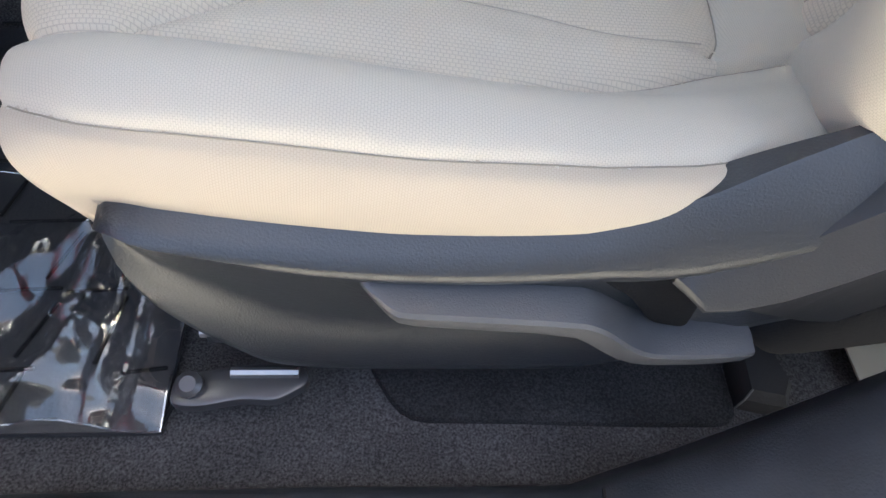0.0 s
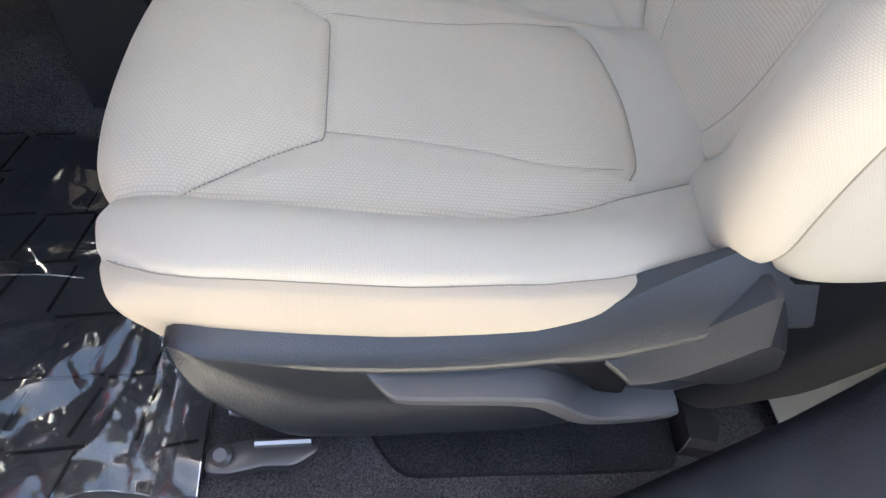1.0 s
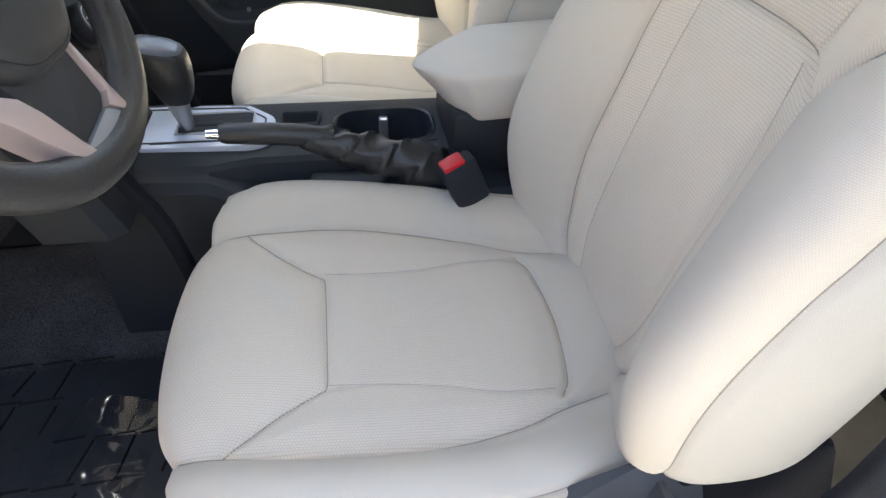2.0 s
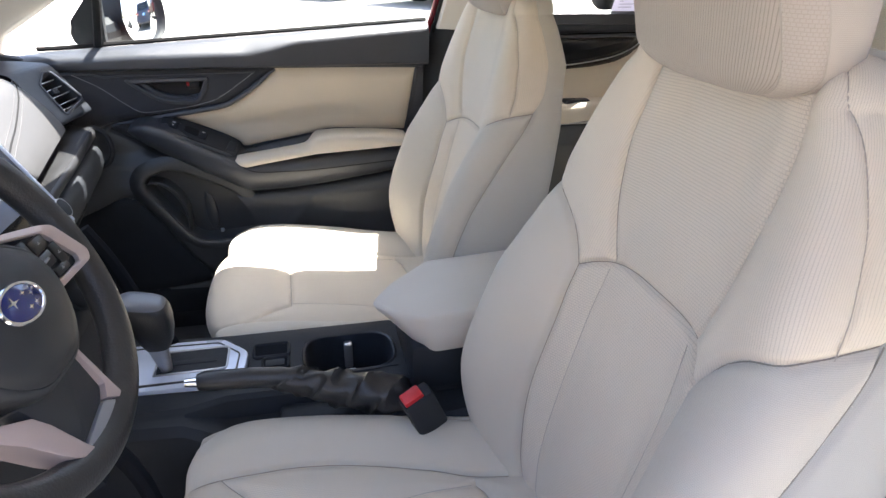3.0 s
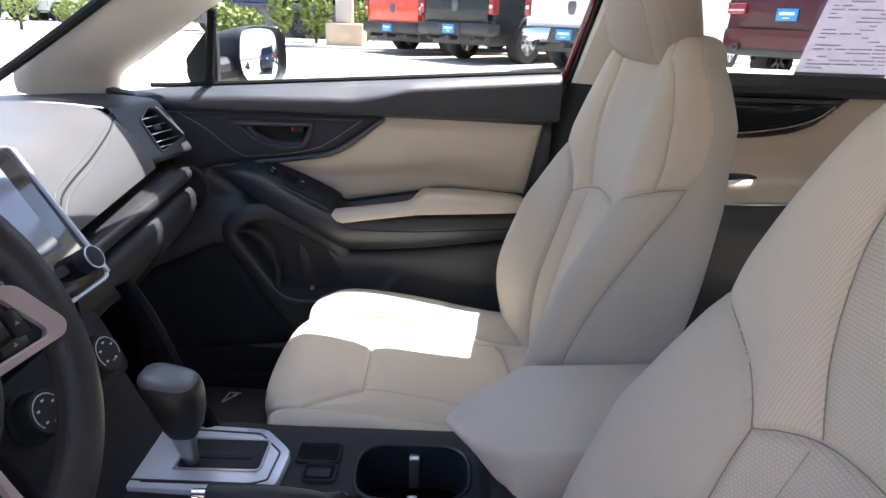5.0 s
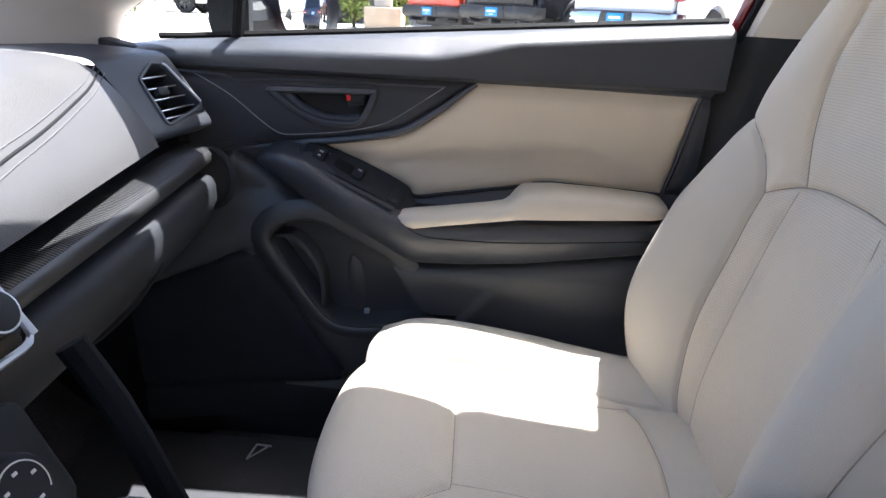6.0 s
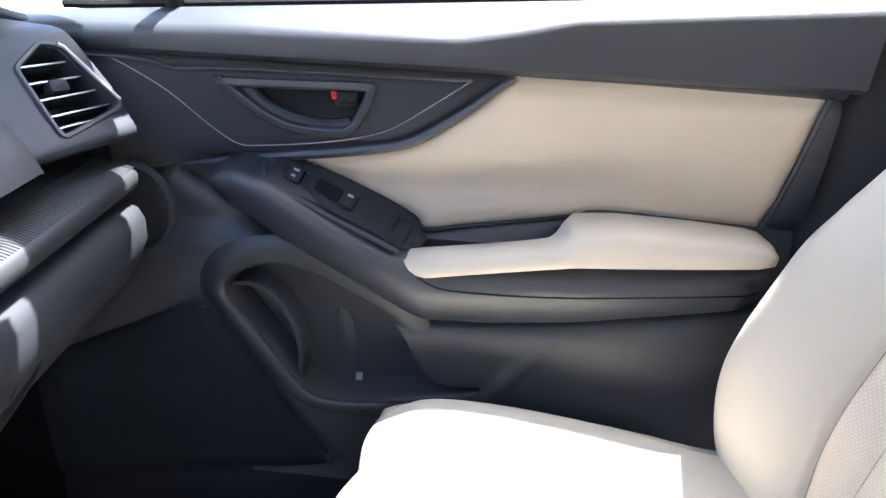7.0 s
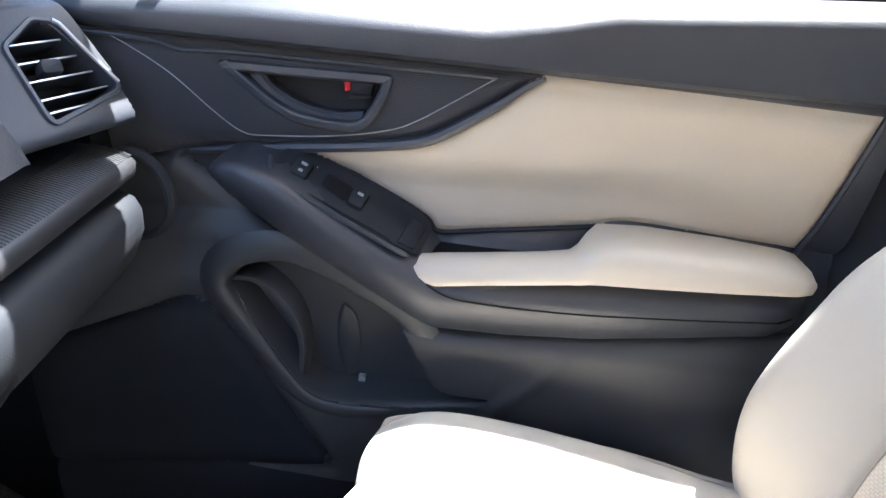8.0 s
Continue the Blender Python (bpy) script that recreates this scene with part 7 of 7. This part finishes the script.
dark_glass = material("dark_car_glass", (0.01, 0.012, 0.014), 0.05, vary=0.0, spec=0.8)
tyre_m = material("tyre", (0.02, 0.02, 0.02), 0.85, vary=0.1)
plate_blue = material("blue_plate", (0.02, 0.25, 0.62), 0.4, vary=0.0)
lamp_red = material("red_lamp", (0.22, 0.004, 0.008), 0.15, vary=0.0, coat=0.5)
lamp_clear = material("clear_lens", (0.55, 0.50, 0.50), 0.15, vary=0.0, coat=0.5)
bumper_dark = material("dark_bumper", (0.03, 0.03, 0.032), 0.5, vary=0.1)


def ground_z(x, y):
    t = max(0.0, min(1.0, (y - 2.0) / 7.0))
    return 0.40 * t * t * (3 - 2 * t)


xs = np.r_[-900, -300, -100, -50, np.linspace(-30, 30, 31), 50, 100, 300, 900]
ys = np.r_[-900, -300, -100, -40, -20, -10, np.linspace(-5, 12, 35), 16, 22, 30, 45, 80, 150, 400, 900]
gv = [(x, y, ground_z(x, y)) for x in xs for y in ys]
gf = [(i * len(ys) + j, (i + 1) * len(ys) + j, (i + 1) * len(ys) + j + 1, i * len(ys) + j + 1) for i in range(len(xs) - 1) for j in range(len(ys) - 1)]
single("ground", (gv, gf), asphalt, "pale sunlit asphalt of a car lot", kind="structure", at=(0, 0, 0))


def wheel_geo(owner, x, y, r, w, rim_mat):
    m = pose(x, y, r, 0, 90, 0)
    t = part("tyre", moved(lathe([(r * 0.62, -w / 2), (r * 0.93, -w / 2), (r, -w * 0.32), (r, w * 0.32), (r * 0.93, w / 2), (r * 0.62, w / 2), (r * 0.60, 0)], 32), m), tyre_m, owner, "black tyre")
    part("rim", moved(join(lathe([(r * 0.64, -w * 0.40), (r * 0.64, w * 0.40), (r * 0.58, w * 0.42), (r * 0.56, w * 0.1), (0.02, w * 0.1), (0.02, -w * 0.1), (r * 0.56, -w * 0.1), (r * 0.58, -w * 0.42)], 28),
         *[moved(box(0.03, r * 0.60, -0.035, 0.035, -w * 0.42, w * 0.42, 0.01, 1), pose(0, 0, 0, 0, 0, a * 60)) for a in range(6)]), m), rim_mat, t, "spoked rim")


alloy_m = material("wheel_alloy", (0.55, 0.56, 0.58), 0.3, 0.4, vary=0.03)


def vehicle(name, at, turn, paint, label, kind="pickup", bumper=None, lift=0.0):
    """A parked vehicle. Built with its tail at the origin and its nose along y, then set down and turned."""
    v = thing(name, (0, 0, 0), label, "pickup truck" if kind == "pickup" else "car", "parked vehicles")
    bumper = bumper or bumper_dark
    W = 0.98 if kind == "pickup" else 0.94
    L = 5.7 if kind == "pickup" else 4.6
    z0, z1 = 0.62 + lift, (1.38 if kind == "pickup" else 1.12) + lift
    def body(y0, y1, za, zb, wid, r=0.06):
        return box(-wid, wid, y0, y1, za, zb, r, 3)
    ra = 0.49 if kind == "pickup" else 0.43
    def flank(a, b, za, zb, wheel_y):
        """A body side from a to b, cut out round the wheel."""
        cut = [(wheel_y + ra * math.cos(q), 0.43 + ra * math.sin(q)) for q in np.linspace(0, math.pi, 18)]
        cut = [q for q in cut if q[1] > za + 0.01]
        return [(a, za + 0.02), (a, zb - 0.05), (a + 0.03, zb), (b - 0.03, zb), (b, zb - 0.04), (b, za)] + [(cut[0][0], za)] + cut + [(cut[-1][0], za)]
    if kind == "pickup":
        for s in (-1, 1):
            part("bed_side", slab(flank(0.12, 2.05, z0 - 0.06, z1, 1.22), 'x', s * (W - 0.09), s * W), paint, v)
            part("front_fender", slab(flank(4.0, L, z0 - 0.06, z1 - 0.10, L - 1.0), 'x', s * (W - 0.09), s * W), paint, v)
            part("bed_rail", box(s * W - 0.10 if s > 0 else -W - 0.005, W + 0.005 if s > 0 else -W + 0.10, 0.10, 2.05, z1 - 0.012, z1 + 0.015, 0.008), bumper_dark, v, "black bed rail cap")
            part("side_step", tube([(s * (W - 0.05), 2.15, 0.46 + lift), (s * (W + 0.03), 2.25, 0.45 + lift), (s * (W + 0.03), 3.85, 0.45 + lift), (s * (W - 0.05), 3.95, 0.46 + lift)], 0.045, 10), bumper, v, "side step bar")
            part("wheel_housing", box(s * (W - 0.42) - 0.01, s * (W - 0.42) + 0.01, 0.7, 1.75, 0.50, z1 - 0.1, 0.005), bumper_dark, v)
            for y in (2.62, 3.55):
                part("door_handle", box(s * (W + 0.012) - 0.018, s * (W + 0.012) + 0.018, y - 0.09, y + 0.09, z1 - 0.16, z1 - 0.125, 0.01), paint, v)
            for y in (2.09, 3.02, 3.93):
                part("door_joint", box(s * W - 0.003, s * W + 0.003, y - 0.006, y + 0.006, z0 + 0.02, z1 - 0.02, 0.001), black_rubber, v, "dark door joint")
        part("bed_floor", box(-W + 0.08, W - 0.08, 0.10, 2.05, z0 + 0.10, z0 + 0.16, 0.01), bumper_dark, v)
        tg = part("tailgate", box(-0.855, 0.855, 0.04, 0.13, z0 + 0.03, z1, 0.025, 3), paint, v, "painted tailgate")
        part("tailgate_cap", box(-0.86, 0.86, 0.03, 0.14, z1 - 0.006, z1 + 0.022, 0.01, 3), paint, tg)
        part("tailgate_handle", box(-0.12, 0.12, 0.026, 0.06, z1 - 0.155, z1 - 0.085, 0.015), bumper_dark, tg, "dark handle")
        part("tailgate_emblem", slab(rounded([(-0.055, z1 - 0.43), (0.055, z1 - 0.43), (0.09, z1 - 0.30), (0.07, z1 - 0.215), (-0.07, z1 - 0.215), (-0.09, z1 - 0.30)], 0.03), 'y', 0.05, 0.03, 0.005), dark_steel, tg, "plain grey shape")
        part("tailgate_bar", box(-0.80, -0.56, 0.036, 0.05, z0 + 0.10, z0 + 0.125, 0.002), alloy_m, tg, "small silver bar")
        part("tailgate_crease", box(-0.80, 0.80, 0.034, 0.05, z0 + 0.16, z0 + 0.18, 0.007), paint, tg)
        part("cab_body", body(2.05, 4.0, z0 - 0.05, z1, W - 0.001, 0.04), paint, v)
        part("front_body", body(4.0, L, z0 + 0.20, z1 - 0.10, W - 0.08, 0.12), paint, v)
        y0, y1, top = 2.10, 4.35, 1.93 + lift
    else:
        part("lower_body", loft([[(s * wd * W, y, z) for s, z, wd in ((-1, z0 - 0.25, 0.92), (-1, z0 + 0.1, 1.0), (-1, z1 - 0.06, 0.98), (-1, z1, 0.90), (1, z1, 0.90), (1, z1 - 0.06, 0.98), (1, z0 + 0.1, 1.0), (1, z0 - 0.25, 0.92))] for y in (0.10, 0.16, 1.0, 3.2, L)]), paint, v, "painted body", 40)
        part("hatch", slab(rounded([(-0.72, z0 - 0.02), (0.72, z0 - 0.02), (0.76, z1), (-0.76, z1)], 0.06), 'y', 0.2, 0.06, 0.02), paint, v, "painted tailgate")
        part("hatch_strip", box(-0.62, 0.62, 0.050, 0.07, z0 + 0.06, z0 + 0.085, 0.006), chrome, v, "chrome strip")
        y0, y1, top = 0.18, 3.1, 1.74 + lift
    roof = []
    for z, a, b, wd in ((z1 - 0.02, y0, y1, 0.95), (z1 + 0.06, y0 + 0.03, y1 - 0.12, 0.93), (top - 0.10, y0 + 0.16, y1 - 0.70, 0.82), (top - 0.02, y0 + 0.26, y1 - 0.85, 0.78), (top, y0 + 0.40, y1 - 1.0, 0.70)):
        roof.append(rounded([(-wd * W, a, z), (wd * W, a, z), (wd * W, b, z), (-wd * W, b, z)], 0.10, 3))
    part("cab_top", loft(roof), paint, v, "painted roof and pillars", 40)
    # panes lie a little outside the pillars
    def pane(pts, nm="window"):
        a = [Vector(q) for q in pts]
        nrm = (a[1] - a[0]).cross(a[2] - a[0]).normalized() * 0.012
        g = loft([[q - nrm for q in a], [q + nrm for q in a]])
        part(nm, g, dark_glass, v, "dark tinted window")
    zb, zt = z1 + 0.09, top - 0.12
    k0, k1 = 0.925, 0.822
    pane([(-0.74 * W, y0 + 0.04, zb), (0.74 * W, y0 + 0.04, zb), (0.66 * W, y0 + 0.15, zt), (-0.66 * W, y0 + 0.15, zt)], "rear_window")
    length = y1 - y0
    for s in (-1, 1):
        for f0, f1 in ((0.14, 0.42), (0.46, 0.74)):
            pane([(s * k0 * W, y0 + f0 * length, zb), (s * k0 * W, y0 + f1 * length + 0.08, zb), (s * k1 * W, y0 + f1 * length - 0.08, zt), (s * k1 * W, y0 + f0 * length + 0.06, zt)], "side_window")
        lo, hi, lw = (z1 - 0.47, z1 - 0.09, 0.115) if kind == "pickup" else (z1 - 0.20, z1 - 0.05, 0.30)
        a, b = sorted((s * (W - lw), s * (W + 0.006)))
        lamp = part("tail_lamp", box(a, b, 0.028, 0.20, lo, hi, 0.022, 3), lamp_red, v, "dark red tail lamp")
        part("lamp_bar", box(a + 0.025, b - 0.02, 0.022, 0.05, lo + 0.30 * (hi - lo), lo + 0.46 * (hi - lo), 0.006), lamp_clear, lamp, "pale reversing lens")
        part("side_mirror", box(s * (W + 0.14) - 0.08, s * (W + 0.14) + 0.08, y1 - 0.55, y1 - 0.40, z1 + 0.04, z1 + 0.26, 0.03), bumper_dark, v)
        for y in (1.22, L - 1.0):
            part("wheel_arch", tube([(s * (W + 0.004), y + (ra - 0.006) * math.cos(q), 0.43 + (ra - 0.006) * math.sin(q)) for q in np.linspace(0.12, math.pi - 0.12, 24)], 0.022, 8), paint if kind == "pickup" else bumper_dark, v, "wheel arch edge")
            if kind != "pickup":
                part("arch_liner", slab([(y + (ra - 0.01) * math.cos(q), 0.43 + (ra - 0.01) * math.sin(q)) for q in np.linspace(-0.1, math.pi + 0.1, 20)], 'x', s * (W - 0.05), s * (W + 0.003)), black_rubber, v, "dark wheel housing")
        part("exhaust_tip", tube([(s * 0.62, -0.10, 0.47 + lift), (s * 0.62, 0.25, 0.47 + lift)], [0.048, 0.044], 14), dark_steel, v, "steel exhaust tip")
        part("exhaust_bore", tube([(s * 0.62, -0.104, 0.47 + lift), (s * 0.62, 0.0, 0.47 + lift)], 0.036, 14), black_rubber, v)
    if kind == "pickup":
        part("bumper", loft([[(x, y, z) for y, z in ((0.14 + c, 0.52 + lift + e), (-0.06 + c, 0.50 + lift + e), (-0.115 + c, 0.55 + lift + e), (-0.125 + c, 0.66 + lift), (-0.09 + c, 0.735 + lift), (0.14 + c, 0.74 + lift))] for x, c, e in ((-W - 0.01, 0.12, 0.05), (-W + 0.06, 0.03, 0.01), (-0.6, 0.0, 0.0), (0.6, 0.0, 0.0), (W - 0.06, 0.03, 0.01), (W + 0.01, 0.12, 0.05))]), bumper, v, "rear bumper", 50)
        part("step_pad", box(-W + 0.06, W - 0.06, -0.10, 0.05, 0.733 + lift, 0.750 + lift, 0.005), bumper_dark, v, "black step pad")
        part("bumper_recess", slab(rounded([(-0.34, 0.53 + lift), (0.34, 0.53 + lift), (0.27, 0.738 + lift), (-0.27, 0.738 + lift)], 0.03), 'y', 0.0, -0.1285, 0.004), bumper_dark, v, "dark middle of the bumper")
        part("tow_hitch", box(-0.05, 0.05, -0.16, 0.1, 0.43 + lift, 0.52 + lift, 0.01), bumper_dark, v)
    else:
        part("bumper", loft([[(s * wd * W, y, z) for s, y in ((-1, 0.30), (-1, 0.06), (-0.86, -0.03), (-0.5, -0.065), (0.5, -0.065), (0.86, -0.03), (1, 0.06), (1, 0.30))] for z, wd in ((0.46 + lift, 0.97), (0.50 + lift, 1.0), (0.62 + lift, 1.01), (0.70 + lift, 1.005), (0.72 + lift, 0.98))]), paint, v, "painted rear bumper", 40)
        part("bumper_recess", box(-W + 0.12, W - 0.12, -0.045, 0.2, 0.36 + lift, 0.47 + lift, 0.02), bumper_dark, v, "dark lower edge of the bumper")
    zp = 0.635 + lift if kind == "pickup" else z1 - 0.20
    yp = -0.14 if kind == "pickup" else 0.04
    pl = part("dealer_plate", box(-0.155, 0.155, yp, yp + 0.03, zp - 0.08, zp + 0.08, 0.006), plate_blue, v, "blue dealer plate")
    part("plate_bar", box(-0.11, 0.11, yp - 0.004, yp, zp - 0.005, zp + 0.035, 0.001), white_mark, pl, "pale bar")
    part("plate_bar", box(-0.05, 0.05, yp - 0.004, yp, zp - 0.05, zp - 0.035, 0.001), white_mark, pl, "pale bar")
    part("underbody", box(-W + 0.2, W - 0.2, 0.2, L - 0.3, 0.34 + lift, 0.64 + lift, 0.02), bumper_dark, v)
    r = 0.42 if kind == "pickup" else 0.38
    for s in (-1, 1):
        for y in (1.22, L - 1.0):
            wheel_geo(v, s * (W - (0.15 if kind == "pickup" else 0.115)), y, r, 0.29, alloy_m if kind == "pickup" else grey_trim)
    v.matrix_world = pose(at[0], at[1], ground_z(*at), 0, 0, turn)
    return v


black_paint = material("black_car_paint", (0.008, 0.009, 0.011), 0.25, vary=0.02, coat=0.15, spec=0.35)
white_paint = material("white_car_paint", (0.80, 0.80, 0.80), 0.25, vary=0.02, coat=0.6)
orange_paint = material("orange_car_paint", (0.70, 0.045, 0.012), 0.25, vary=0.03, coat=0.6)
maroon_paint = material("maroon_car_paint", (0.055, 0.004, 0.008), 0.35, vary=0.03, coat=0.25, spec=0.3)
navy_paint = material("navy_car_paint", (0.015, 0.025, 0.06), 0.2, vary=0.03, coat=0.7)
vehicle("pickup_truck", (-1.05, 14.6), -45, orange_paint, "orange-red pickup truck with a dark bumper on the lot", lift=-0.06)
vehicle("pickup_truck", (0.33, 12.5), -45, black_paint, "glossy black pickup truck parked at an angle")
vehicle("pickup_truck", (2.24, 10.6), -45, white_paint, "white pickup truck with a chrome bumper parked at an angle", bumper=chrome)
vehicle("sport_utility_car", (4.85, 8.75), -60, maroon_paint, "dark red sport utility car parked at an angle", "suv", lift=0.12)
vehicle("sport_utility_car", (4.35, 4.45), -50, navy_paint, "dark blue sport utility car parked at an angle", "suv")
vehicle("parked_car", (-8.3, 22.6), -90, navy_paint, "dark car parked far across the lot", "suv")
vehicle("parked_car", (-12.4, 25.5), -90, white_paint, "white car parked far across the lot", "suv")
vehicle("parked_car", (-19.6, 29.0), 10, black_paint, "black car parked far across the lot", "suv")
vehicle("parked_van", (-16.4, 31.0), 80, white_paint, "white van parked far across the lot", "suv", lift=0.1)
single("drain_cover", box(-5.1, -4.5, 9.9, 11.2, ground_z(-4.8, 10.5), ground_z(-4.8, 10.5) + 0.012, 0.004), concrete_dark, "grey drain cover in the lot's asphalt", "drain cover")

# planter, pillar, shop front
single("planter", box(-2.84, -1.90, 16.2, 17.1, 0.30, 1.0, 0.04), stucco, "tan stucco pillar base at the shop front", "pillar base")
single("shop_column", box(-2.62, -2.20, 16.45, 16.85, 1.0, 5.5, 0.03), concrete, "pale column of the shop front", "column")
single("pavement", box(-6.5, 14, 15.8, 19.0, 0.36, 0.46, 0.03), concrete, "pale raised pavement before the shop", kind="structure")
shop = thing("shop_building", (0, 24, 0.4), "pale shop building with tall dark windows", "building")
part("wall", box(-6, 18, 24.3, 30, 0.4, 7.0, 0.05), concrete, shop, "pale wall")
part("roof", box(-6.4, 18.4, 23.6, 30.4, 7.0, 7.4, 0.05), concrete, shop)
for i in range(10):
    w = part("window", box(-5.6 + i * 2.35, -3.6 + i * 2.35, 24.22, 24.34, 0.7, 5.0, 0.02), dark_glass, shop, "tall dark window")
    part("mullion", box(-3.55 + i * 2.35, -3.35 + i * 2.35, 24.15, 24.32, 0.5, 5.2, 0.02), stucco, w)


def shrub(at, r, h, n, seed):
    rng = random.Random(seed)
    t = thing("shrub", (at[0], at[1], 0.4), "leafy green shrub beside the shop", "shrub", "shrubs")
    part("trunk", tube([(at[0], at[1], 0.4), (at[0] + 0.05, at[1], 0.4 + h * 0.5), (at[0], at[1], 0.4 + h * 0.8)], [0.05, 0.035, 0.015], 7), trunk_m, t)
    verts, faces = [], []
    for _ in range(n):
        d = Vector((rng.gauss(0, 1), rng.gauss(0, 1), rng.gauss(0, 1))).normalized() * rng.uniform(0.35, 1.0) ** 0.5
        k = 1 + 0.35 * noise.noise(d * 2 + Vector((seed, 0, 0)))
        c = Vector((at[0] + d.x * r * k, at[1] + d.y * r * k, 0.4 + h * 0.55 + d.z * h * 0.45 * k))
        a, b = Vector((rng.gauss(0, 1), rng.gauss(0, 1), rng.gauss(0, 1))).normalized() * 0.09, Vector((rng.gauss(0, 1), rng.gauss(0, 1), rng.gauss(0, 1))).normalized() * 0.05
        o = len(verts)
        verts += [c - a, c + b, c + a, c - b]
        faces.append((o, o + 1, o + 2, o + 3))
    part("crown", (verts, faces), leaf_m, t, "many small green leaves", None)


for i, (x, y, r, h) in enumerate(((-4.15, 17.2, 0.38, 2.3), (-3.3, 17.3, 0.45, 1.9), (-5.2, 17.4, 0.5, 0.9), (-5.9, 17.8, 0.5, 1.0), (-10.5, 19.0, 0.7, 1.2), (-13, 20, 0.9, 2.6), (-2.2, 17.8, 0.5, 1.2), (16.0, 14.0, 2.2, 4.5), (11.5, 9.5, 1.2, 2.4))):
    shrub((x, y), r, h, 900 if r < 1 else 2200, i)

# unseen cars and wall added behind the camera to block the low sky
vehicle("sport_utility_car", (2.6, -2.75), 90, black_paint, "unseen black sport utility car added on the driver's side to block light", "suv")
vehicle("sport_utility_car", (8.3, -2.9), 90, navy_paint, "unseen dark blue sport utility car added behind to block light", "suv")
single("sky_block_wall", box(-30, 30, -12.6, -12.0, 0.0, 5.5, 0.05), stucco, "plain tan wall added out of view to block the low sky", kind="structure")
